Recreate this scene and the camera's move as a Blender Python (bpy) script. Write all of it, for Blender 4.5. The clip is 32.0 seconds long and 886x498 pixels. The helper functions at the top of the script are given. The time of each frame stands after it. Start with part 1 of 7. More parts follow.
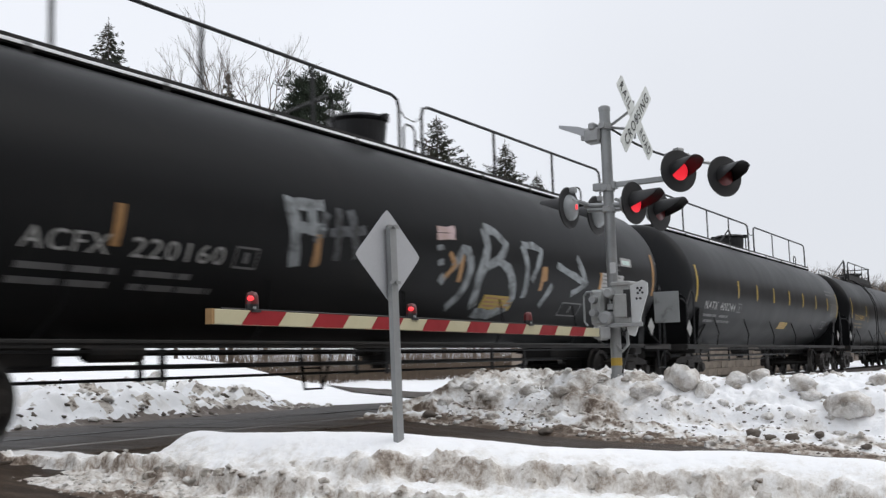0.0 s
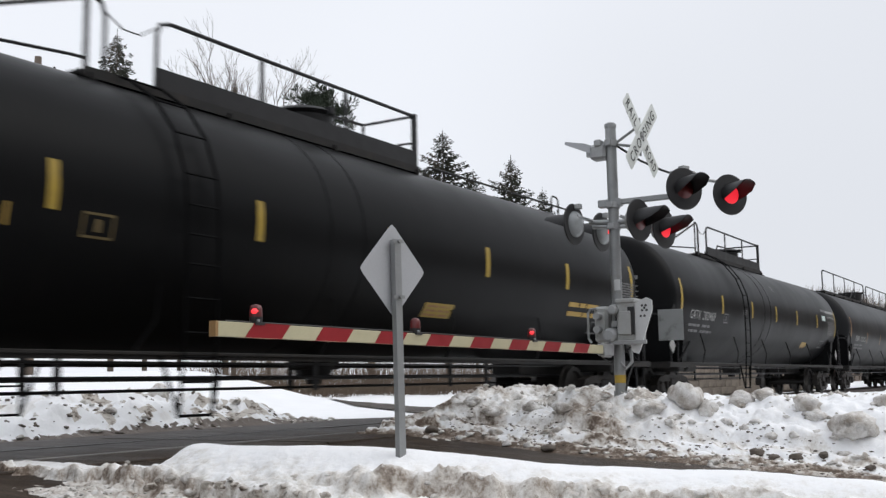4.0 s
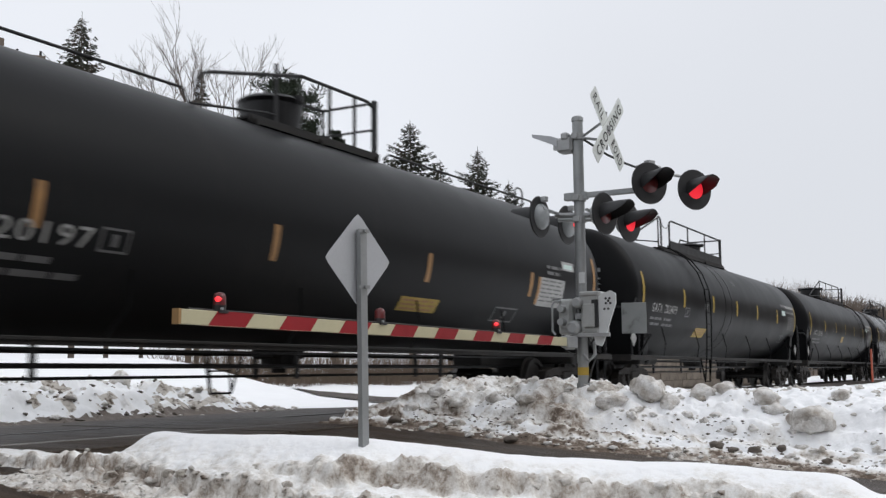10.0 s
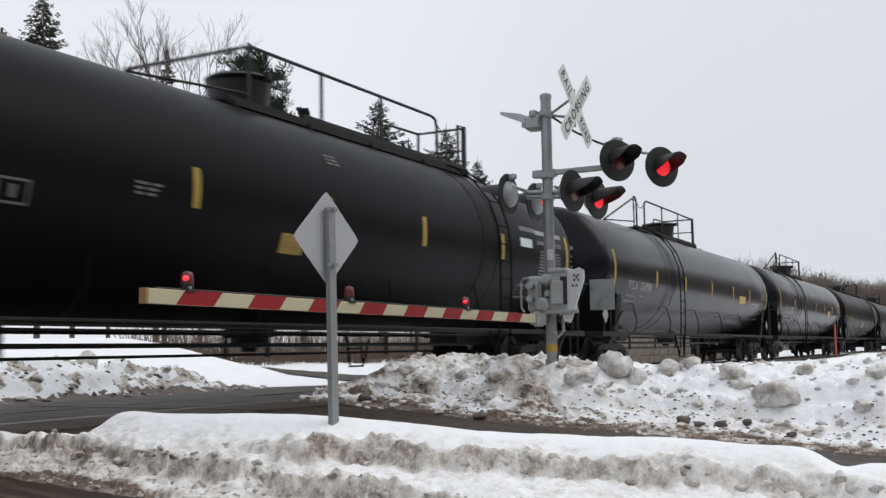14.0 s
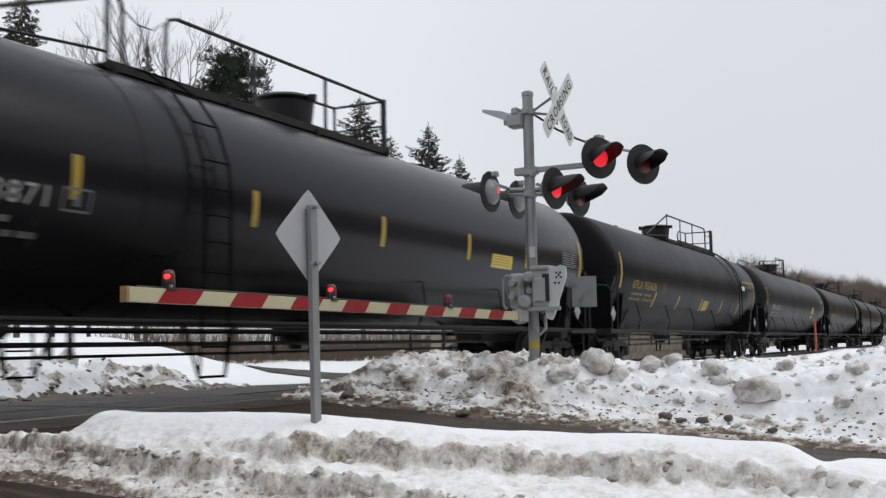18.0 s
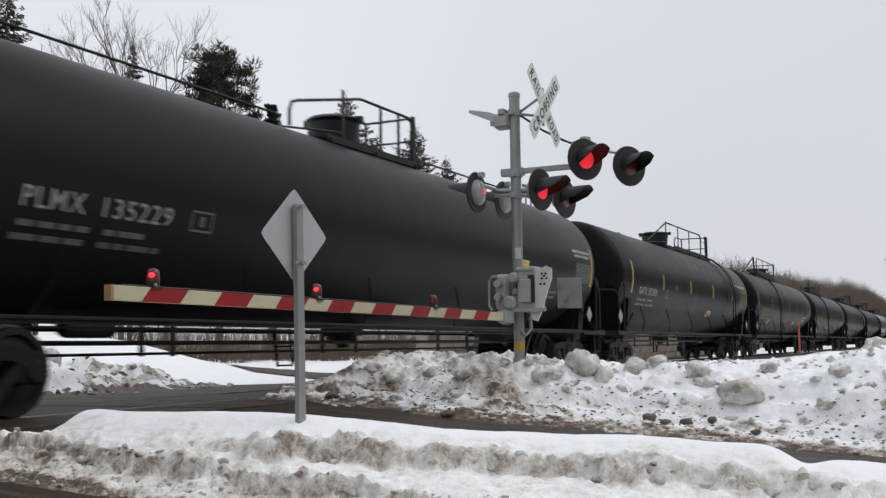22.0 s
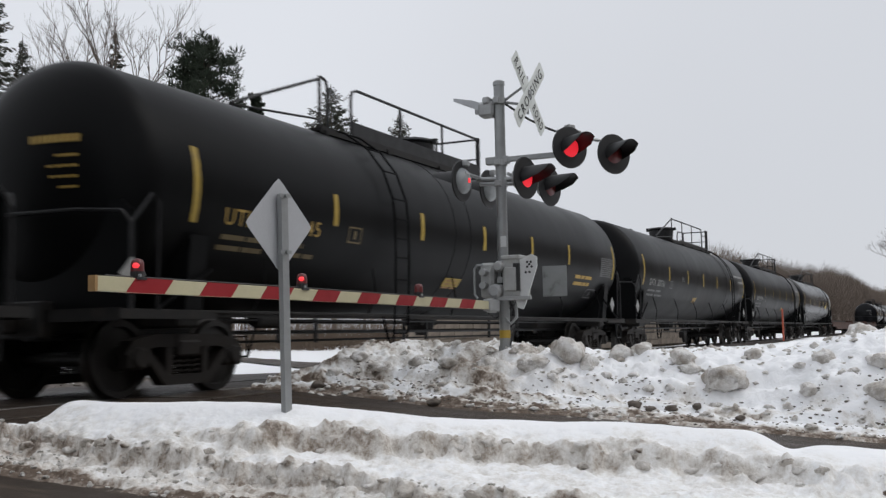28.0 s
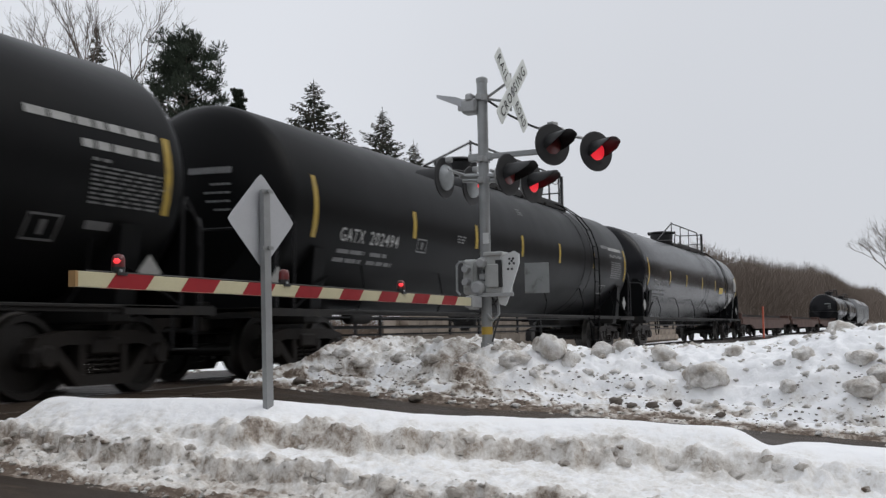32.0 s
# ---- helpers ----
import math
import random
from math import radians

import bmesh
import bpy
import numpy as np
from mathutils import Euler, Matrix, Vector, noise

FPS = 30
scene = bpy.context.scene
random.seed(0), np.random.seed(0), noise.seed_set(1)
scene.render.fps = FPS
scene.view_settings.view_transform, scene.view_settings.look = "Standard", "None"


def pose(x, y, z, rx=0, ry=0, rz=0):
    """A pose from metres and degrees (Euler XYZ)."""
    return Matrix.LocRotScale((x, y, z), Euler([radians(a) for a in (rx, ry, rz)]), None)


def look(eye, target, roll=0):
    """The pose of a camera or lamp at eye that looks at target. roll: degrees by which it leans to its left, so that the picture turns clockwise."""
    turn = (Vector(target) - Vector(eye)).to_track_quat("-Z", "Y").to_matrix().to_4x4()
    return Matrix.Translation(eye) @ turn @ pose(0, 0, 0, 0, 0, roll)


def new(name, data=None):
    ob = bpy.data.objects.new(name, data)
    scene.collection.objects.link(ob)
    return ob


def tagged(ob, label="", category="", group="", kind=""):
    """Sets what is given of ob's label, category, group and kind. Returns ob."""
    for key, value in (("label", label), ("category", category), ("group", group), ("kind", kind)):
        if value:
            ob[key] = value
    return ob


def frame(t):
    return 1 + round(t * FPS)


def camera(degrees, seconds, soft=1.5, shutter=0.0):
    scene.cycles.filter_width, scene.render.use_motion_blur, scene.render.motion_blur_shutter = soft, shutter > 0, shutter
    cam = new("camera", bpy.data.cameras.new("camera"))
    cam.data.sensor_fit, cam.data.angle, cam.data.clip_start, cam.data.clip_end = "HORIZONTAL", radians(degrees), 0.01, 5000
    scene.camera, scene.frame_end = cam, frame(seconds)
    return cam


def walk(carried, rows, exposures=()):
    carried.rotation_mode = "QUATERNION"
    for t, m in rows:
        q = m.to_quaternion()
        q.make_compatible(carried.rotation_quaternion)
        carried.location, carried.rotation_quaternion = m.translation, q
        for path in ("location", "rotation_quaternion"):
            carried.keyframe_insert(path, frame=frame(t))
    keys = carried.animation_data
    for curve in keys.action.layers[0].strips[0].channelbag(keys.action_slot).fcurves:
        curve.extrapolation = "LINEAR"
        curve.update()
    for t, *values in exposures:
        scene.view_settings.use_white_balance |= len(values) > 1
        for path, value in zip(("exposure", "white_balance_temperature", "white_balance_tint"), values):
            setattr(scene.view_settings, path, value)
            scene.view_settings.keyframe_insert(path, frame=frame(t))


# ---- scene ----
# World: the track runs along X, its centre line at Y = TRACK_Y, top of rail at z = 0.
TRACK_Y = 9.36
EYE = (0.0, 0.0, 0.646)
cam = camera(45.95, 32.0, soft=1.35, shutter=0.3)
# seconds, heading from the track's direction, tilt up, lean
VIEW = [
    (0.0, 31.13, 6.46, -1.78), (0.5, 31.20, 6.54, -1.40), (1.0, 31.18, 6.57, -1.28), (1.5, 31.14, 6.63, -1.22),
    (2.0, 31.17, 6.76, -1.33), (2.5, 31.25, 6.91, -1.42), (3.0, 31.33, 7.07, -1.10), (3.5, 31.34, 7.18, -1.04),
    (5.5, 31.46, 7.67, -1.15), (6.0, 31.27, 7.88, -1.04), (6.5, 31.09, 8.11, -1.09), (7.0, 30.91, 8.26, -0.93),
    (7.5, 30.82, 8.20, -0.98), (8.0, 30.71, 8.13, -0.86), (8.5, 30.38, 7.66, -0.76), (9.0, 30.00, 7.02, -0.67),
    (9.5, 29.62, 6.92, -0.47), (10.0, 29.48, 6.75, -0.47), (10.5, 29.36, 6.65, -0.50), (11.0, 29.20, 6.41, -0.44),
    (11.5, 28.99, 6.23, -0.46), (12.0, 28.73, 6.05, -0.49), (12.5, 28.53, 5.97, -0.43), (13.0, 28.31, 5.91, -0.87),
    (13.5, 28.03, 5.80, -0.89), (14.0, 27.78, 5.51, -0.90), (14.5, 27.48, 5.24, -0.85), (15.0, 27.27, 5.09, -0.91),
    (15.5, 27.06, 4.93, -0.98), (17.5, 26.84, 5.04, -0.96), (18.0, 26.81, 5.36, -1.12), (18.5, 26.81, 5.40, -1.12),
    (19.0, 26.64, 5.45, -0.93), (19.5, 26.39, 5.44, -1.15), (20.0, 26.34, 5.90, -1.41), (20.5, 26.18, 5.80, -1.33),
    (21.0, 26.17, 5.83, -1.23), (21.5, 26.13, 5.81, -0.99), (22.0, 26.03, 5.37, -0.82), (22.5, 26.09, 5.26, -0.89),
    (23.0, 26.28, 4.98, -1.17), (23.5, 26.29, 4.65, -1.17), (24.0, 26.16, 4.74, -0.86), (24.5, 26.09, 4.61, -0.86),
    (26.5, 25.88, 4.33, -1.03), (27.0, 25.75, 4.38, -1.12), (27.5, 25.53, 4.72, -1.26), (28.0, 25.23, 4.74, -1.19),
    (28.5, 24.88, 4.93, -1.04), (29.0, 24.61, 5.12, -0.66), (29.5, 24.44, 5.30, -0.61), (30.0, 24.40, 4.84, -0.69),
    (30.5, 24.37, 4.63, -0.89), (31.0, 24.35, 4.46, -0.97), (31.5, 24.35, 4.46, -1.07), (32.0, 24.27, 4.53, -1.06),
]
walk(cam, [(t, pose(*EYE, 90 + tilt, 0, head - 90) @ pose(0, 0, 0, 0, 0, lean)) for t, head, tilt, lean in VIEW],
     exposures=[(0.0, 0.17), (6.0, 0.16), (10.0, 0.10), (15.0, 0.05), (22.0, -0.02), (32.0, -0.09)])

# ---- world and light: a closed overcast sky ----
world = bpy.data.worlds.new("world")
scene.world = world
world.use_nodes = True
wn, wl = world.node_tree.nodes, world.node_tree.links
sky = wn.new("ShaderNodeTexSky")
sky.sky_type = "NISHITA"
sky.sun_disc = False
sky.sun_elevation, sky.sun_rotation = radians(38), radians(150)
veil = wn.new("ShaderNodeMix")
veil.data_type = "RGBA"
veil.inputs[0].default_value = 0.97
veil.inputs[7].default_value = (7.7, 7.95, 8.5, 1)
wl.new(sky.outputs[0], veil.inputs[6])
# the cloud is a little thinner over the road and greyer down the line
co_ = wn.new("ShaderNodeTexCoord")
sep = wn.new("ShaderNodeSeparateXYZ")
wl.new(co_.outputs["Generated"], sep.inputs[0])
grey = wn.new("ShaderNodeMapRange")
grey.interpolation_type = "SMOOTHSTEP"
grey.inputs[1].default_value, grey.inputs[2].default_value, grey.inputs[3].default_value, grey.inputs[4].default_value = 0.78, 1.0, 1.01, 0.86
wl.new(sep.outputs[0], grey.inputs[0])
cloud = wn.new("ShaderNodeTexNoise")
cloud.inputs["Scale"].default_value, cloud.inputs["Detail"].default_value = 2.2, 3.0
wl.new(co_.outputs["Generated"], cloud.inputs["Vector"])
soft_ = wn.new("ShaderNodeMapRange")
soft_.inputs[3].default_value, soft_.inputs[4].default_value = 0.99, 1.07
wl.new(cloud.outputs[0], soft_.inputs[0])
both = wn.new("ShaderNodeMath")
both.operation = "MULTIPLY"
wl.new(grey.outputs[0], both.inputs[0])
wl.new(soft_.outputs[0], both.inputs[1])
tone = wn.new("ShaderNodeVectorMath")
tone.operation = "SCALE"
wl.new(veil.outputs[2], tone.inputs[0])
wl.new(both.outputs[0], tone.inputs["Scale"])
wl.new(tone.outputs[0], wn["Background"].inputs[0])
wn["Background"].inputs[1].default_value = 0.1
sun = new("sun", bpy.data.lights.new("sun", "SUN"))
sun.data.energy, sun.data.angle, sun.data.color = 0.85, radians(40), (1, 0.98, 0.95)
sun.matrix_world = look((0, 0, 40), (-18, 30, 0))


# ---- materials ----
def mat(name, base, rough=0.6, metal=0.0, second=None, scale=3.0, mix=0.5, grain=60.0, bump=0.1, stretch=(1, 1, 1), rand=0.0,
        dirt=None, dirt_scale=1.0, dirt_lo=0.5, dirt_hi=0.7, glow=0.0, gloss_var=0.15, relief=0.0, relief_scale=8.0, spec=0.5):
    """A painted, worn or natural surface: two colours mixed by broad noise, fine grain in bump, stains."""
    m = bpy.data.materials.new(name)
    m.use_nodes = True
    n, l = m.node_tree.nodes, m.node_tree.links
    b = n["Principled BSDF"]
    b.inputs["Metallic"].default_value = metal
    b.inputs["Specular IOR Level"].default_value = spec
    co = n.new("ShaderNodeTexCoord")
    mp = n.new("ShaderNodeMapping")
    mp.inputs["Scale"].default_value = stretch
    l.new(co.outputs["Object"], mp.inputs[0])

    def noise_of(sc, detail=4.0, rough_=0.6, src=mp):
        t = n.new("ShaderNodeTexNoise")
        t.inputs["Scale"].default_value, t.inputs["Detail"].default_value, t.inputs["Roughness"].default_value = sc, detail, rough_
        l.new(src.outputs[0], t.inputs["Vector"])
        return t

    def mixed(fac, a, c):
        x = n.new("ShaderNodeMix")
        x.data_type = "RGBA"
        if isinstance(fac, float):
            x.inputs[0].default_value = fac
        else:
            l.new(fac, x.inputs[0])
        for s, v in ((6, a), (7, c)):
            if isinstance(v, tuple):
                x.inputs[s].default_value = (*v, 1)
            else:
                l.new(v, x.inputs[s])
        return x.outputs[2]

    def ramp(src, lo, hi):
        r = n.new("ShaderNodeMapRange")
        r.inputs[1].default_value, r.inputs[2].default_value = lo, hi
        l.new(src, r.inputs[0])
        return r.outputs[0]

    broad = noise_of(scale)
    second = second or tuple(c * 0.72 for c in base)
    col = mixed(ramp(broad.outputs[0], 0.5 - mix / 2, 0.5 + mix / 2), base, second)
    fine = noise_of(grain, 3.0)
    col = mixed(0.25, col, mixed(fine.outputs[0], tuple(c * 0.7 for c in base), tuple(min(1, c * 1.25) for c in base)))
    if dirt:
        d = noise_of(dirt_scale, 6.0, 0.7)
        col = mixed(ramp(d.outputs[0], dirt_lo, dirt_hi), col, dirt)
    if rand:
        oi = n.new("ShaderNodeObjectInfo")
        hs = n.new("ShaderNodeHueSaturation")
        l.new(ramp(oi.outputs["Random"], 0.0, 1.0), hs.inputs["Fac"])
        hs.inputs["Value"].default_value = 1 + rand
        l.new(col, hs.inputs["Color"])
        col = hs.outputs[0]
    l.new(col, b.inputs["Base Color"])
    r = n.new("ShaderNodeMapRange")
    r.inputs[3].default_value, r.inputs[4].default_value = max(0.03, rough - gloss_var), min(1, rough + gloss_var)
    l.new(broad.outputs[0], r.inputs[0])
    l.new(r.outputs[0], b.inputs["Roughness"])
    if bump or relief:
        bp = n.new("ShaderNodeBump")
        bp.inputs["Strength"].default_value, bp.inputs["Distance"].default_value = bump, 0.01
        l.new(fine.outputs[0], bp.inputs["Height"])
        last = bp
        if relief:
            rn = noise_of(relief_scale, 5.0, 0.65)
            b2 = n.new("ShaderNodeBump")
            b2.inputs["Strength"].default_value, b2.inputs["Distance"].default_value = relief, 0.08
            l.new(rn.outputs[0], b2.inputs["Height"])
            l.new(bp.outputs[0], b2.inputs["Normal"])
            last = b2
        l.new(last.outputs[0], b.inputs["Normal"])
    if glow:
        b.inputs["Emission Color"].default_value = (*base, 1)
        b.inputs["Emission Strength"].default_value = glow
    return m


def tank_paint(name, k):
    """Weathered black tank paint; k: how far it has greyed."""
    return mat(name, (0.0063 * k, 0.0066 * k, 0.007 * k), 0.36, second=(0.0072 * k, 0.0072 * k, 0.0074 * k), scale=0.7, mix=0.6, grain=25, bump=0.04, stretch=(1, 1, 0.45),
               rand=0.2, dirt=(0.011 * k, 0.0102 * k, 0.0096 * k), dirt_scale=1.6, dirt_lo=0.56, dirt_hi=0.95, gloss_var=0.1, spec=0.05)


TANK = tank_paint("tank_paint", 1.0)
TANK_GREY = tank_paint("tank_paint_greyed", 2.3)
TANK_DARK = mat("fittings_black", (0.005, 0.005, 0.0053), 0.7, scale=3, grain=30, bump=0.05, spec=0.05)
TANK_GLOSS = mat("tank_paint_gloss", (0.0062, 0.0067, 0.008), 0.25, second=(0.0095, 0.0095, 0.011), scale=0.7, mix=0.6, grain=25, bump=0.03,
                 stretch=(1, 1, 0.45), rand=0.2, dirt=(0.016, 0.0145, 0.014), dirt_scale=1.4, dirt_lo=0.6, dirt_hi=0.98, gloss_var=0.06, spec=0.16)
UNDER = mat("underframe_black", (0.014, 0.0138, 0.0135), 0.6, second=(0.021, 0.019, 0.0175), scale=2.5, grain=40, bump=0.2, dirt=(0.035, 0.029, 0.024),
            dirt_scale=3, dirt_lo=0.5, dirt_hi=0.8, spec=0.2)
RAILING = mat("railing_black", (0.012, 0.012, 0.013), 0.5, scale=4, grain=60, spec=0.3)
CAST = mat("cast_steel_rust", (0.013, 0.011, 0.0098), 0.6, second=(0.021, 0.0168, 0.0142), scale=3, grain=50, bump=0.3, spec=0.25)
WHEEL = mat("wheel_steel", (0.017, 0.0152, 0.014), 0.5, second=(0.0115, 0.0103, 0.0097), scale=4, grain=50, bump=0.15, spec=0.3)
TREAD = mat("wheel_tread", (0.11, 0.105, 0.1), 0.4, metal=1.0, second=(0.06, 0.056, 0.053), scale=6, grain=60, bump=0.05)
YELLOW = mat("reflector_yellow", (0.4, 0.275, 0.028), 0.5, second=(0.28, 0.185, 0.025), scale=6, grain=60, dirt=(0.09, 0.07, 0.05), dirt_scale=4, dirt_lo=0.55,
             dirt_hi=0.8)
ORANGE = mat("reflector_orange", (0.36, 0.19, 0.06), 0.55, second=(0.2, 0.11, 0.05), scale=6, grain=60)
LABEL_Y = mat("label_yellow", (0.55, 0.42, 0.05), 0.5, second=(0.4, 0.3, 0.05), scale=5, grain=60)
MARK_W = mat("marking_white", (0.36, 0.36, 0.35), 0.6, second=(0.22, 0.22, 0.21), scale=5, grain=60)
MARK_DIM = mat("marking_grey", (0.15, 0.15, 0.15), 0.6, second=(0.09, 0.09, 0.09), scale=8, grain=60)
MARK_HEAD = mat("marking_head_grey", (0.22, 0.22, 0.22), 0.6, second=(0.13, 0.13, 0.13), scale=8, grain=60)
MARK_Y = mat("marking_yellow", (0.42, 0.27, 0.05), 0.6, second=(0.28, 0.18, 0.04), scale=5, grain=60)
MARK_YD = mat("marking_yellow_dim", (0.14, 0.1, 0.035), 0.6, scale=8, grain=60)
SPRAY = mat("spray_paint_grey", (0.27, 0.295, 0.305), 0.6, second=(0.12, 0.13, 0.14), scale=5, mix=0.35, grain=50, dirt=(0.03, 0.03, 0.03), dirt_scale=4,
            dirt_lo=0.48, dirt_hi=0.66)
SPRAY_DIM = mat("spray_paint_faded", (0.1, 0.11, 0.12), 0.6, second=(0.035, 0.037, 0.04), scale=6, mix=0.3, grain=50, dirt=(0.016, 0.016, 0.016), dirt_scale=5, dirt_lo=0.45, dirt_hi=0.62)
SPRAY_P = mat("spray_paint_pink", (0.5, 0.38, 0.4), 0.6, second=(0.3, 0.2, 0.12), scale=4, grain=50)
TEAL = mat("label_pale_green", (0.5, 0.62, 0.58), 0.55, second=(0.4, 0.5, 0.46), scale=5)
PLACARD = mat("placard_worn", (0.3, 0.3, 0.29), 0.6, second=(0.16, 0.16, 0.15), scale=9, grain=60)
# pale colour of the bright reflections painted on the trailing tanks
REFLECTION_BAND = mat("band_reflection_white", (0.32, 0.32, 0.31), 0.5, second=(0.2, 0.2, 0.2), scale=3)
SMALL_SIGN = mat("small_sign_grey", (0.24, 0.25, 0.25), 0.5, second=(0.18, 0.19, 0.19), scale=5, grain=40, dirt=(0.1, 0.1, 0.1), dirt_scale=6, dirt_lo=0.55, dirt_hi=0.7)
SNOW = mat("snow", (0.95, 0.96, 0.975), 0.75, second=(0.88, 0.89, 0.905), scale=1.4, grain=30, bump=0.3, relief=0.35, relief_scale=5, gloss_var=0.1)
SNOW_DIRTY = mat("plowed_snow", (0.93, 0.93, 0.925), 0.85, second=(0.8, 0.79, 0.77), scale=3.2, mix=0.3, grain=26, bump=0.5, relief=0.5, relief_scale=11,
                 dirt=(0.56, 0.52, 0.47), dirt_scale=6, dirt_lo=0.58, dirt_hi=0.76)
SNOW_FILTHY = mat("roadside_slush", (0.66, 0.64, 0.61), 0.8, second=(0.45, 0.42, 0.38), scale=5, mix=0.3, grain=24, bump=0.9, relief=0.8, relief_scale=18,
                  dirt=(0.15, 0.12, 0.095), dirt_scale=14, dirt_lo=0.55, dirt_hi=0.68)
LEDGE = mat("broken_snow_crust", (0.66, 0.62, 0.57), 0.85, second=(0.47, 0.425, 0.37), scale=7, mix=0.35, grain=24, bump=0.9, relief=0.7, relief_scale=14,
            dirt=(0.11, 0.078, 0.055), dirt_scale=7, dirt_lo=0.51, dirt_hi=0.63)


def grimy_snow():
    """Plowed snow that holds sand: white where clean, through tan-grey to brown where the attribute grime is high."""
    m = bpy.data.materials.new("plowed_snow_with_sand")
    m.use_nodes = True
    n, l = m.node_tree.nodes, m.node_tree.links
    b = n["Principled BSDF"]
    co = n.new("ShaderNodeTexCoord")
    at_ = n.new("ShaderNodeAttribute")
    at_.attribute_name = "grime"

    def noisy(scale, detail, rough):
        t = n.new("ShaderNodeTexNoise")
        t.inputs["Scale"].default_value, t.inputs["Detail"].default_value, t.inputs["Roughness"].default_value = scale, detail, rough
        l.new(co.outputs["Object"], t.inputs["Vector"])
        return t.outputs[0]

    def scaled(src, k, c):
        t = n.new("ShaderNodeMath")
        t.operation = "MULTIPLY_ADD"
        l.new(src, t.inputs[0])
        t.inputs[1].default_value, t.inputs[2].default_value = k, c
        return t.outputs[0]

    def joined(op, p, q):
        t = n.new("ShaderNodeMath")
        t.operation = op
        l.new(p, t.inputs[0])
        l.new(q, t.inputs[1])
        return t.outputs[0]

    # sand lies in clumps at two sizes, and only where there is some
    clump = joined("ADD", scaled(noisy(8, 6, 0.65), 1.15, -0.6), scaled(noisy(34, 5, 0.75), 0.75, -0.37))
    some = n.new("ShaderNodeMapRange")
    some.inputs[1].default_value, some.inputs[2].default_value = 0.0, 0.35
    some.inputs[3].default_value, some.inputs[4].default_value = 0.03, 1.0
    l.new(at_.outputs["Fac"], some.inputs[0])
    fac = joined("ADD", at_.outputs["Fac"], joined("MULTIPLY", clump, some.outputs[0]))
    ramp = n.new("ShaderNodeValToRGB")
    el = ramp.color_ramp.elements
    el[0].position, el[0].color = 0.0, (0.95, 0.96, 0.975, 1)
    el[1].position, el[1].color = 1.0, (0.12, 0.088, 0.066, 1)
    for p, c in ((0.2, (0.93, 0.932, 0.935)), (0.42, (0.8, 0.785, 0.76)), (0.64, (0.6, 0.565, 0.52)), (0.82, (0.34, 0.29, 0.245))):
        e = el.new(p)
        e.color = (*c, 1)
    l.new(fac, ramp.inputs[0])
    l.new(ramp.outputs[0], b.inputs["Base Color"])
    b.inputs["Roughness"].default_value = 0.8
    b.inputs["Specular IOR Level"].default_value = 0.3
    fine = n.new("ShaderNodeBump")
    fine.inputs["Strength"].default_value, fine.inputs["Distance"].default_value = 0.3, 0.01
    l.new(noisy(38, 5, 0.7), fine.inputs["Height"])
    broad = n.new("ShaderNodeBump")
    broad.inputs["Strength"].default_value, broad.inputs["Distance"].default_value = 0.3, 0.05
    l.new(noisy(11, 4, 0.6), broad.inputs["Height"])
    l.new(fine.outputs[0], broad.inputs["Normal"])
    l.new(broad.outputs[0], b.inputs["Normal"])
    return m


SNOW_SAND = grimy_snow()
MUD = mat("frozen_mud", (0.2, 0.165, 0.14), 0.75, second=(0.11, 0.09, 0.075), scale=2.2, grain=30, bump=0.7, stretch=(3.5, 0.6, 1), relief=0.5, relief_scale=6,
          dirt=(0.5, 0.47, 0.44), dirt_scale=2.5, dirt_lo=0.56, dirt_hi=0.7)
CLOD = mat("dirty_snow_chunk", (0.84, 0.825, 0.8), 0.85, second=(0.64, 0.61, 0.57), scale=3.5, mix=0.35, grain=16, bump=0.7, relief=0.8, relief_scale=8,
           dirt=(0.38, 0.335, 0.285), dirt_scale=5, dirt_lo=0.43, dirt_hi=0.66, rand=0.12)
GRIT = mat("frozen_grit", (0.13, 0.11, 0.092), 0.9, second=(0.075, 0.062, 0.052), scale=9, grain=40, bump=0.8, rand=0.3)
ASPHALT = mat("wet_asphalt", (0.03, 0.022, 0.0165), 0.5, second=(0.06, 0.044, 0.033), scale=0.8, grain=70, bump=0.4, stretch=(3.5, 0.5, 1),
              dirt=(0.12, 0.09, 0.066), dirt_scale=2.2, dirt_lo=0.5, dirt_hi=0.74, gloss_var=0.2, spec=0.18)
GALV = mat("galvanised_steel", (0.36, 0.37, 0.37), 0.5, metal=0.55, second=(0.27, 0.28, 0.28), scale=5, grain=60, bump=0.08, dirt=(0.26, 0.23, 0.2),
           dirt_scale=2, dirt_lo=0.56, dirt_hi=0.8)
ALU = mat("cast_aluminium", (0.42, 0.43, 0.43), 0.55, metal=0.4, second=(0.3, 0.3, 0.3), scale=6, grain=50, bump=0.15)
SIGN_BACK = mat("sign_back_grey", (0.5, 0.51, 0.53), 0.5, metal=0.2, second=(0.43, 0.44, 0.46), scale=3, grain=60, bump=0.05)
SIGN_W = mat("crossbuck_white", (0.74, 0.77, 0.74), 0.5, second=(0.62, 0.64, 0.61), scale=4, grain=60, bump=0.03)
LETTER = mat("letter_black", (0.012, 0.012, 0.012), 0.5, scale=4)
BLACK = mat("lamp_black", (0.016, 0.016, 0.017), 0.5, second=(0.026, 0.026, 0.027), scale=6, grain=60)
CASE = mat("case_grey_paint", (0.43, 0.44, 0.43), 0.5, second=(0.31, 0.31, 0.3), scale=4, grain=50, bump=0.08, dirt=(0.3, 0.27, 0.23), dirt_scale=3,
           dirt_lo=0.56, dirt_hi=0.8)
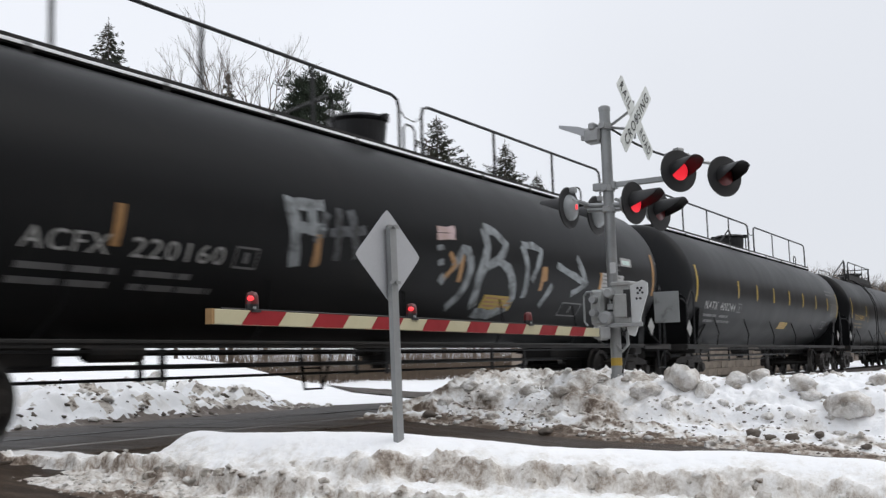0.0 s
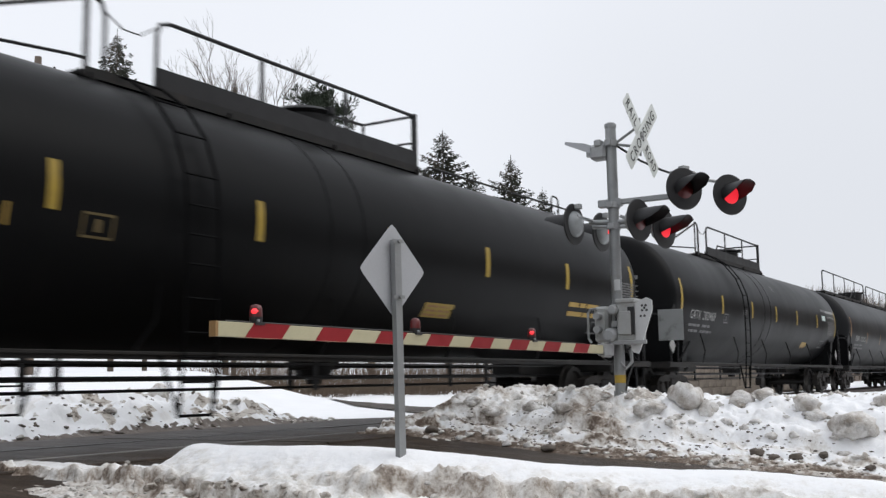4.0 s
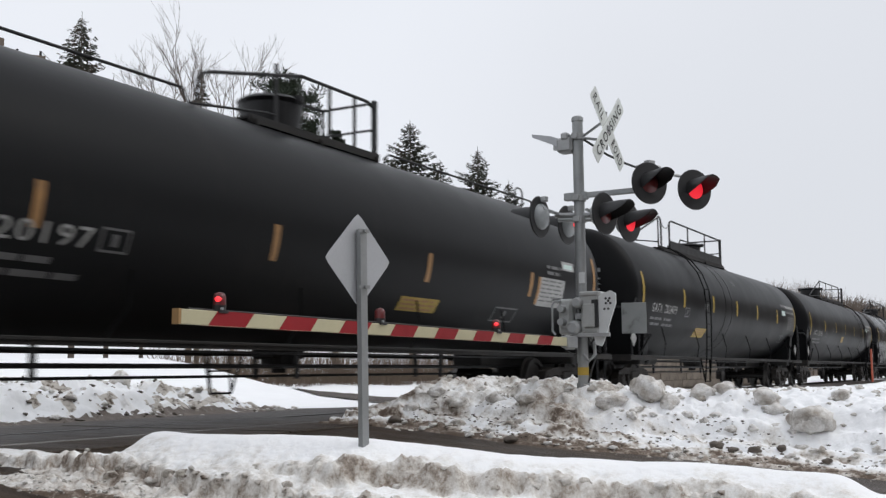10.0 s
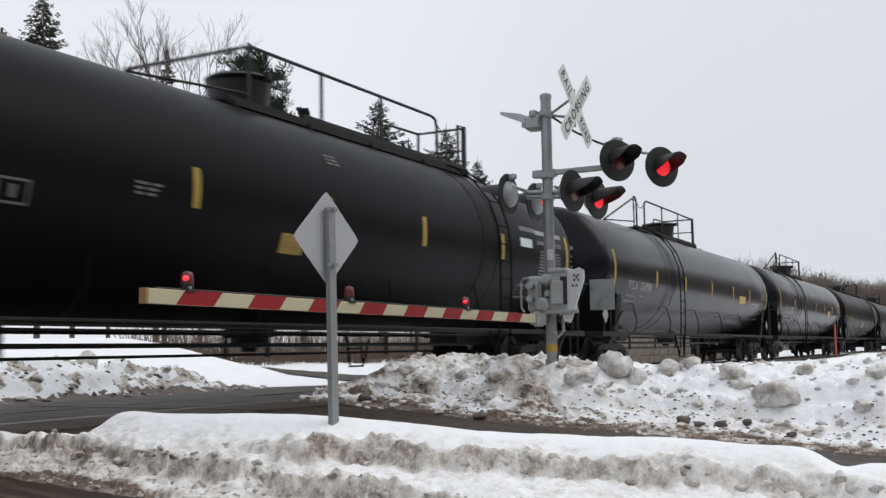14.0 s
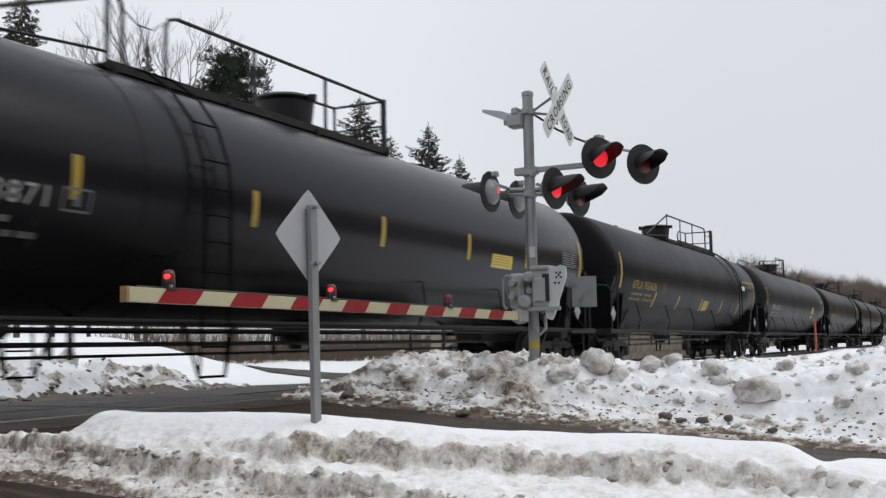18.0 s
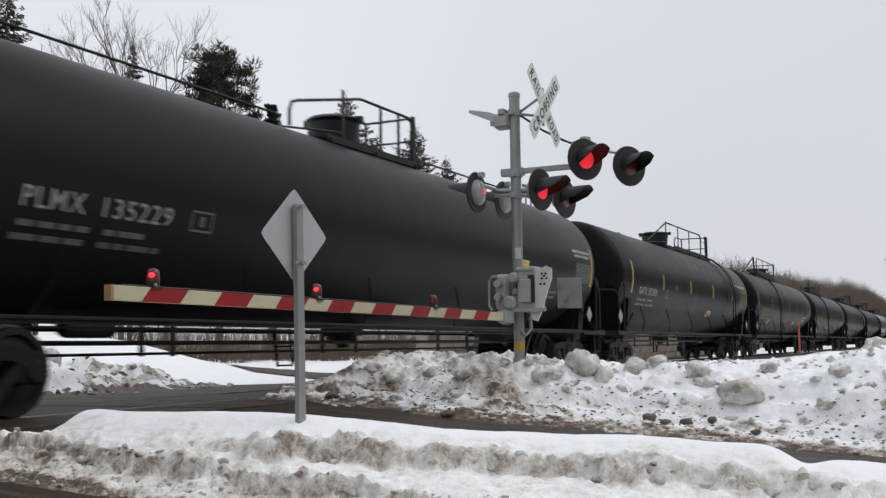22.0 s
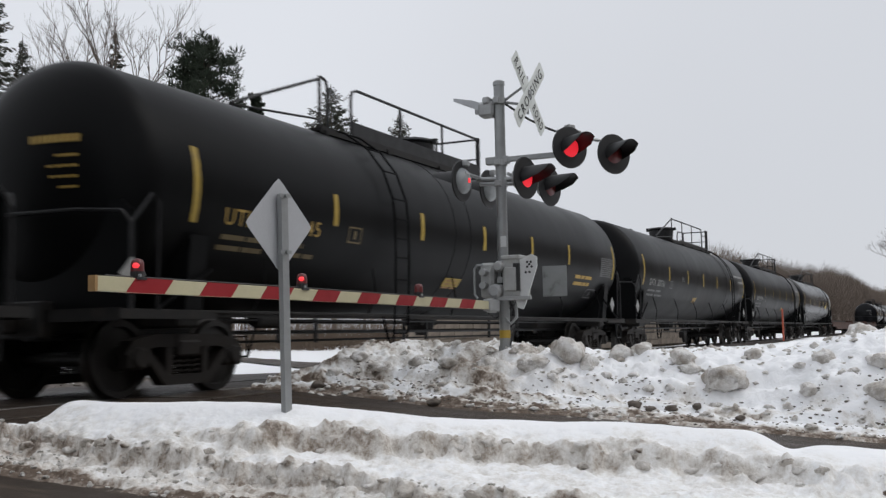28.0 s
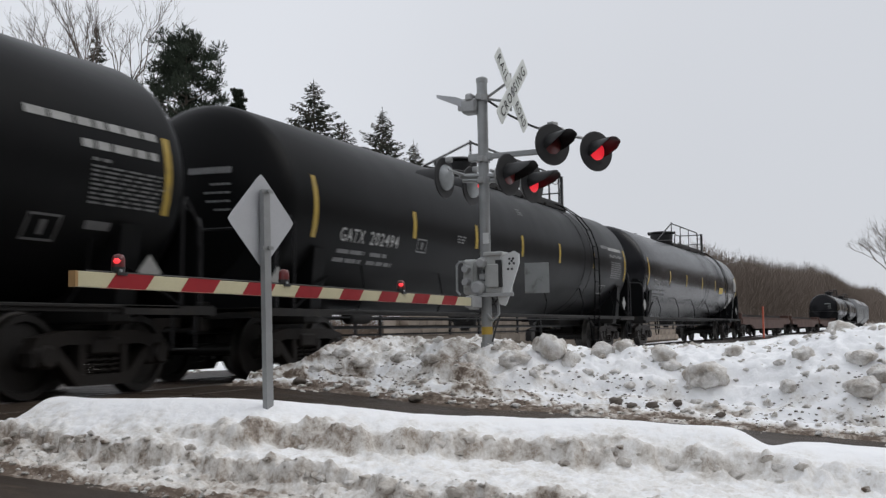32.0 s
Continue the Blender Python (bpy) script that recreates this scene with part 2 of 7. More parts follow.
PLATE_W = mat("bracket_white", (0.66, 0.67, 0.67), 0.5, second=(0.56, 0.57, 0.56), scale=4, grain=50, bump=0.06)
ARM_W = mat("gate_arm_cream", (0.56, 0.515, 0.335), 0.5, second=(0.47, 0.43, 0.28), scale=4, grain=60, bump=0.04)
ARM_R = mat("gate_arm_red", (0.31, 0.016, 0.022), 0.55, spec=0.25, second=(0.24, 0.014, 0.018), scale=4, grain=60, bump=0.04)
ARM_TIP = mat("gate_arm_end_wood", (0.4, 0.24, 0.1), 0.7, scale=8, grain=60)
LENS_OFF = mat("lens_unlit", (0.13, 0.016, 0.016), 0.35, scale=5, grain=40)
LENS_ON = mat("lens_lit", (1.0, 0.03, 0.05), 0.4, second=(0.75, 0.02, 0.03), glow=0.62, scale=9)
LENS_CORE = mat("lens_lit_core", (1.0, 0.04, 0.05), 0.4, second=(1, 0.05, 0.06), glow=1.1, scale=5)
LENS_CLEAR = mat("lamp_back_glass", (0.34, 0.355, 0.36), 0.2, second=(0.22, 0.235, 0.24), scale=5, grain=30)
POST_RED = mat("marker_post_orange", (0.4, 0.075, 0.035), 0.6, second=(0.3, 0.06, 0.03), scale=4, grain=60)
YPAINT = mat("yellow_paint_worn", (0.55, 0.36, 0.04), 0.6, second=(0.4, 0.27, 0.06), scale=5, grain=50)
RAIL = mat("rail_steel", (0.08, 0.06, 0.05), 0.5, metal=0.6, scale=3, grain=60)
RAIL_TOP = mat("rail_head", (0.16, 0.15, 0.145), 0.4, metal=1.0, scale=3)
TIE = mat("creosote_tie", (0.05, 0.04, 0.034), 0.9, scale=4, grain=40, bump=0.5)
BALLAST = mat("ballast", (0.16, 0.15, 0.145), 0.9, second=(0.08, 0.075, 0.07), scale=14, mix=0.3, grain=40, bump=1.0, relief=1.0, relief_scale=18,
              dirt=(0.75, 0.77, 0.79), dirt_scale=1.2, dirt_lo=0.5, dirt_hi=0.6)
BLOCK = mat("retaining_block", (0.27, 0.225, 0.18), 0.9, second=(0.2, 0.165, 0.135), scale=2.5, grain=30, bump=0.6, rand=0.25, dirt=(0.1, 0.08, 0.065),
            dirt_scale=1.2, dirt_lo=0.52, dirt_hi=0.75)
BARK = mat("bark", (0.1, 0.08, 0.065), 0.9, second=(0.06, 0.05, 0.04), scale=6, grain=30, bump=0.6)
TWIG = mat("bare_twigs", (0.12, 0.095, 0.078), 0.9, second=(0.075, 0.06, 0.05), scale=4, grain=30)
NEEDLE = mat("needles", (0.022, 0.03, 0.018), 0.8, second=(0.042, 0.04, 0.025), scale=1.2, grain=20, bump=0, dirt=(0.11, 0.055, 0.033), dirt_scale=0.8,
             dirt_lo=0.52, dirt_hi=0.75)
PINE = mat("pine_needles", (0.014, 0.024, 0.012), 0.8, second=(0.024, 0.033, 0.016), scale=1.0, grain=20)
REED = mat("dry_stems", (0.2, 0.15, 0.11), 0.9, second=(0.11, 0.085, 0.065), scale=3, grain=30)
WOODS = mat("bare_woodland", (0.17, 0.135, 0.11), 0.95, second=(0.12, 0.096, 0.078), scale=0.35, grain=3, bump=0)
POLE = mat("weathered_pole", (0.16, 0.125, 0.1), 0.9, second=(0.1, 0.08, 0.065), scale=5, grain=30, bump=0.4, stretch=(1, 1, 0.2))
WIRE = mat("wire", (0.25, 0.25, 0.26), 0.5, scale=5)
FLAT_RUST = mat("flat_car_rust", (0.075, 0.032, 0.021), 0.8, second=(0.04, 0.022, 0.017), scale=1, grain=20, bump=0.3)
PALE_CAR = mat("pale_car_paint", (0.3, 0.305, 0.31), 0.5, second=(0.44, 0.45, 0.45), scale=0.8, grain=20)


# ---- mesh helpers ----
def part(name, bm, material, parent=None, label="", m=None, smooth=False):
    """One mesh object from a bmesh, under a thing or part."""
    me = bpy.data.meshes.new(name)
    bm.to_mesh(me)
    bm.free()
    return link_mesh(name, me, material, parent, label, m, smooth)


def link_mesh(name, me, material=None, parent=None, label="", m=None, smooth=False):
    if material:
        me.materials.clear()
        me.materials.append(material)
    if smooth:
        me.polygons.foreach_set("use_smooth", [True] * len(me.polygons))
    ob = new(name, me)
    ob.parent = parent
    if m is not None:
        ob.matrix_basis = m
    if label:
        ob["label"] = label
    return ob


def thing(name, label, category, m=None, group="", kind=""):
    ob = new(name)
    ob.empty_display_size = 0.2
    if m is not None:
        ob.matrix_basis = m
    return tagged(ob, label, category, group, kind)


def box(bm, x0, x1, y0, y1, z0, z1, bevel=0.0, m=None):
    r = bmesh.ops.create_cube(bm, size=1.0)["verts"]
    for v in r:
        v.co = Vector((x0 + (v.co.x + 0.5) * (x1 - x0), y0 + (v.co.y + 0.5) * (y1 - y0), z0 + (v.co.z + 0.5) * (z1 - z0)))
    if bevel:
        es = list({e for v in r for e in v.link_edges})
        r = [v for f in bmesh.ops.bevel(bm, geom=es, offset=bevel, segments=1, affect="EDGES")["faces"] for v in f.verts] or r
        r = list({*r})
    if m is not None:
        bmesh.ops.transform(bm, matrix=m, verts=[v for v in r if v.is_valid])
    return bm


def B(*a, **k):
    return box(bmesh.new(), *a, **k)


def tube(bm, pts, r, seg=6, r_end=None):
    """A round bar along a polyline."""
    pts = [Vector(p) for p in pts]
    rings = []
    for i, p in enumerate(pts):
        a, b = pts[max(0, i - 1)], pts[min(len(pts) - 1, i + 1)]
        d = (b - a).normalized()
        u = d.orthogonal().normalized() if not rings else (prev - d * prev.dot(d)).normalized()
        prev = u
        w = d.cross(u)
        rr = r if r_end is None else r + (r_end - r) * i / max(1, len(pts) - 1)
        rings.append([bm.verts.new(p + (u * math.cos(2 * math.pi * k / seg) + w * math.sin(2 * math.pi * k / seg)) * rr) for k in range(seg)])
    for a, b in zip(rings, rings[1:]):
        for k in range(seg):
            bm.faces.new((a[k], a[(k + 1) % seg], b[(k + 1) % seg], b[k]))
    bm.faces.new(rings[0][::-1])
    bm.faces.new(rings[-1])
    return bm


def T(pts, r, seg=6, r_end=None):
    return tube(bmesh.new(), pts, r, seg, r_end)


def lathe(bm, prof, seg=32, axis="X", closed=True):
    """Revolve a profile of (along, radius) about an axis."""
    rings = []
    for a, r in prof:
        ring = []
        for k in range(seg if r > 1e-6 else 1):
            t = 2 * math.pi * k / seg
            c, s = r * math.cos(t), r * math.sin(t)
            ring.append(bm.verts.new({"X": (a, c, s), "Y": (c, a, s), "Z": (c, s, a)}[axis]))
        rings.append(ring)
    for a, b in zip(rings, rings[1:]):
        for k in range(seg):
            q = [a[k % len(a)], a[(k + 1) % len(a)], b[(k + 1) % len(b)], b[k % len(b)]]
            q = [v for i, v in enumerate(q) if v not in q[:i]]
            if len(q) > 2:
                bm.faces.new(q)
    bmesh.ops.recalc_face_normals(bm, faces=bm.faces)
    return bm


def Lz(prof, seg=32, axis="X"):
    return lathe(bmesh.new(), prof, seg, axis)


def prism(bm, outline, y0, y1, plane="XZ"):
    """A flat outline given thickness."""
    f = {"XZ": lambda a, c, t: (a, t, c), "XY": lambda a, c, t: (a, c, t), "YZ": lambda a, c, t: (t, a, c)}[plane]
    lo = [bm.verts.new(f(a, c, y0)) for a, c in outline]
    hi = [bm.verts.new(f(a, c, y1)) for a, c in outline]
    bm.faces.new(lo)
    bm.faces.new(hi[::-1])
    for i in range(len(lo)):
        j = (i + 1) % len(lo)
        bm.faces.new((lo[i], lo[j], hi[j], hi[i]))
    bmesh.ops.recalc_face_normals(bm, faces=bm.faces)
    return bm


def P(outline, y0, y1, plane="XZ"):
    return prism(bmesh.new(), outline, y0, y1, plane)


def text_mesh(body, size, bold=0.0, width=1.0, space=1.0):
    """Letters of the built-in font as a flat mesh in XY, left end at the origin."""
    cu = bpy.data.curves.new("letters", "FONT")
    cu.body, cu.size, cu.offset, cu.resolution_u, cu.space_character = body, size, bold, 3, space
    ob = new("letters", cu)
    dg = bpy.context.evaluated_depsgraph_get()
    dg.update()
    me = bpy.data.meshes.new_from_object(ob.evaluated_get(dg))
    bpy.data.objects.remove(ob)
    bpy.data.curves.remove(cu)
    bm = bmesh.new()
    bm.from_mesh(me)
    bpy.data.meshes.remove(me)
    for v in bm.verts:
        v.co.x *= width
    return bm


# smooth value noise for height fields
GRID = np.random.RandomState(5).rand(256, 256)


def vnoise(x, y):
    xi, yi = np.floor(x).astype(int), np.floor(y).astype(int)
    fx, fy = x - xi, y - yi
    fx, fy = fx * fx * (3 - 2 * fx), fy * fy * (3 - 2 * fy)
    g = lambda a, b: GRID[a % 256, b % 256]
    return (g(xi, yi) * (1 - fx) + g(xi + 1, yi) * fx) * (1 - fy) + (g(xi, yi + 1) * (1 - fx) + g(xi + 1, yi + 1) * fx) * fy


def fbm(x, y, octaves=4, gain=0.5):
    out, amp, tot = 0, 1.0, 0
    for o in range(octaves):
        out = out + amp * vnoise(x * 2 ** o + 17.3 * o, y * 2 ** o + 5.1 * o)
        tot += amp
        amp *= gain
    return out / tot - 0.5


def field_parts(name, label, category, xs, ys, zf, parts, pick, grime=None):
    """A lumpy sheet whose kinds of surface are parts of one thing; grime is the dirt lying in its snow, and some
    painted shade, 0 to 1.
    """
    X, Y = np.meshgrid(xs, ys)
    Z = zf(X, Y)
    k = pick(X, Y, Z)[:-1, :-1].ravel()
    w = len(xs)
    own = thing(name, label, category)
    J, I = np.meshgrid(np.arange(len(ys) - 1), np.arange(w - 1), indexing="ij")
    c = (J * w + I).ravel()
    quads_ = np.stack([c, c + 1, c + w + 1, c + w], 1)
    v = np.stack([X.ravel(), Y.ravel(), Z.ravel()], 1)
    dirt = np.clip(grime(X, Y, Z), 0, 1).ravel() if grime else None
    for n, (pname, material, plabel) in enumerate(parts):
        q = quads_[k == n]
        if len(q):
            used, inv = np.unique(q, return_inverse=True)
            me = bpy.data.meshes.new(pname)
            me.from_pydata(v[used].tolist(), [], inv.reshape(-1, 4).tolist())
            if grime:
                me.attributes.new("grime", "FLOAT", "POINT").data.foreach_set("value", dirt[used].astype(np.float32))
            link_mesh(pname, me, material, own, plabel, smooth=True)["kind"] = "stuff" if n else ""
    return own


def field(name, xs, ys, zf, material, pick=None):
    """A sheet of ground over the grid xs by ys with heights zf(X, Y)."""
    X, Y = np.meshgrid(xs, ys)
    Z = zf(X, Y)
    v = np.stack([X.ravel(), Y.ravel(), Z.ravel()], 1)
    w = len(xs)
    q = [(j * w + i, j * w + i + 1, (j + 1) * w + i + 1, (j + 1) * w + i) for j in range(len(ys) - 1) for i in range(w - 1)]
    me = bpy.data.meshes.new(name)
    me.from_pydata(v.tolist(), [], q)
    ms = material if isinstance(material, list) else [material]
    for mm in ms:
        me.materials.append(mm)
    if pick is not None:
        k = pick(X, Y, Z)
        k = k[:-1, :-1].ravel().astype(int)
        me.polygons.foreach_set("material_index", k.tolist())
    me.polygons.foreach_set("use_smooth", [True] * len(q))
    return new(name, me)


# ---- ground, road, snow ----
def road_z(Y):
    near = -0.07 * np.clip(7.6 - Y, 0, 14)
    far = -0.03 * np.clip(Y - 11.4, 0, 6)
    return near + far - 0.012


def step(a, b, v):
    t = np.clip((v - a) / (b - a), 0, 1)
    return t * t * (3 - 2 * t)


def snow_field_z(X, Y):
    z = road_z(Y) - 0.12
    hill = 1.2 * step(17.0, 25, Y) * (1 - 0.75 * step(24.5, 30, X - 0.35 * (Y - 24)))
    z = np.where(Y > 12, -0.12 + 0.12 * step(13, 18, Y) * step(8, 30, X) + hill, z)
    return z + 0.5 * fbm(X * 0.05, Y * 0.05, 3) * step(14, 40, np.hypot(X, Y)) + 0.16 * fbm(X * 0.4, Y * 0.4, 3) * step(12, 16, Y)


far_steps = [-3000, -800, -300, -120, -60]
gx = np.array(far_steps + list(np.arange(-40, 90, 1.5)) + [100, 130, 180, 260, 400, 800, 3000])
gy = np.array(far_steps + list(np.arange(-40, 7, 3)) + list(np.arange(7, 48, 1.0)) + [60, 90, 140, 300, 800, 3000])
tagged(field("ground", gx, gy, snow_field_z, SNOW), "snow-covered open ground around the crossing", "ground", kind="structure")


def road_top(X, Y):
    return road_z(Y) + 0.012 * fbm(X * 1.5, Y * 0.4, 4)


tagged(field("road", np.arange(-7, 18.01, 0.25), np.concatenate([np.arange(-60, -8, 2.0), np.arange(-8, 30.01, 0.25)]), road_top, ASPHALT),
       "wet dark asphalt road with frozen slush across the track", "road", kind="structure")


def billow(X, Y, octaves=3, gain=0.5):
    """Rounded lumps with sharp creases between them, 0 to 1."""
    out, amp, tot = 0, 1.0, 0
    for o in range(octaves):
        out = out + amp * (1 - np.abs(2 * vnoise(X * 2 ** o + 31.7 * o, Y * 2 ** o + 11.9 * o) - 1))
        tot += amp
        amp *= gain
    return out / tot


def median_parts(X, Y, rough=1.0):
    """How far a place lies behind each of the two broken ledges of the berm."""
    jag = rough * (0.2 * fbm(X * 5, Y * 5, 3) + 0.1 * fbm(X * 14, Y * 14, 2) + 0.12 * (billow(X * 2.0 + 5, Y * 2.6, 2) - 0.5))
    lower = X - (5.38 + 0.1 * np.clip(Y - 5.0, 0, 3) + 0.22 * fbm(Y * 0.8, Y * 0 + 3.3, 3) + 0.16 * fbm(Y * 3.1, Y * 0 + 8.1, 3)) + jag
    upper = X - (5.55 + 0.3 * np.clip(4.9 - Y, 0, 3.6) + 0.3 * fbm(Y * 0.9 + 40, Y * 0 + 1.3, 3) + 0.2 * fbm(Y * 2.7 + 9, Y * 0 + 6.1, 3)) + jag
    return lower, upper


def median_z(X, Y):
    lower, upper = median_parts(X, Y)
    calm = median_parts(X, Y, 0.15)[1]
    sharp = step(5.0, 3.9, Y)
    end = 1 - step(8.0, 8.5, Y + 0.3 * fbm(X * 2, X * 0 + 7, 3))
    cap_end = 1 - step(5.95, 6.3, Y + 0.25 * (X - 6.0) * -1 + 0.3 * fbm(X * 1.6, X * 0 + 5, 3))
    h = 0.055 * step(4.72, 5.0, X + 0.2 * fbm(Y * 1.1, Y * 0 + 2, 3)) + 0.115 * step(-0.035, 0.015, lower) + 0.03 * step(0.03, 0.4, lower)
    h = h * (1 - 0.7 * step(5.9, 7.2, Y))
    cap = sharp * 0.13 * step(-0.06, 0.05, upper) + (1 - sharp) * 0.11 * step(-0.3, 0.4, calm) + 0.15 * step(0.0, 0.42, calm)
    h = h + cap_end * (1 - 0.36 * step(4.3, 6.0, Y)) * cap
    # the road side of the cap falls away where the berm narrows
    dip = 0.06 * np.exp(-((Y - 0.9 - 0.1 * (X - 6.9)) / 0.13) ** 2) + 0.055 * step(1.2, 0.7, Y)
    h = h - (0.105 * step(6.1, 7.0, X) * step(1.4, 4.0, Y) * (1 + 0.4 * step(4.8, 6.0, Y)) + dip) * step(0.0, 0.4, calm)
    back = 7.0 + 0.3 * fbm(Y * 0.9, Y * 0 + 9, 3) + 0.15 * np.clip(2.4 - Y, 0, 4)
    h = h * (1 - step(back - 0.1, back + 0.35, X)) * end
    some = step(0.01, 0.06, h)
    crust = (1 - step(0.02, 0.35, upper)) * step(-0.14, 0.0, lower)
    slush = 1 - step(-0.1, 0.0, lower)
    face = np.exp(-(lower / 0.16) ** 2) + sharp * np.exp(-(upper / 0.15) ** 2)
    z = h + some * crust * (0.05 * (billow(X * 3.6, Y * 3.4, 4, 0.6) - 0.5) + 0.035 * (billow(X * 10, Y * 9, 3, 0.6) - 0.5) + 0.045 * fbm(X * 15, Y * 13, 4, 0.7))
    z = z + some * np.clip(face, 0, 1) * (0.15 * (billow(X * 3.1 + 3, Y * 2.7, 3, 0.55) - 0.55) + 0.06 * (billow(X * 7.5, Y * 7, 3, 0.6) - 0.5) + 0.05 * fbm(X * 13, Y * 12, 3, 0.65))
    z = z + some * slush * (0.085 * fbm(X * 9, Y * 6, 4, 0.72) + 0.055 * (billow(X * 12, Y * 9, 2) - 0.5))
    rag = step(6.0, 6.6, Y) * step(0.0, 0.3, lower)
    z = z + some * rag * (0.05 * fbm(X * 5, Y * 5, 4, 0.65))
    return road_z(Y) - 0.03 + z + (1 - crust) * (1 - slush) * some * (0.035 * fbm(X * 1.2, Y * 0.8, 3) + 0.01 * fbm(X * 7, Y * 7, 3))


def median_grime_and_shade(X, Y, Z):
    lower, upper = median_parts(X, Y)
    n = fbm(X * 2.2, Y * 1.9, 5, 0.6)
    sharp = step(5.2, 4.0, Y)
    g = 0.05 + 0.3 * (1 - step(0.05, 0.45, upper + 0.5 * n))
    # sand on the ledge faces; its brown also paints the overhangs' shaded hollows
    g = g + (0.42 + 0.6 * n) * np.exp(-((lower + 0.03) / 0.09) ** 2) + (0.36 + 0.6 * n) * sharp * np.exp(-((upper + 0.01) / 0.09) ** 2) * step(0.3, 1.4, Y)
    g = np.where(lower < -0.04, 0.62 + 0.3 * n, g) + 0.2 * step(0.3, 0.1, np.abs(lower + 0.16)) * step(0.0, 0.2, n)
    edge = 4.9 + 0.4 * fbm(Y * 1.4, Y * 0 + 21, 4, 0.6)
    g = g + 0.65 * (1 - step(edge - 0.03, edge + 0.12, X)) + 0.35 * step(7.0, 7.6, X) * step(0.5, 2.5, Y)
    return g + 0.22 * step(6.2, 7.0, Y) * step(0.1, 0.4, lower + n)


def median_pick(X, Y, Z):
    lower, upper = median_parts(X, Y)
    k = np.where(median_parts(X, Y, 0.4)[1] > 0.2, 0, 1)
    k = np.where(lower < 0.07, 3, k)
    k = np.where(lower < -0.12, 2, k)
    return np.where(X < 4.9 + 0.3 * fbm(Y * 1.4, Y * 0 + 21, 4, 0.6), 4, k)


field_parts("snow_berm", "plowed snow berm, clean top, broken gritty crust at its edge", "snow berm", np.arange(4.45, 8.2, 0.016), np.arange(-1.0, 8.7, 0.02), median_z,
            [("snow_cap", SNOW_SAND, "clean smooth snow"), ("trodden_snow", SNOW_SAND, "rough greyish snow"), ("slush_edge", SNOW_SAND, "crumbly grey slush"),
             ("broken_crust", SNOW_SAND, "broken sandy tan-grey crust, the shade of its hollows painted brown"), ("mud_edge", SNOW_SAND, "frozen brown mud line")], median_pick, median_grime_and_shade)
field_parts("snow_berm", "plowed snow berm running on along the road", "snow berm", np.arange(4.45, 8.2, 0.06), np.arange(-6, -0.99, 0.08), median_z,
            [("snow_cap", SNOW_SAND, ""), ("trodden_snow", SNOW_SAND, ""), ("slush_edge", SNOW_SAND, ""), ("broken_crust", SNOW_SAND, ""), ("mud_edge", SNOW_SAND, "")], median_pick, median_grime_and_shade)


def bank_foot(Y):
    return 11.3 - 0.32 * step(3.7, 4.7, Y) * (1 - step(5.2, 6.8, Y)) + 0.12 * fbm(Y * 0.9, Y * 0 + 1.7, 4)


def bank_ridge(Y):
    return 0.33 + 0.07 * step(4.6, 5.6, Y) + 0.05 * step(6.0, 7.4, Y) + 0.22 * step(1.9, 0.2, Y)


def bank_z(X, Y):
    d = X - bank_foot(Y)
    road = road_z(Y) - 0.03
    shelf = road + 0.05 * step(-0.05, 0.12, d) + 0.03 * step(0.1, 0.3, d) + 0.14 * step(0.3, 1.1, d)
    wave = 0.45 * fbm(X * 0.6, Y * 0.9, 3)
    end = 1 - step(7.3, 8.1, Y + 0.35 * fbm(X * 1.1, X * 0 + 4, 3))
    # behind the ridge the ground falls to the track
    behind = step(14.4, 16.6, X) * step(2.0, 4.0, Y)
    crest = bank_ridge(Y) - 0.32 * behind + 0.12 * step(16, 23, X) * step(4.5, 1.5, Y) - 0.25 * step(20, 36, X) * step(3, 6, Y)
    rise = step(0.6, 1.75, d + wave)
    far = 1 - 0.8 * step(17, 24, X)
    z = shelf + (crest - shelf) * rise * end + (-0.14 - shelf) * step(0.6, 1.8, d) * (1 - end)
    rough = step(0.45, 1.1, d + wave) * far * (0.45 + 0.55 * end)
    left = step(3.9, 5.4, Y) * (1 - step(13.6, 15, X))
    crag = billow(X * 1.7, Y * 1.7, 5, 0.58) - 0.5
    z = z + rough * ((0.2 + 0.16 * left) * crag + 0.12 * fbm(X * 4.5, Y * 4.5, 4, 0.6))
    # low windrow of grit at the road edge, ruts along the road behind it
    z = z + 0.03 * np.exp(-((d - 0.05) / 0.06) ** 2)
    rut = 0.03 * np.sin(d * 21 + 3 * fbm(X * 0.5, Y * 1.5, 3)) * step(0.1, 0.3, d) * (1 - step(0.9, 1.3, d))
    return z + rut + step(0.05, 0.3, d) * far * (0.075 * fbm(X * 6, Y * 6, 4, 0.68) + 0.05 * (billow(X * 8, Y * 5, 3) - 0.5))


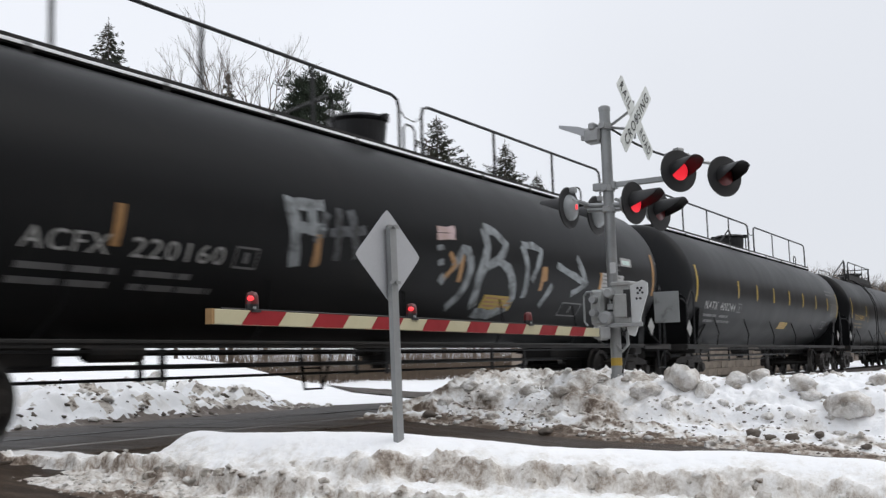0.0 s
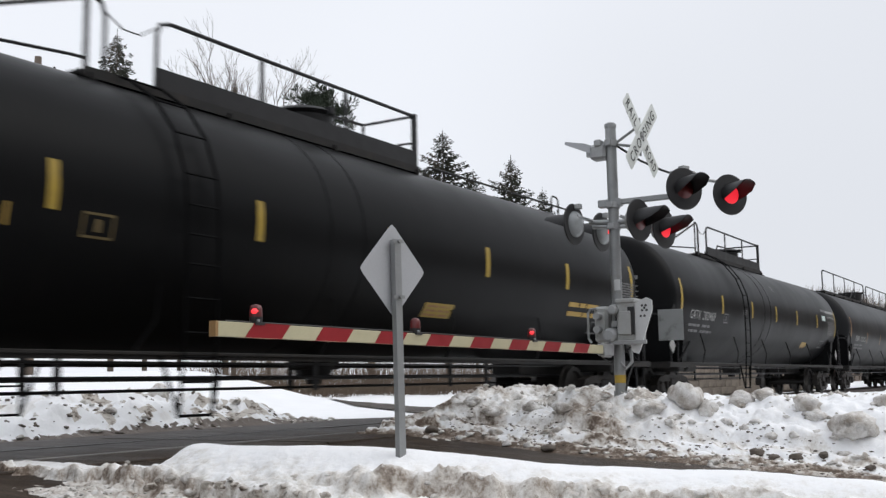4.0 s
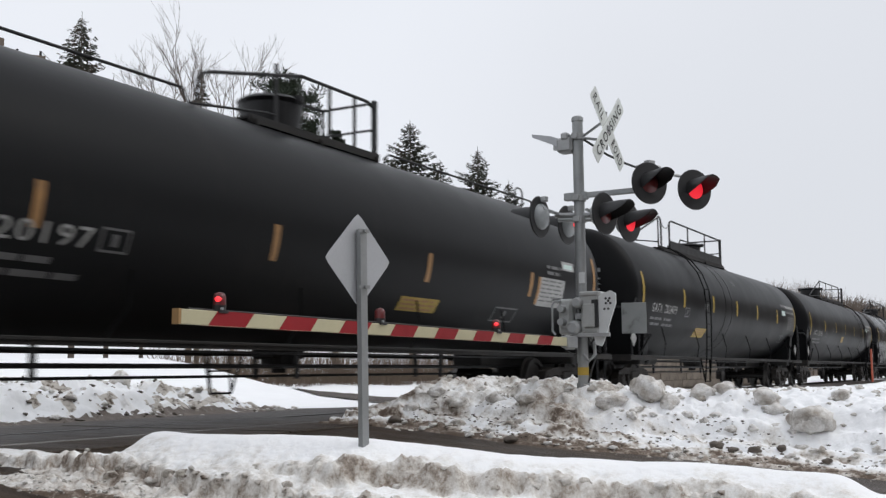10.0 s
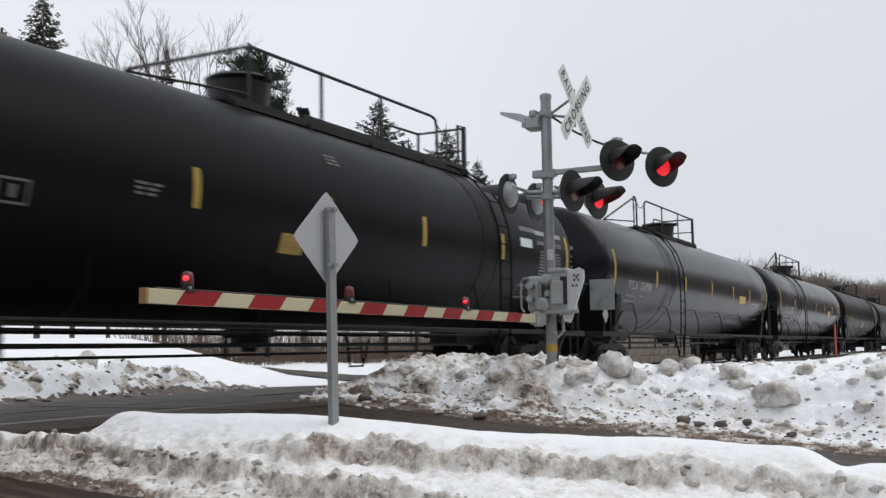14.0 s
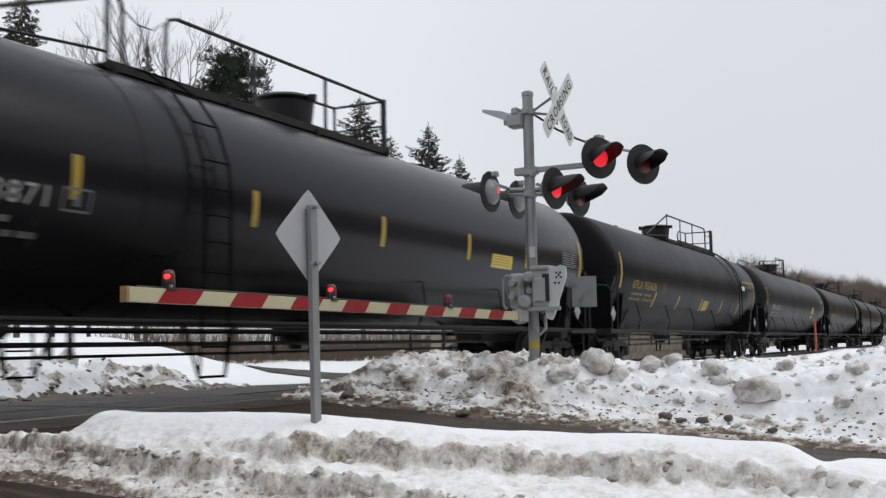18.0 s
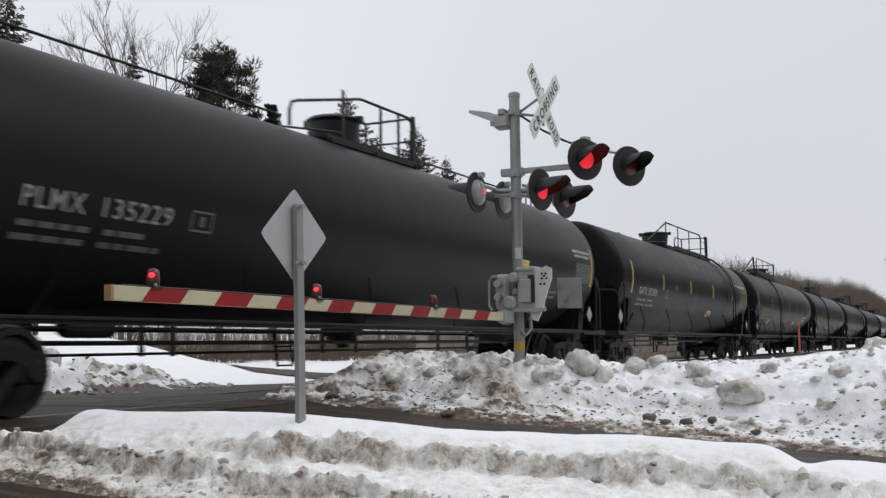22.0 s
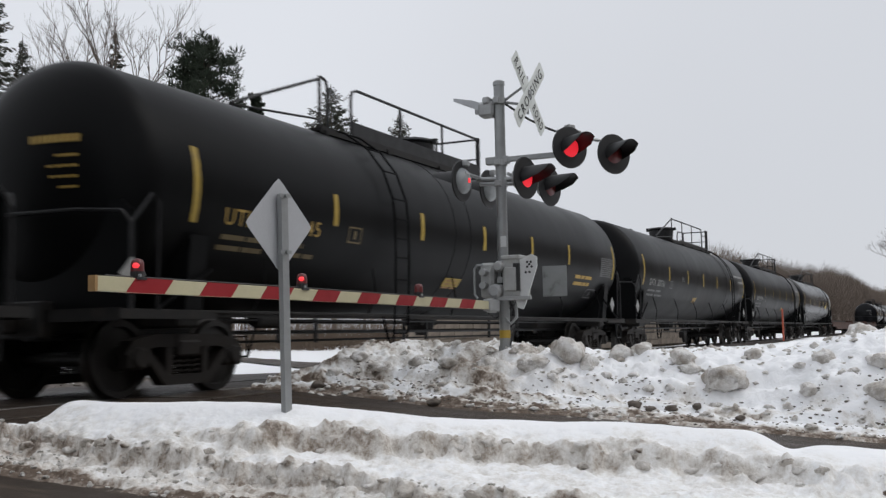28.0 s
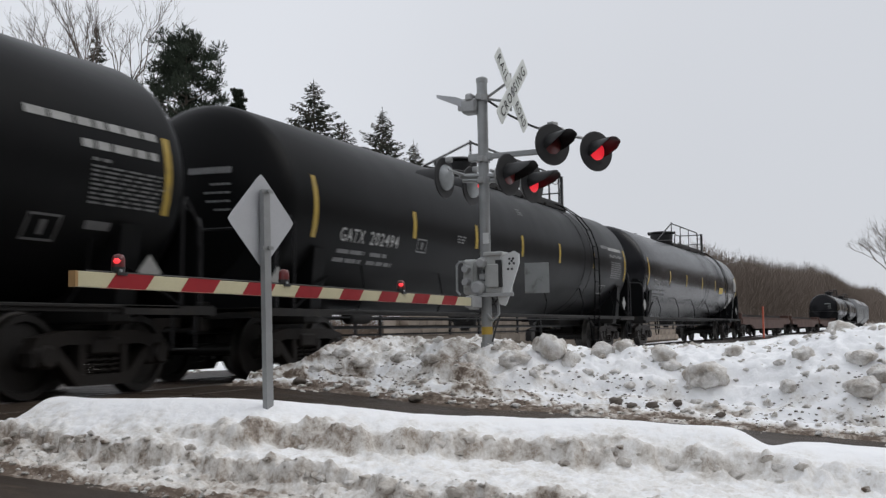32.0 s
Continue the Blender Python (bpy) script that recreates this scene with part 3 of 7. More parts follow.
def bank_grime(X, Y, Z):
    d = X - bank_foot(Y)
    n = fbm(X * 1.3, Y * 1.3, 5, 0.62)
    left = step(3.7, 5.4, Y) * (1 - step(13.8, 15, X))
    g = 0.04 + 0.29 * left + (0.3 + 0.5 * left) * np.clip(n, -0.3, 0.5)
    patch_ = step(0.06, 0.24, fbm(X * 2.4 + 9, Y * 2.4, 5, 0.62) + 0.16 * left)
    g = g + 0.36 * patch_ * step(0.6, 1.0, d) * (0.35 + 0.65 * left)
    streak = fbm(X * 8.5, Y * 3.2 + 3, 5, 0.68)
    g = g + (1 - step(0.5, 1.15, d)) * (0.27 + 5.0 * np.clip(streak, -0.08, 0.2)) * (0.5 + 0.5 * step(0.5, 4.5, Y))
    return g + 0.85 * (1 - step(0.2, 0.36, d + 0.2 * fbm(X * 2, Y * 2.5, 4)))


def bank_pick(X, Y, Z):
    d = X - bank_foot(Y)
    n = fbm(X * 1.3, Y * 1.3, 5, 0.62)
    left = step(4.1, 5.6, Y) * (1 - step(13.6, 15, X))
    k = np.where(n + 0.34 * left > 0.07, 1, 0)
    k = np.where((d > 0.7) & (left > 0.5), 3, k)
    k = np.where(d < 0.8, 2, k)
    return np.where(d < 0.18, 4, k)


bx = np.concatenate([np.arange(10.6, 14.2, 0.03), np.arange(14.2, 17, 0.08), np.arange(17, 26, 0.25), np.arange(26, 75, 1.0)])
by = np.concatenate([np.arange(-9, -1.0, 0.2), np.arange(-1.0, 8.3, 0.03)])
field_parts("snow_bank", "lumpy plowed snow bank with dark grit along its foot", "snow bank", bx, by, bank_z,
            [("packed_snow", SNOW_SAND, "white packed snow"), ("plowed_snow", SNOW_SAND, "rough greyish plowed snow"), ("gritty_foot", SNOW_SAND, "gritty grey slush at the foot"),
             ("dirty_crust", SNOW_SAND, "tan-grey dirty crust"), ("mud_edge", SNOW_SAND, "frozen brown mud strip")], bank_pick, bank_grime)


def pile_z(X, Y):
    # a ridge of plowed snow just past the track, ending at the lane
    wob = 0.9 * fbm(X * 0.8, X * 0 + 2.2, 3)
    h = step(12.7 + wob, 14.1 + wob, Y) * (1 - 0.75 * step(14.6, 16.6, Y)) * (1 - step(13.6, 17.7, X + 0.4 * fbm(Y, Y * 0 + 3, 3))) * step(2, 5, X)
    lump = billow(X * 1.3, Y * 1.3, 5, 0.62) - 0.45
    return road_z(Y) - 0.02 + h * (0.5 + 0.62 * lump) + step(0.03, 0.2, h) * (0.28 * fbm(X * 3, Y * 3, 4, 0.65))


def pile_pick(X, Y, Z):
    n = fbm(X * 1.6, Y * 1.6, 5, 0.62)
    k = np.where(n + 0.5 * (0.12 - Z) * step(13.2, 13.0, Y) > 0.1, 1, 0)
    k = np.where(fbm(X * 2.1 + 7, Y * 2.1, 5, 0.65) + 0.12 * step(14.2, 16, X) > 0.17, 2, k)
    return np.where((Z < 0.0 + 0.2 * n) & (Y < 14.5), 3, k)


field_parts("snow_ridge", "lumpy dirty ridge of plowed snow beyond the track", "snow ridge", np.arange(4, 18.4, 0.07), np.arange(12.3, 17, 0.07), pile_z,
            [("plowed_snow", SNOW, "white lumpy snow"), ("greyish_snow", SNOW_DIRTY, "greyish snow"), ("dirty_crust", LEDGE, "brown-grey dirty crust"), ("mud_edge", MUD, "brown mud at the foot")], pile_pick)
lane = field("service_lane", np.linspace(0, 1, 24), np.linspace(-1, 1, 5), lambda U, V: 0 * U, ASPHALT)
for v in lane.data.vertices:
    u, w = v.co.x, v.co.y
    x = float(np.interp(u, [0, 0.5, 1], [23.6, 25.3, 27.2])) + 0.75 * w
    y = float(np.interp(u, [0, 0.5, 1], [14.4, 17.6, 20.4])) - 0.5 * w
    v.co = (x, y, float(snow_field_z(np.array([[x]]), np.array([[y]]))[0, 0]) + 0.03)
tagged(lane, "dark cleared lane beyond the track", "road", kind="structure")


def clod_bm(seed, sub=2, rough=0.35):
    r = random.Random(seed)
    bm = bmesh.new()
    bmesh.ops.create_icosphere(bm, subdivisions=sub, radius=1.0)
    off = Vector((r.random() * 50, r.random() * 50, r.random() * 50))
    for v in bm.verts:
        n = noise.noise(v.co * 1.1 + off) + 0.5 * noise.noise(v.co * 2.6 + off) + 0.32 * noise.noise(v.co * 5.5 + off)
        v.co *= 1 + rough * n
        v.co.z *= 0.8
    return bm


def chunk_mesh(seed, s, hz):
    me = bpy.data.meshes.new("snow_chunk")
    b_ = clod_bm(seed, 3, 0.45)
    for v in b_.verts:
        v.co = Vector((v.co.x * s, v.co.y * s, v.co.z * s * hz * 1.2))
    b_.to_mesh(me)
    b_.free()
    me.polygons.foreach_set("use_smooth", [True] * len(me.polygons))
    me.materials.append(CLOD)
    return me


def bank_at(x, y):
    return float(bank_z(np.array([[x]]), np.array([[y]]))[0, 0])


# the larger chunks on the bank: x, y, half width, height factor, turn
CHUNKS = [(12.57, 4.2, 0.19, 1.05, 20), (12.56, 3.95, 0.12, 0.95, 80), (12.35, 4.6, 0.2, 0.6, 150), (12.75, 2.82, 0.16, 0.75, 30), (12.59, 2.69, 0.1, 0.8, 110),
          (12.42, 2.27, 0.26, 0.65, 110), (12.19, 1.33, 0.1, 0.8, 60), (12.62, 1.2, 0.12, 0.8, 10), (12.5, 0.59, 0.15, 0.6, 70), (12.19, 0.55, 0.2, 0.7, 200),
          (12.9, 3.62, 0.14, 0.9, 20), (12.95, 3.35, 0.12, 0.8, 220), (12.32, 0.38, 0.15, 0.7, 35), (12.39, 5.25, 0.12, 0.8, 130), (12.06, 5.65, 0.12, 0.6, 300),
          (12.3, 6.2, 0.11, 0.6, 240), (12.22, 6.72, 0.15, 0.5, 200), (12.36, 7.12, 0.12, 0.6, 180), (12.0, 7.28, 0.1, 0.8, 75), (12.17, 3.11, 0.07, 0.7, 15),
          (12.34, 3.67, 0.06, 0.8, 95), (12.04, 4.25, 0.07, 0.8, 160), (13.0, 2.03, 0.1, 0.8, 260), (11.85, 6.5, 0.1, 0.7, 310)]
CHUNKS += [(13.4, 14.2, 0.18, 1.3, 40), (20.0, 1.21, 0.24, 0.8, 90)]
for i, (x, y, s, hz, turn) in enumerate(CHUNKS):
    ob = new("snow_chunk", chunk_mesh(i, s, hz))
    ob.matrix_basis = pose(x, y, (bank_at(x, y) if y < 9 else 0.5) + s * (0.6 if i == 0 else 0.08), 0, 0, turn)
    tagged(ob, "pale dirty lump of frozen snow on the bank", "snow chunk", group="chunks on the snow bank")

for i, (x, y, s) in enumerate(((11.04, 5.36, 0.08), (11.87, 3.2, 0.08), (11.87, 3.01, 0.06), (11.87, 2.78, 0.065), (11.95, 2.51, 0.055), (11.67, 1.99, 0.05), (11.6, 7.3, 0.09))):
    ob = new("frozen_clod", chunk_mesh(30 + i, s, 0.65))
    ob.data.materials[0] = GRIT
    ob.matrix_basis = pose(x, y, max(bank_at(x, y), float(road_z(y))) + s * 0.2, 0, 0, x * 500)
    tagged(ob, "brown frozen clod of grit at the road edge", "clod", group="clods by the road")


def scatter(name, label, material, n, place, smin, smax, seed, flat=0.75, long=1.0):
    """Many small lumps joined into one piece."""
    r = random.Random(seed)
    src = []
    for i in range(4):
        b_ = clod_bm(seed + i, 2 if smax > 0.04 else 1, 0.8)
        src.append(([v.co.copy() for v in b_.verts], [[v.index for v in f.verts] for f in b_.faces]))
        b_.free()
    vs, fs = [], []
    for _ in range(n):
        x, y, z = place(r)
        s = smin + (smax - smin) * r.random() ** 2.5
        a = r.random() * 6.28
        c, d = math.cos(a), math.sin(a)
        V, Fc = src[r.randrange(4)]
        o = len(vs)
        vs += [(x + s * (c * v.x - d * v.y) / long, y + s * (d * v.x + c * v.y) * long, z + s * (0.15 + flat * v.z)) for v in V]
        fs += [[o + k for k in f] for f in Fc]
    me = bpy.data.meshes.new(name)
    me.from_pydata(vs, [], fs)
    me.materials.append(material)
    if smax > 0.04:
        me.polygons.foreach_set("use_smooth", [True] * len(me.polygons))
    return tagged(new(name, me), label, "rubble", kind="stuff")


def on_bank(lo, hi):
    def place(r):
        x, y = lo + (hi - lo) * r.random(), -1.0 + 8.3 * r.random()
        return x, y, bank_at(x, y)
    return place


def on_grit(r):
    """Crumbs lie in rows along the road."""
    y = -0.8 + 8.0 * r.random()
    x = float(bank_foot(np.array([y]))[0]) + r.choice((0.12, 0.3, 0.42, 0.55, 0.7, 0.88)) + r.gauss(0, 0.06) + 0.12 * math.sin(y * 2.2)
    return x, y, bank_at(x, y) - 0.008


def on_median(r):
    x, y = 4.8 + 0.62 * r.random(), -1.0 + 7.6 * r.random()
    return x, y, float(median_z(np.array([[x]]), np.array([[y]]))[0, 0])


def on_pile(r):
    x, y = 9 + 8 * r.random(), 12.7 + 2.6 * r.random()
    return x, y, float(pile_z(np.array([[x]]), np.array([[y]]))[0, 0])


def on_ledge(which, lo, hi):
    ys = np.arange(lo, hi, 0.02)
    xs = np.arange(4.9, 7.2, 0.02)
    XX, YY = np.meshgrid(xs, ys)
    at_x = xs[np.argmin(np.abs(median_parts(XX, YY)[which]), axis=1)]

    def place(r):
        k = r.randrange(len(ys))
        x, y = float(at_x[k]) + r.gauss(0.0, 0.04), float(ys[k]) + r.uniform(-0.01, 0.01)
        return x, y, float(median_z(np.array([[x]]), np.array([[y]]))[0, 0]) - 0.02
    return place


scatter("ledge_lumps", "broken lumps along the lower ledge of the berm", LEDGE, 100, on_ledge(0, -0.8, 6.3), 0.015, 0.06, 21)
scatter("ledge_lumps", "pale broken lumps along the lower ledge of the berm", CLOD, 50, on_ledge(0, -0.8, 6.3), 0.015, 0.055, 22)
scatter("ledge_lumps", "broken lumps along the upper ledge of the berm", LEDGE, 40, on_ledge(1, -0.8, 4.7), 0.015, 0.05, 23)
scatter("ledge_lumps", "pale broken lumps along the upper ledge of the berm", CLOD, 45, on_ledge(1, -0.8, 4.7), 0.015, 0.055, 24)
scatter("bank_grit", "dark frozen grit crumbs along the foot of the snow bank", GRIT, 3000, on_grit, 0.004, 0.024, 11, 0.7, 1.1)
scatter("bank_crumbs", "small lumps of dirty snow on the bank", CLOD, 900, on_bank(11.0, 14.0), 0.012, 0.06, 12)
scatter("median_crumbs", "dirty snow crumbs on the edge of the median berm", SNOW_FILTHY, 900, on_median, 0.006, 0.024, 13)
scatter("pile_crumbs", "dirty snow lumps on the pile beyond the track", CLOD, 200, on_pile, 0.02, 0.09, 14)
scatter("pile_grit", "dark grit on the pile beyond the track", GRIT, 260, on_pile, 0.012, 0.05, 15)

# ---- track ----
tagged(field("track_bed", np.concatenate([np.arange(-40, 60, 0.5), np.arange(60, 420, 8)]), TRACK_Y + np.array([-2.6, -1.9, -1.5, -0.8, 0, 0.8, 1.5, 1.9, 2.6]),
             lambda X, Y: -0.19 - 0.25 * step(1.5, 2.6, np.abs(Y - TRACK_Y)) + 0.02 * fbm(X, Y, 3), BALLAST),
       "snow-dusted crushed stone under the track", "track bed", kind="structure")
for s in (-1, 1):
    rail = tagged(thing("rail", "worn steel rail with a bright head", "rail", pose(0, TRACK_Y + s * 0.755, 0), group="rails"), kind="structure")
    part("rail_web", prism(prism(bmesh.new(), [(-0.07, -0.175), (0.07, -0.175), (0.07, -0.155), (-0.07, -0.155)], -60, 420, "YZ"),
                           [(-0.01, -0.156), (0.01, -0.156), (0.01, -0.035), (0.037, -0.03), (0.037, -0.008), (-0.037, -0.008), (-0.037, -0.03), (-0.01, -0.035)],
                           -60, 420, "YZ"), RAIL, rail)
    part("rail_head", prism(bmesh.new(), [(-0.035, -0.009), (0.035, -0.009), (0.03, 0.0), (-0.03, 0.0)], -60, 420, "YZ"), RAIL_TOP, rail, "polished rail head")
tie_bm = B(-0.11, 0.11, -1.3, 1.3, -0.18, 0.0, bevel=0.012)
tie_me = bpy.data.meshes.new("tie")
tie_bm.to_mesh(tie_me)
tie_bm.free()
tie_me.materials.append(TIE)
ties = tagged(thing("ties", "dark creosoted wooden ties under the rails", "ties", pose(0, TRACK_Y, -0.165)), kind="structure")
for i in range(180):
    x = 13.6 + i * 0.5 if i < 150 else -3 - (i - 150) * 0.5
    link_mesh("tie", tie_me, None, ties, m=pose(x, 0, 0))
# planked crossing surface beside and between the rails
cross = tagged(thing("crossing_panels", "dark rubber and plank panels of the road crossing", "crossing surface", pose(0, TRACK_Y, 0)), kind="structure")
for y0, y1 in ((-1.9, -0.84), (-0.66, 0.66), (0.84, 1.9)):
    for i in range(6):
        x0 = -5.6 + i * 3.05
        part("panel", B(x0, x0 + 3.03, y0, y1, -0.17, -0.004 + 0.003 * (i % 2), bevel=0.01), ASPHALT, cross)


# ---- the train ----
TANK_R, TANK_Z = 1.516, 2.517
CACHE = {}


def cached(key, make):
    if key not in CACHE:
        bm = make()
        me = bpy.data.meshes.new(key if isinstance(key, str) else key[0])
        bm.to_mesh(me)
        bm.free()
        CACHE[key] = me
    return CACHE[key]


def shared(name, key, make, material, parent, label="", m=None, smooth=False):
    me = cached(key, make)
    if not me.materials:
        me.materials.append(material)
    if smooth and not me.polygons[0].use_smooth:
        me.polygons.foreach_set("use_smooth", [True] * len(me.polygons))
    return link_mesh(name, me, None, parent, label, m)


def wheelset_bm():
    bm = bmesh.new()
    for s in (-1, 1):
        c = s * 0.755
        o = s * 0.066
        prof = [(c + o * 0.4, 0.0), (c + o * 0.4, 0.085), (c + o * 1.3, 0.1), (c + o * 1.3, 0.14), (c + o * 0.55, 0.16), (c + o * 0.2, 0.36), (c + o, 0.38),
                (c + o, 0.45), (c - o * 0.55, 0.462), (c - o * 0.62, 0.488), (c - o, 0.488), (c - o, 0.38), (c - o * 0.3, 0.36), (c - o * 0.2, 0.15),
                (c - o, 0.13), (c - o, 0.0)]
        lathe(bm, prof, 36, "Y")
        lathe(bm, [(s * 0.78, 0.0), (s * 0.78, 0.075), (s * 1.06, 0.07), (s * 1.06, 0.0)], 14, "Y")
    lathe(bm, [(-0.75, 0.0), (-0.75, 0.085), (0.75, 0.085), (0.75, 0.0)], 14, "Y")
    for f in bm.faces:
        if min(math.hypot(v.co.x, v.co.z) for v in f.verts) > 0.44:
            f.material_index = 1
    # end-cap bolts show the turning
    for s in (-1, 1):
        for k in range(3):
            a = k * 2.094
            box(bm, -0.018 + 0.045 * math.cos(a), 0.018 + 0.045 * math.cos(a), s * 1.05 if s > 0 else -1.085, 1.085 if s > 0 else -1.05,
                -0.018 + 0.045 * math.sin(a), 0.018 + 0.045 * math.sin(a))
    return bm


def side_frame_bm():
    """The cast side frame of a freight truck: arched top, sagging bottom chord and two windows."""
    outer = [(-1.08, 0.36), (-1.1, 0.52), (-0.98, 0.66), (-0.6, 0.72), (0.6, 0.72), (0.98, 0.66), (1.1, 0.52), (1.08, 0.36), (0.8, 0.36), (0.72, 0.44),
             (0.45, 0.17), (0.3, 0.13), (-0.3, 0.13), (-0.45, 0.17), (-0.72, 0.44), (-0.8, 0.36)]
    bm = bmesh.new()
    # top chord, bottom chord, columns, jaws
    prism(bm, [(-1.1, 0.5), (-0.98, 0.66), (-0.6, 0.73), (0.6, 0.73), (0.98, 0.66), (1.1, 0.5), (0.92, 0.5), (0.6, 0.58), (-0.6, 0.58), (-0.92, 0.5)], -0.09, 0.09)
    prism(bm, [(-0.86, 0.56), (-0.42, 0.13), (0.42, 0.13), (0.86, 0.56), (0.7, 0.56), (0.36, 0.25), (-0.36, 0.25), (-0.7, 0.56)], -0.085, 0.085)
    for s in (-1, 1):
        box(bm, s * 0.33 - 0.055, s * 0.33 + 0.055, -0.08, 0.08, 0.2, 0.6, bevel=0.01)
        box(bm, s * 0.89 - 0.17, s * 0.89 + 0.17, -0.11, 0.11, 0.33, 0.56, bevel=0.03)
        lathe_at = lathe(bmesh.new(), [(-0.16, 0.0), (-0.16, 0.1), (-0.12, 0.13), (0.1, 0.13), (0.1, 0.0)], 16, "Y")
        bmesh.ops.translate(lathe_at, verts=lathe_at.verts, vec=(s * 0.889, 0, 0.457))
        tmp = bpy.data.meshes.new("t")
        lathe_at.to_mesh(tmp)
        lathe_at.free()
        bm.from_mesh(tmp)
        bpy.data.meshes.remove(tmp)
    return bm


def spring_bm():
    bm = bmesh.new()
    for x in (-0.17, 0.0, 0.17):
        pts = [(x + 0.07 * math.cos(k * 0.9), 0.07 * math.sin(k * 0.9), 0.25 + k * 0.0085) for k in range(30)]
        tube(bm, pts, 0.017, 5)
    return bm


WHEELS = {-1: [], 1: []}


def truck(car, x):
    """A two-axle truck under the car: bolster with side frames, springs and wheelsets."""
    t = shared("truck", "truck", lambda: box(box(B(-0.22, 0.22, -1.12, 1.12, 0.46, 0.66, bevel=0.03), -0.5, 0.5, -0.2, 0.2, 0.5, 0.74, bevel=0.03),
                                           -0.12, 0.12, -1.0, 1.0, 0.36, 0.47, bevel=0.02), CAST, car, "rusty cast-steel freight truck", pose(x, 0, 0))
    for s in (-1, 1):
        shared("side_frame", "side_frame", side_frame_bm, CAST, t, m=pose(0, s * 1.0, 0))
        shared("spring_nest", "spring_nest", spring_bm, CAST, t, m=pose(0, s * 1.0, 0))
        w = shared("wheelset", "wheelset", wheelset_bm, WHEEL, t, "steel wheelset with dark faces", m=pose(s * 0.889, 0, 0.4575))
        if len(w.data.materials) < 2:
            w.data.materials.append(TREAD)
        WHEELS[s].append(w)
        shared("brake_beam", "brake_beam", lambda: box(box(B(-0.04, 0.04, -0.85, 0.85, -0.05, 0.05), -0.06, 0.1, -0.83, -0.68, -0.16, 0.16, bevel=0.02),
                                                      -0.06, 0.1, 0.68, 0.83, -0.16, 0.16, bevel=0.02), CAST, t, m=pose(s * 0.38, 0, 0.4, 0, 0, 0 if s > 0 else 180))
    return t


def on_tank(x, phi, lift=0.006):
    """A point of the near side of the tank: along the car, and an angle up from its waist."""
    r = TANK_R + lift
    return (x, -r * math.cos(phi), TANK_Z + r * math.sin(phi))


def patch(x0, x1, z0, z1, slant=0.0, lift=0.006, n=5):
    """A flat label wrapped on the near side of the tank between two heights."""
    bm = bmesh.new()
    p0, p1 = [math.asin(max(-0.98, min(0.98, (z - TANK_Z) / TANK_R))) for z in (z0, z1)]
    rows = []
    for i in range(n + 1):
        f = i / n
        p = p0 + (p1 - p0) * f
        rows.append([bm.verts.new(on_tank(x + slant * (f - 0.5), p, lift)) for x in (x0, x1)])
    for a, b in zip(rows, rows[1:]):
        bm.faces.new((a[0], a[1], b[1], b[0]))
    return bm


def lettering(body, x0, z, size, bold=0.0, width=1.0, lift=0.008):
    bm = text_mesh(body, size, bold, 1.0, 1.15)
    span_x = max(v.co.x for v in bm.verts) - min(v.co.x for v in bm.verts)
    for v in bm.verts:
        v.co.x = (v.co.x - 0.0) * width / span_x
    for k in range(1, 6):
        bmesh.ops.bisect_plane(bm, geom=bm.verts[:] + bm.edges[:] + bm.faces[:], plane_co=(0, size * (k * 0.15 - 0.05), 0), plane_no=(0, 1, 0))
    p0 = math.asin((z - TANK_Z) / TANK_R)
    for v in bm.verts:
        v.co = Vector(on_tank(x0 + v.co.x, p0 + v.co.y / TANK_R, lift))
    return bm


def bars(x0, x1, z0, rows, height, gap, fill, seed, split=6, slant=0.0):
    """Unreadable small writing: rows of bars."""
    r = random.Random(seed)
    bm = bmesh.new()
    for i in range(rows):
        z = z0 - i * (height + gap)
        x = x0
        end = x0 + (x1 - x0) * (1 if fill >= 1 else fill + (1 - fill) * r.random())
        while x < end - 0.02:
            w = min(end - x, (x1 - x0) / split * (0.5 + r.random()))
            sub = patch(x, x + w, z - height, z, slant * height, 0.007, 2)
            tmp = bpy.data.meshes.new("t")
            sub.to_mesh(tmp)
            sub.free()
            bm.from_mesh(tmp)
            bpy.data.meshes.remove(tmp)
            x += w + 0.05
    return bm


def frame_patch(x0, x1, z0, z1, t=0.03):
    bm = bmesh.new()
    for a in ((x0, x1, z0, z0 + t), (x0, x1, z1 - t, z1), (x0, x0 + t, z0 + t, z1 - t), (x1 - t, x1, z0 + t, z1 - t), ((x0 + x1) / 2 - t * 1.5, (x0 + x1) / 2 + t * 1.5, z0 + 2.5 * t, z1 - 2.5 * t)):
        sub = patch(*a, 0, 0.007, 2)
        tmp = bpy.data.meshes.new("t")
        sub.to_mesh(tmp)
        sub.free()
        bm.from_mesh(tmp)
        bpy.data.meshes.remove(tmp)
    return bm


def tank_bm(half):
    prof = []
    for i in range(10):
        a = math.pi / 2 * i / 9
        prof.append((-half - 0.7 * math.cos(a), TANK_R * math.sin(a) if i else 0.0))
    prof += [(-half * f, TANK_R) for f in (0.75, 0.5, 0.25, 0, -0.25, -0.5, -0.75)]
    prof += [(-a, r) for a, r in prof[:10][::-1]]
    bm = lathe(bmesh.new(), prof, 72, "X")
    bmesh.ops.translate(bm, verts=bm.verts, vec=(0, 0, TANK_Z))
    return bm


def band_bm(x, w=0.05, lift=0.014):
    bm = lathe(bmesh.new(), [(x - w, TANK_R - 0.01), (x - w, TANK_R + lift), (x + w, TANK_R + lift), (x + w, TANK_R - 0.01)], 64, "X")
    bmesh.ops.translate(bm, verts=bm.verts, vec=(0, 0, TANK_Z))
    return bm


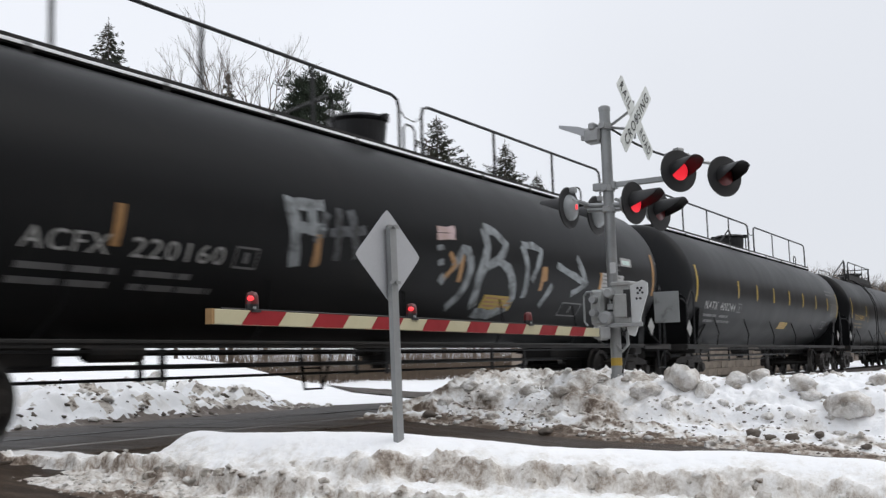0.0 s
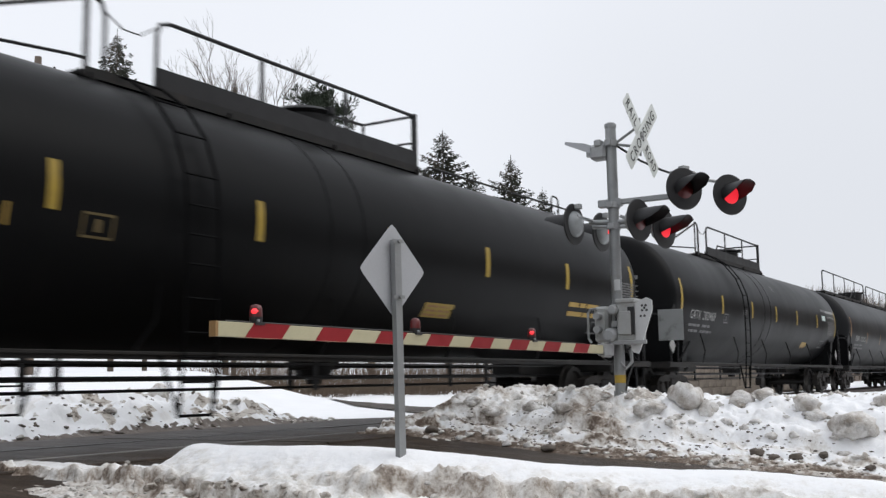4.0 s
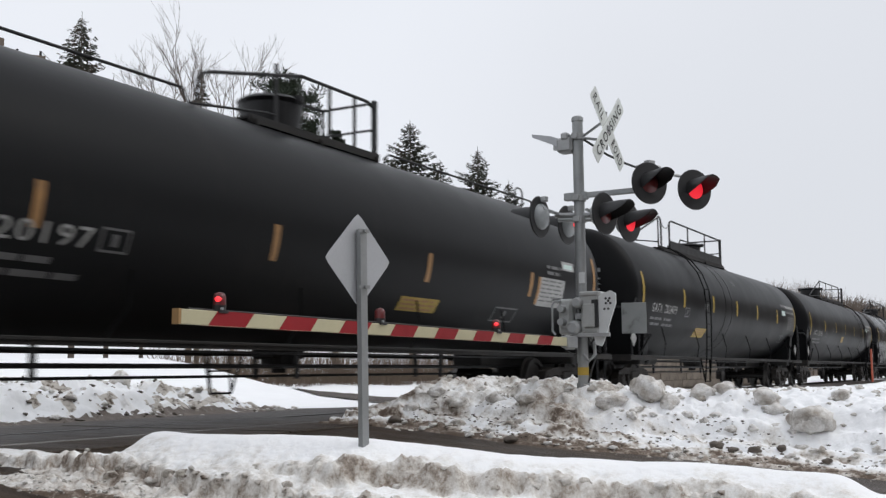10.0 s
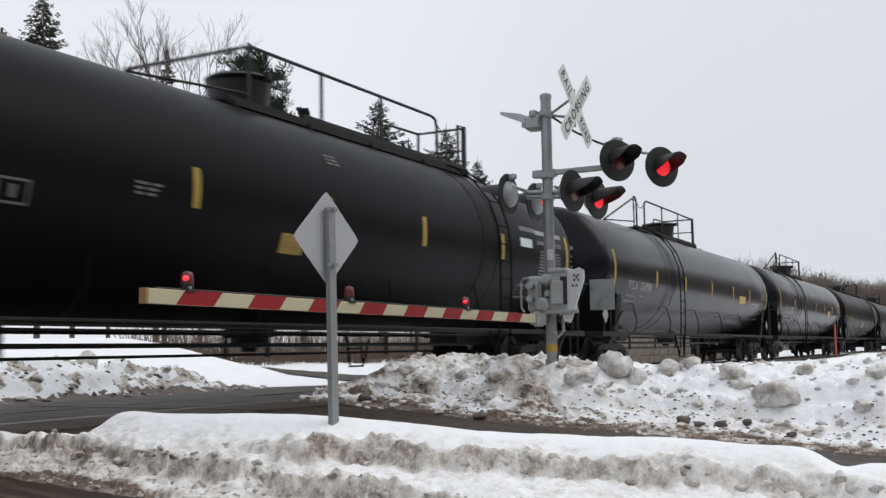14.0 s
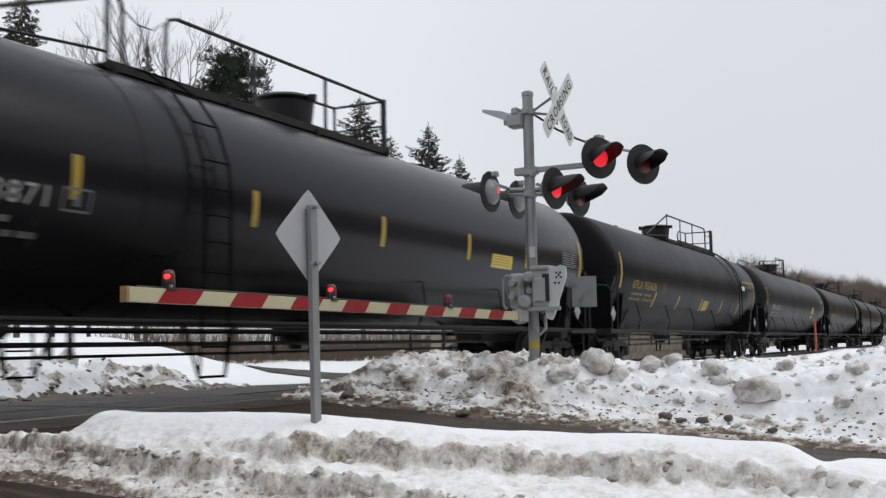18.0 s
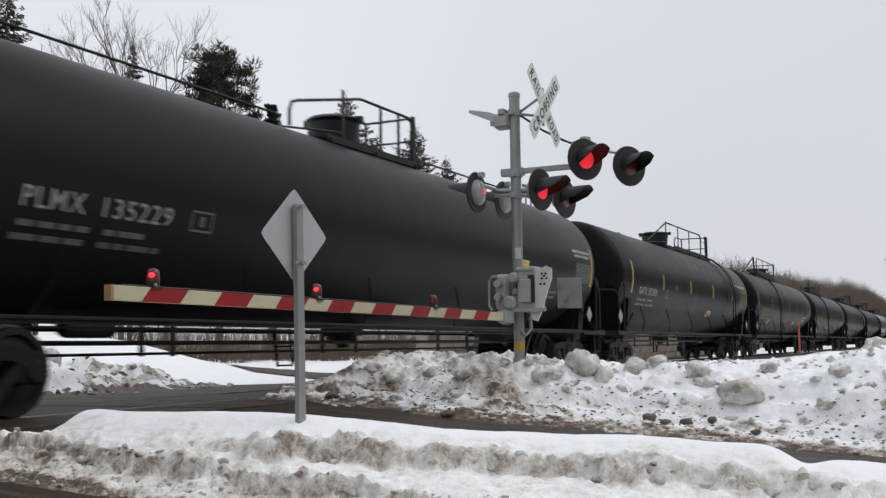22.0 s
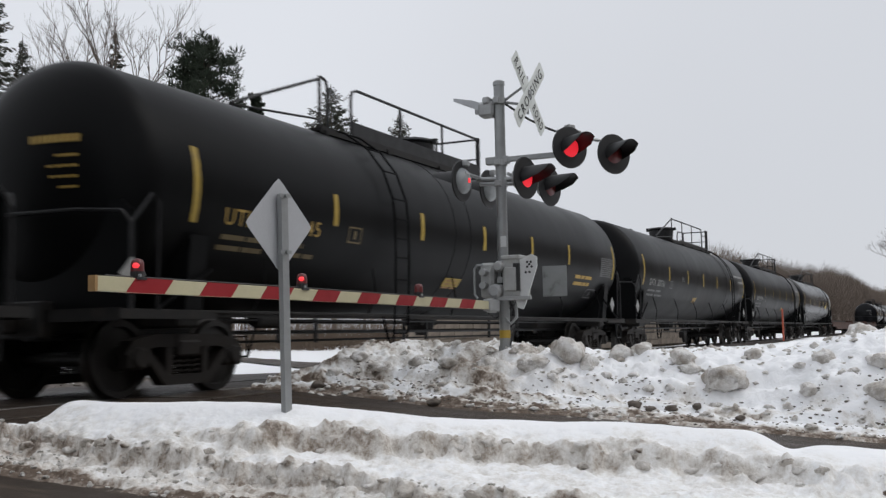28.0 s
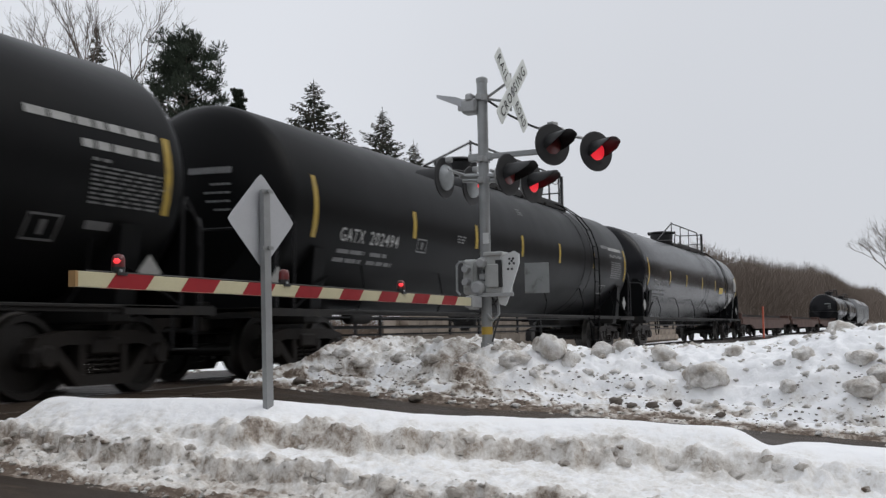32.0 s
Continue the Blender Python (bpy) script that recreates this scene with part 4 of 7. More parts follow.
def tank_car(e, span, marks, kind, label, seed, mark_at=(-7.87, -5.93, 2.06), box_x=-5.2, reflectors=(-5.35, -2.55, 0.1, 2.75, 5.7), waist=(2.27, 2.73),
             orange=False, yellow=False, glossy=False, low_rail=False, snow=False, front=0.33, extras=()):
    """A tank car. e: where its rear tank end stands at the clip's start; span: its length over couplers."""
    half = (span - 2.65) / 2
    tr = (span - 4.05) / 2
    R = random.Random(seed)
    car = thing("tank_car", label, "tank car", pose(e - half - 0.12, TRACK_Y, 0), group="cars of the train")
    paint = TANK_GLOSS if glossy else TANK_GREY if marks[:4] in ("ACFX", "PLMX", "NATX") else TANK
    part("tank", tank_bm(half), paint, car, m=pose(0, 0, 0), smooth=True)
    for x in {"B": (4.9, 5.5), "A": (-1.2, -0.5), "C": ()}.get(kind, ()):
        part("jacket_band", band_bm(x - (3.4 if glossy else 0), 0.03, 0.006), paint, car)
    # draft sill, end platform, bolster cradle, coupler
    for s in (-1, 1):
        m = pose(0, 0, 0, 0, 0, 0 if s > 0 else 180)
        shared("draft_sill", ("draft_sill", round(span, 2)), lambda: box(box(B(tr - 2.2, span / 2 - 0.55, -0.3, 0.3, 0.74, 1.05, bevel=0.02),
               span / 2 - 0.75, span / 2 - 0.55, -0.45, 0.45, 0.7, 1.12, bevel=0.02), tr - 0.2, tr + 0.2, -1.3, 1.3, 0.8, 0.98, bevel=0.03), UNDER, car, m=m)
        shared("saddle", ("saddle", round(span, 2)), lambda: P([(-1.36, 0.96), (1.36, 0.96), (1.46, 1.9), (1.28, 1.72), (0.8, 1.25), (0, 1.02), (-0.8, 1.25), (-1.28, 1.72), (-1.46, 1.9)],
               tr - 0.16, tr + 0.16, "YZ"), TANK, car, "tank saddle over the truck", m)
        shared("end_platform", ("end_platform", round(span, 2)), lambda: box(box(box(B(half - 0.1, span / 2 - 0.6, -1.5, 1.5, 0.96, 1.01), half - 0.9, span / 2 - 0.6, -1.53, -1.47, 0.9, 1.0),
               half - 0.9, span / 2 - 0.6, 1.47, 1.53, 0.9, 1.0), span / 2 - 0.66, span / 2 - 0.6, -1.5, 1.5, 0.88, 1.02), UNDER, car, "steel grating end platform", m)
        shared("coupler", ("coupler", round(span, 2)), lambda: box(box(B(span / 2 - 0.6, span / 2 - 0.08, -0.09, 0.09, 0.76, 0.94, bevel=0.02), span / 2 - 0.12, span / 2 + 0.06, -0.17, 0.02, 0.68, 1.02, bevel=0.03),
               span / 2 - 0.14, span / 2 - 0.02, 0.02, 0.16, 0.72, 0.98, bevel=0.03), CAST, car, m=m)
        shared("end_handrail", ("end_handrail", round(span, 2)), lambda: tube(tube(T([(half + 0.5, -1.48, 1.0), (half + 0.5, -1.48, 1.95), (half + 0.56, -1.4, 2.08), (half + 0.75, -0.9, 2.1),
               (half + 0.8, 0, 2.1), (half + 0.75, 0.9, 2.1), (half + 0.56, 1.4, 2.08), (half + 0.5, 1.48, 1.95), (half + 0.5, 1.48, 1.0)], 0.022, 6),
               [(half + 0.1, -1.5, 1.0), (half + 0.1, -1.53, 2.2), (half + 0.18, -1.5, 2.3), (half + 0.5, -1.48, 1.95)], 0.02, 6),
               [(half + 0.1, 1.5, 1.0), (half + 0.1, 1.53, 2.2), (half + 0.18, 1.5, 2.3), (half + 0.5, 1.48, 1.95)], 0.02, 6), RAILING, car, "steel end handrail", m)
        for q in (-1, 1):
            shared("brace", ("brace", q, round(span, 2)), lambda: T([(half - 0.95, q * 1.44, 1.5), (half + 0.15, q * 1.5, 0.98)], 0.024, 5), TANK_DARK, car, m=m)
        shared("sill_step", ("sill_step", round(span, 2)), lambda: T([(half - 0.06, -1.5, 0.98), (half - 0.06, -1.5, 0.5), (half + 0.36, -1.5, 0.5), (half + 0.36, -1.5, 0.98)], 0.02, 6), RAILING, car, "sill step", m=m)
        # added plate that blocks the bright gap below the tank head
        shared("head_shield", ("head_shield", round(span, 2)), lambda: P([(-1.46, 0.99), (1.46, 0.99), (1.5, 1.7), (1.45, 2.1), (1.3, 2.22), (-1.3, 2.22), (-1.45, 2.1), (-1.5, 1.7)], half + 0.43, half + 0.45, "YZ"), TANK, car, "black plate added to close the bright gap between cars", m)
        truck(car, tr if s > 0 else -min(tr, 8.2))
    # side handrails, brake pipe and rods
    for s in (-1, 1):
        shared("side_rail", ("side_rail", s, round(span, 2)), lambda: box(B(-half - 0.05, half + 0.05, s * 1.5 - 0.03, s * 1.5 + 0.03, 0.965, 1.005, bevel=0.008), -half - 0.05, half + 0.05, s * 1.49 - 0.012, s * 1.49 + 0.012, 0.925, 0.97), UNDER, car)
    shared("brake_pipe", ("brake_pipe", round(span, 2)), lambda: T([(-half - 0.9, -0.35, 0.7), (-half + 2.4, -0.35, 0.75), (half - 2.4, -0.35, 0.75), (half + 0.9, -0.35, 0.7)], 0.03, 6), RAILING, car)
    shared("brake_rod", ("brake_rod", round(span, 2)), lambda: T([(-tr + 0.6, 0.3, 0.61), (tr - 0.6, 0.3, 0.63)], 0.02, 6), RAILING, car)
    shared("brake_rod", ("brake_rod2", round(span, 2)), lambda: T([(-tr + 0.4, -0.62, 0.92), (tr - 0.5, -0.62, 0.92)], 0.016, 6), RAILING, car)
    for x in (-4.6, -0.2, 4.2):
        shared("pipe_hanger", "hanger", lambda: B(-0.035, 0.035, -0.38, -0.34, 0.58, 1.06), RAILING, car, m=pose(x + 0.5 * R.random(), 0, 0))
        shared("pipe_hanger", "hanger", None, RAILING, car, m=pose(x + 0.35, 0.66, 0))
    for k in range(6):
        shared("strut", "strut", lambda: T([(0.32, -1.3, 1.72), (0.1, -1.47, 1.3), (-0.22, -1.5, 0.99)], 0.014, 5), TANK_DARK, car, m=pose(-half + 1.9 + k * (2 * half - 3.4) / 5, 0, 0))
    # bottom outlet with its skid
    shared("bottom_outlet", "bottom_outlet", lambda: box(lathe(bmesh.new(), [(0.66, 0.0), (0.66, 0.1), (0.76, 0.12), (0.78, 0.26), (1.1, 0.32), (1.1, 0.0)], 16, "Z"),
           -0.38, 0.38, -0.2, 0.2, 0.86, 1.0, bevel=0.03), UNDER, car, "bottom outlet valve", m=pose(0.3, 0, 0))
    shared("brake_reservoir", "brake_reservoir", lambda: lathe(bmesh.new(), [(-0.4, 0.0), (-0.38, 0.1), (-0.32, 0.125), (0.32, 0.125), (0.38, 0.1), (0.4, 0.0)], 16, "X"), UNDER, car,
           m=pose(-half + 3.4, -0.55, 0.93))
    top_works(car, kind, half, R, low_rail, snow, glossy)
    # reflectors along the waist
    z0, z1 = waist
    for x, big in [(-half + front, True), (half - 0.15, True)] + [(x, False) for x in reflectors]:
        colour = ORANGE if orange else YELLOW
        part("reflector", patch(x - 0.06, x + 0.06, *((2.05, 2.95) if big else (z0, z1))), colour, car)
    # reporting mark and small writing
    mw, dim = (MARK_Y, MARK_YD) if yellow else (MARK_W, MARK_DIM)
    x0, x1, zb = mark_at
    for body, xa, xb in ((marks.split()[0], x0, x0 + (x1 - x0) * 0.39), ((marks.split() + [""])[1], x0 + (x1 - x0) * 0.49, x1)):
        if body:
            part("reporting_mark", lettering(body, xa, zb, 0.3, 0.002, xb - xa), mw, car, "stencilled reporting mark")["kind"] = "stuff"
        else:
            part("reporting_mark", bars(xa, xb, zb + 0.2, 1, 0.18, 0.05, 1, seed + 9, 7), dim, car, "worn stencilled number")["kind"] = "stuff"
    part("capacity_line", bars(x0 + 0.03, x0 + (x1 - x0) * 0.46, zb - 0.12, 1, 0.06, 0.06, 1, seed + 3, 3), dim, car)
    part("capacity_line", bars(x0, x0 + (x1 - x0) * 0.45, zb - 0.25, 1, 0.06, 0.06, 1, seed + 4, 3), dim, car)
    part("capacity_line", bars(x0 + (x1 - x0) * 0.56, x0 + (x1 - x0) * 0.85, zb - 0.12, 1, 0.06, 0.06, 1, seed + 5, 2), dim, car)
    part("capacity_line", bars(x0 + (x1 - x0) * 0.55, x1, zb - 0.25, 1, 0.06, 0.06, 1, seed + 8, 4), dim, car)
    part("boxed_symbol", frame_patch(box_x, box_x + 0.38, zb - 0.02, zb + 0.22, 0.024), dim, car)
    for s in (-1, 1):
        shared("placard", "placard", lambda: P([(0.19, 0), (0, 0.19), (-0.19, 0), (0, -0.19)], -0.006, 0.006), PLACARD, car, "worn white diamond placard", m=pose(half - 0.5 if s > 0 else -half - 0.55, -1.54, 1.38))
        shared("head_marks", ("head_marks", yellow, round(half, 2)), lambda: head_bars(half), MARK_Y if yellow else MARK_HEAD, car, m=pose(0, 0, 0) if s < 0 else pose(0, 0, 0, 0, 0, 180))["kind"] = "stuff"
    for make, material, lab in extras:
        ob = part("stencilled_label" if "graffiti" not in lab else "graffiti", make(half), material, car, lab)
        if "word" not in lab:
            ob["kind"] = "stuff"
    return car


def head_bars(half):
    """Repeated mark on the tank head: short bars that face along the track."""
    bm = bmesh.new()
    for i, (w, h) in enumerate(((0.66, 0.09), (0.3, 0.03), (0.4, 0.03), (0.36, 0.03), (0.24, 0.03))):
        z = 2.9 - i * 0.12 - (0.05 if i else 0)
        y0 = -0.8
        n = 9 if i == 0 else 4
        for k in range(n):
            a, b = y0 + w * k / n, y0 + w * (k + 0.82) / n
            vs = []
            for y, zz in ((a, z), (b, z), (b, z + h), (a, z + h)):
                q = min(0.99, math.hypot(y, zz - TANK_Z) / TANK_R)
                vs.append(bm.verts.new((-half - 0.7 * math.sqrt(1 - q * q) - 0.012, y, zz)))
            bm.faces.new(vs)
    return bm


def curved_ladder_bm(x, w=0.46):
    """A ladder that follows the tank's near side from the platform to the step below."""
    bm = bmesh.new()
    line = [on_tank(0, p, 0.12)[1:] for p in (1.35, 1.1, 0.8, 0.5, 0.2, 0.0)] + [(-1.64, 1.9), (-1.62, 1.2), (-1.58, 0.7), (-1.55, 0.34)]
    for d in (-w / 2, w / 2):
        tube(bm, [(x + d, y, z) for y, z in line], 0.018, 5)
    for i in range(len(line) - 1):
        (y0, z0), (y1, z1) = line[i], line[i + 1]
        n = max(1, round(math.hypot(y1 - y0, z1 - z0) / 0.33))
        for k in range(n):
            f = k / n
            tube(bm, [(x - w / 2, y0 + (y1 - y0) * f, z0 + (z1 - z0) * f), (x + w / 2, y0 + (y1 - y0) * f, z0 + (z1 - z0) * f)], 0.013, 5)
    tube(bm, [(x - 0.45, -1.5, 0.98), (x - w / 2, -1.55, 0.36), (x + w / 2, -1.55, 0.36), (x + 0.45, -1.5, 0.98)], 0.022, 5)
    return bm


def railing(car, x0, x1, y, z0, z1, gap=2.1, ends=(True, True), mid=False):
    """A top handrail with rounded ends, its posts separate parts."""
    pts = []
    if ends[0]:
        pts += [(x0, y, z0), (x0, y, z1 - 0.18), (x0 + 0.05, y, z1 - 0.05), (x0 + 0.2, y, z1)]
    else:
        pts += [(x0, y, z1)]
    if ends[1]:
        pts += [(x1 - 0.2, y, z1), (x1 - 0.05, y, z1 - 0.05), (x1, y, z1 - 0.18), (x1, y, z0)]
    else:
        pts += [(x1, y, z1)]
    part("handrail", T(pts, 0.026, 7), RAILING, car)
    if mid:
        part("midrail", T([(x0, y, (z0 + z1) / 2), (x1, y, (z0 + z1) / 2)], 0.018, 6), RAILING, car)
    n = max(1, round((x1 - x0) / gap))
    for i in range(1 if ends[0] else 0, n if ends[1] else n + 1):
        x = x0 + (x1 - x0) * i / n
        shared("rail_post", ("rail_post", round(z1 - z0, 2)), lambda: box(B(-0.03, 0.03, -0.012, 0.012, 0, z1 - z0), -0.025, 0.025, -0.02, 0.16, -0.03, 0.01), RAILING, car, m=pose(x, y, z0, 0, 0, 0 if y < 0 else 180))


def walkway(car, x0, x1, y0, y1, z, snow=False):
    part("walkway", B(x0, x1, y0 + 0.03, y1 - 0.03, z, z + 0.035), UNDER, car, "steel grating walkway")
    for y in (y0, y1 - 0.03):
        part("walkway_edge", B(x0, x1, y, y + 0.03, z - 0.05, z + 0.06), UNDER, car)
    n = max(2, round((x1 - x0) / 2))
    for i in range(n + 1):
        x = x0 + 0.1 + (x1 - x0 - 0.2) * i / n
        ya = max(abs(y0), abs(y1)) + 0.04
        drop = TANK_R - math.sqrt(TANK_R ** 2 - ya ** 2)
        part("walkway_bracket", P([(-ya, z), (ya, z), (ya, z - drop - 0.1), (-ya, z - drop - 0.1)], x - 0.025, x + 0.025, "YZ"), UNDER, car)
    if snow:
        r = random.Random(x0 * 10)
        ns = int((x1 - x0) / 0.35)
        bm = bmesh.new()
        prev = None
        for i in range(ns + 1):
            x = x0 + (x1 - x0) * i / ns
            h = max(0.0015, 0.0 + 0.03 * noise.noise(Vector((x * 0.6, y0, 1.3))))
            w = max(0.003, -0.03 + 0.36 * noise.noise(Vector((x * 0.9, y0, 7.7))))
            ring = [bm.verts.new(v) for v in ((x, y0 - 0.02 - w, z - 0.03 - w * 0.45), (x, y0 - 0.03 - w * 0.5, z + h * 0.6 - w * 0.2), (x, y0 + 0.04, z + 0.02 + h), (x, y0 + 0.16, z + 0.03))]
            if prev:
                for k in range(3):
                    bm.faces.new((prev[k], ring[k], ring[k + 1], prev[k + 1]))
            prev = ring
        part("snow_strip", bm, SNOW, car, "snow lying along the walkway", smooth=True)


def manway(car, x):
    """The valve housing on top of the tank."""
    h = 0.47
    part("valve_housing", Lz([(TANK_Z + TANK_R - 0.12, 0.4), (TANK_Z + TANK_R + h - 0.06, 0.46), (TANK_Z + TANK_R + h - 0.05, 0.42), (TANK_Z + TANK_R + h, 0.49), (TANK_Z + TANK_R + h + 0.05, 0.42),
                            (TANK_Z + TANK_R + h + 0.07, 0.0)], 28, "Z"), RAILING, car, "black valve housing with a hinged lid", pose(x, 0, 0))
    shared("lid_latch", "lid_latch", lambda: B(-0.04, 0.04, -0.57, -0.44, 0, 0.1), RAILING, car, m=pose(x, 0, TANK_Z + TANK_R + h - 0.06))
    shared("lid_hinge", "lid_hinge", lambda: B(-0.1, 0.1, 0.4, 0.55, 0, 0.12, bevel=0.01), RAILING, car, m=pose(x, 0, TANK_Z + TANK_R + h - 0.06))


def top_works(car, kind, half, R, low_rail, snow, glossy):
    ztop = TANK_Z + TANK_R
    y = -0.5
    hoop = lambda x, h=0.4: T([(x, -0.3, ztop - 0.03), (x, -0.3, ztop + h - 0.07), (x + 0.08, -0.3, ztop + h), (x + 0.25, -0.3, ztop + h), (x + 0.33, -0.3, ztop + h - 0.07), (x + 0.33, -0.3, ztop - 0.03)], 0.018, 6)
    if kind == "full":
        walkway(car, -half + 0.3, half - 0.3, -0.56, 0.56, ztop - 0.02, snow)
        railing(car, -half + 0.45, 0.32, y, ztop, 4.9, 2.12)
        railing(car, 0.98, half - 0.45, y, ztop, 4.9, 2.12)
        part("chain", T([(0.32, y, 4.72), (0.5, y, 4.6), (0.75, y, 4.58), (0.98, y, 4.7)], 0.01, 5), RAILING, car)
        part("grab_loop", T([(-2.4, -0.35, ztop), (-2.3, -0.35, ztop + 0.12), (-1.35, -0.35, ztop + 0.56), (-1.2, -0.35, ztop + 0.5), (-1.15, -0.35, ztop)], 0.022, 6), RAILING, car)
        part("grab_loop", hoop(0.75, 0.55), RAILING, car)
        part("grab_hoop", hoop(half - 1.4), RAILING, car)
        manway(car, -0.1)
        shared("side_ladder", "side_ladder", lambda: curved_ladder_bm(0), TANK_DARK, car, m=pose(0.65, 0, 0, 0, 0, 180))
    else:
        x0, x1, gap0, gap1 = {"A": (-4.3, 2.25, -3.95, -3.2), "B": (-0.9, 6.2, 5.1, 5.95), "C": (-1.1, 2.0, 0.5, 1.2)}[kind]
        walkway(car, x0, x1, -0.6, 0.6, ztop - 0.05, snow)
        s0 = {"A": -6.4, "B": -2.5, "C": -2.0}[kind]
        up0 = {"A": -4.2, "B": -0.35, "C": -0.45}[kind]
        drop = 0.4 if low_rail else 0.0
        # sloped guard, long rail and the gap closed by a chain
        if kind == "C":
            part("handrail", T([(s0, y, ztop - 0.02), (s0, y, 4.66 - drop), (s0 + 0.06, y, 4.78 - drop), (s0 + 0.22, y, 4.84 - drop), (0.1, y, 4.85), (x1 - 0.2, y, 4.86), (x1 - 0.05, y, 4.8), (x1, y, 4.68), (x1, y, ztop - 0.05)], 0.026, 7), RAILING, car)
            for px in (0.8, 1.45):
                shared("rail_post", ("rail_post", 0.85), lambda: B(-0.03, 0.03, -0.012, 0.012, 0, 0.85), RAILING, car, m=pose(px, y, ztop - 0.02))
        else:
            part("handrail", T([(s0, y * 0.7, ztop - 0.02), (s0, y * 0.8, ztop), (up0, y, 4.84), (gap0 - 0.2, y, 4.88), (gap0 - 0.05, y, 4.84), (gap0, y, 4.7), (gap0, y, ztop - 0.08)], 0.026, 7), RAILING, car)
        part("midrail", T([(s0, y * 0.8, ztop - 0.03), (up0 - 0.2, y, ztop + 0.12), (up0, y, ztop + 0.13)], 0.018, 6), RAILING, car)
        if kind != "C":
            part("chain", T([(gap0, y, 4.75), (gap0 + 0.25, y, 4.62), (gap1 - 0.25, y, 4.62), (gap1, y, 4.78)], 0.01, 5), RAILING, car)
        if kind == "A":
            railing(car, gap1, x1, y, ztop - 0.05, 4.88, 2.1, ends=(True, False))
        elif kind != "C":
            part("handrail", T([(gap1, y, ztop - 0.05), (gap1, y, 4.9), (x1, y, 4.9), (x1, y, ztop - 0.05)], 0.026, 6), RAILING, car)
            for k in range(1, 3):
                shared("rail_post", ("rail_post", 0.85), lambda: B(-0.03, 0.03, -0.012, 0.012, 0, 0.85), RAILING, car, m=pose(up0 + (gap0 - up0) * (0.32 * k), y, ztop))
        shared("rail_post", ("rail_post", 0.85), lambda: B(-0.03, 0.03, -0.012, 0.012, 0, 0.85), RAILING, car, m=pose(up0, y, ztop))
        shared("rail_post", ("rail_post_sq", 0.9), lambda: B(-0.035, 0.035, -0.035, 0.035, 0, 0.93), RAILING, car, m=pose(x1, y, ztop - 0.05))
        part("far_post", T([(x1, 0.5, ztop - 0.05), (x1, 0.5, 4.88)], 0.026, 6), RAILING, car)
        part("far_rail", T([(x1 - 1.2, 0.5, ztop), (x1 - 1.2, 0.5, 4.7), (x1 - 1.05, 0.5, 4.86), (x1, 0.5, 4.88)], 0.024, 6), RAILING, car)
        part("end_rail", T([(x1, y, 4.88), (x1, 0.5, 4.88)], 0.022, 6), RAILING, car)
        part("end_rail", T([(x1, y, 4.45), (x1, 0.5, 4.45)], 0.018, 6), RAILING, car)
        if kind == "B" or (kind == "A" and not glossy):
            part("toe_board", B(0.9 if kind == "B" else gap1, x1, y - 0.03, y - 0.006, ztop - 0.03, ztop + (0.27 if kind == "A" else 0.1)), RAILING, car)
        manway(car, 0.05)
        lx = (gap0 + gap1) / 2
        if kind != "C":
            shared("side_ladder", "side_ladder", lambda: curved_ladder_bm(0), TANK_DARK, car, m=pose(lx, 0, 0))
        shared("side_ladder", "side_ladder", lambda: curved_ladder_bm(0), TANK_DARK, car, m=pose(lx, 0, 0, 0, 0, 180))
        if low_rail:
            for xa, xb in ((-half + 0.4, s0 + 0.1), (x1 + 0.6, half - 0.4)):
                part("top_grab_rail", T([(xa, -0.3, ztop - 0.03), (xa + 0.02, -0.3, ztop + 0.1), (xa + 0.15, -0.3, ztop + 0.17), (xb - 0.15, -0.3, ztop + 0.17), (xb, -0.3, ztop - 0.03)], 0.02, 6), RAILING, car)
            part("grab_hoop", hoop(half - 1.3, 0.36), RAILING, car)
        shared("vent_cap", "vent_cap", lambda: Lz([(ztop - 0.03, 0.06), (ztop + 0.09, 0.06), (ztop + 0.1, 0.09), (ztop + 0.13, 0.0)], 10, "Z"), RAILING, car, m=pose(half - 4.2 if kind != "B" else -4.4, 0, 0))


# labels of single cars, laid out from the car's middle
def panel(x0, x1, z0, z1):
    return lambda half: patch(x0, x1, z0, z1)


def lines(x0, x1, z, rows, h, gap, seed, split=5):
    return lambda half: bars(x0, x1, z, rows, h, gap, 0.9, seed, split)


def ringed(x0, x1, z0, z1):
    return lambda half: frame_patch(x0, x1, z0, z1, 0.024)


def strokes(paths, w=0.14):
    """Broad sprayed strokes wrapped on the tank: polylines of (x, z)."""
    def make(half):
        bm = bmesh.new()
        for line in paths:
            pts = []
            for (xa, za), (xb, zb) in zip(line, line[1:]):
                n = max(2, int(math.hypot(xb - xa, zb - za) / 0.06))
                pts += [(xa + (xb - xa) * k / n, za + (zb - za) * k / n) for k in range(n)]
            pts.append(line[-1])
            prev = None
            for i, (x, z) in enumerate(pts):
                a, b = pts[max(0, i - 2)], pts[min(len(pts) - 1, i + 2)]
                d = Vector((b[0] - a[0], b[1] - a[1])).normalized()
                q = []
                for s in (-1, 0, 1):
                    ww = w * (0.7 + 0.7 * abs(noise.noise(Vector((x * 2.3, z * 2.7, 3.0 + s)))))
                    px, pz = x - d.y * s * ww, z + d.x * s * ww * 0.75
                    q.append(bm.verts.new(on_tank(px, math.asin(max(-0.95, min(0.95, (pz - TANK_Z) / TANK_R))), 0.007)))
                if prev:
                    bm.faces.new((prev[0], q[0], q[1], prev[1]))
                    bm.faces.new((prev[1], q[1], q[2], prev[2]))
                prev = q
        return bm
    return make


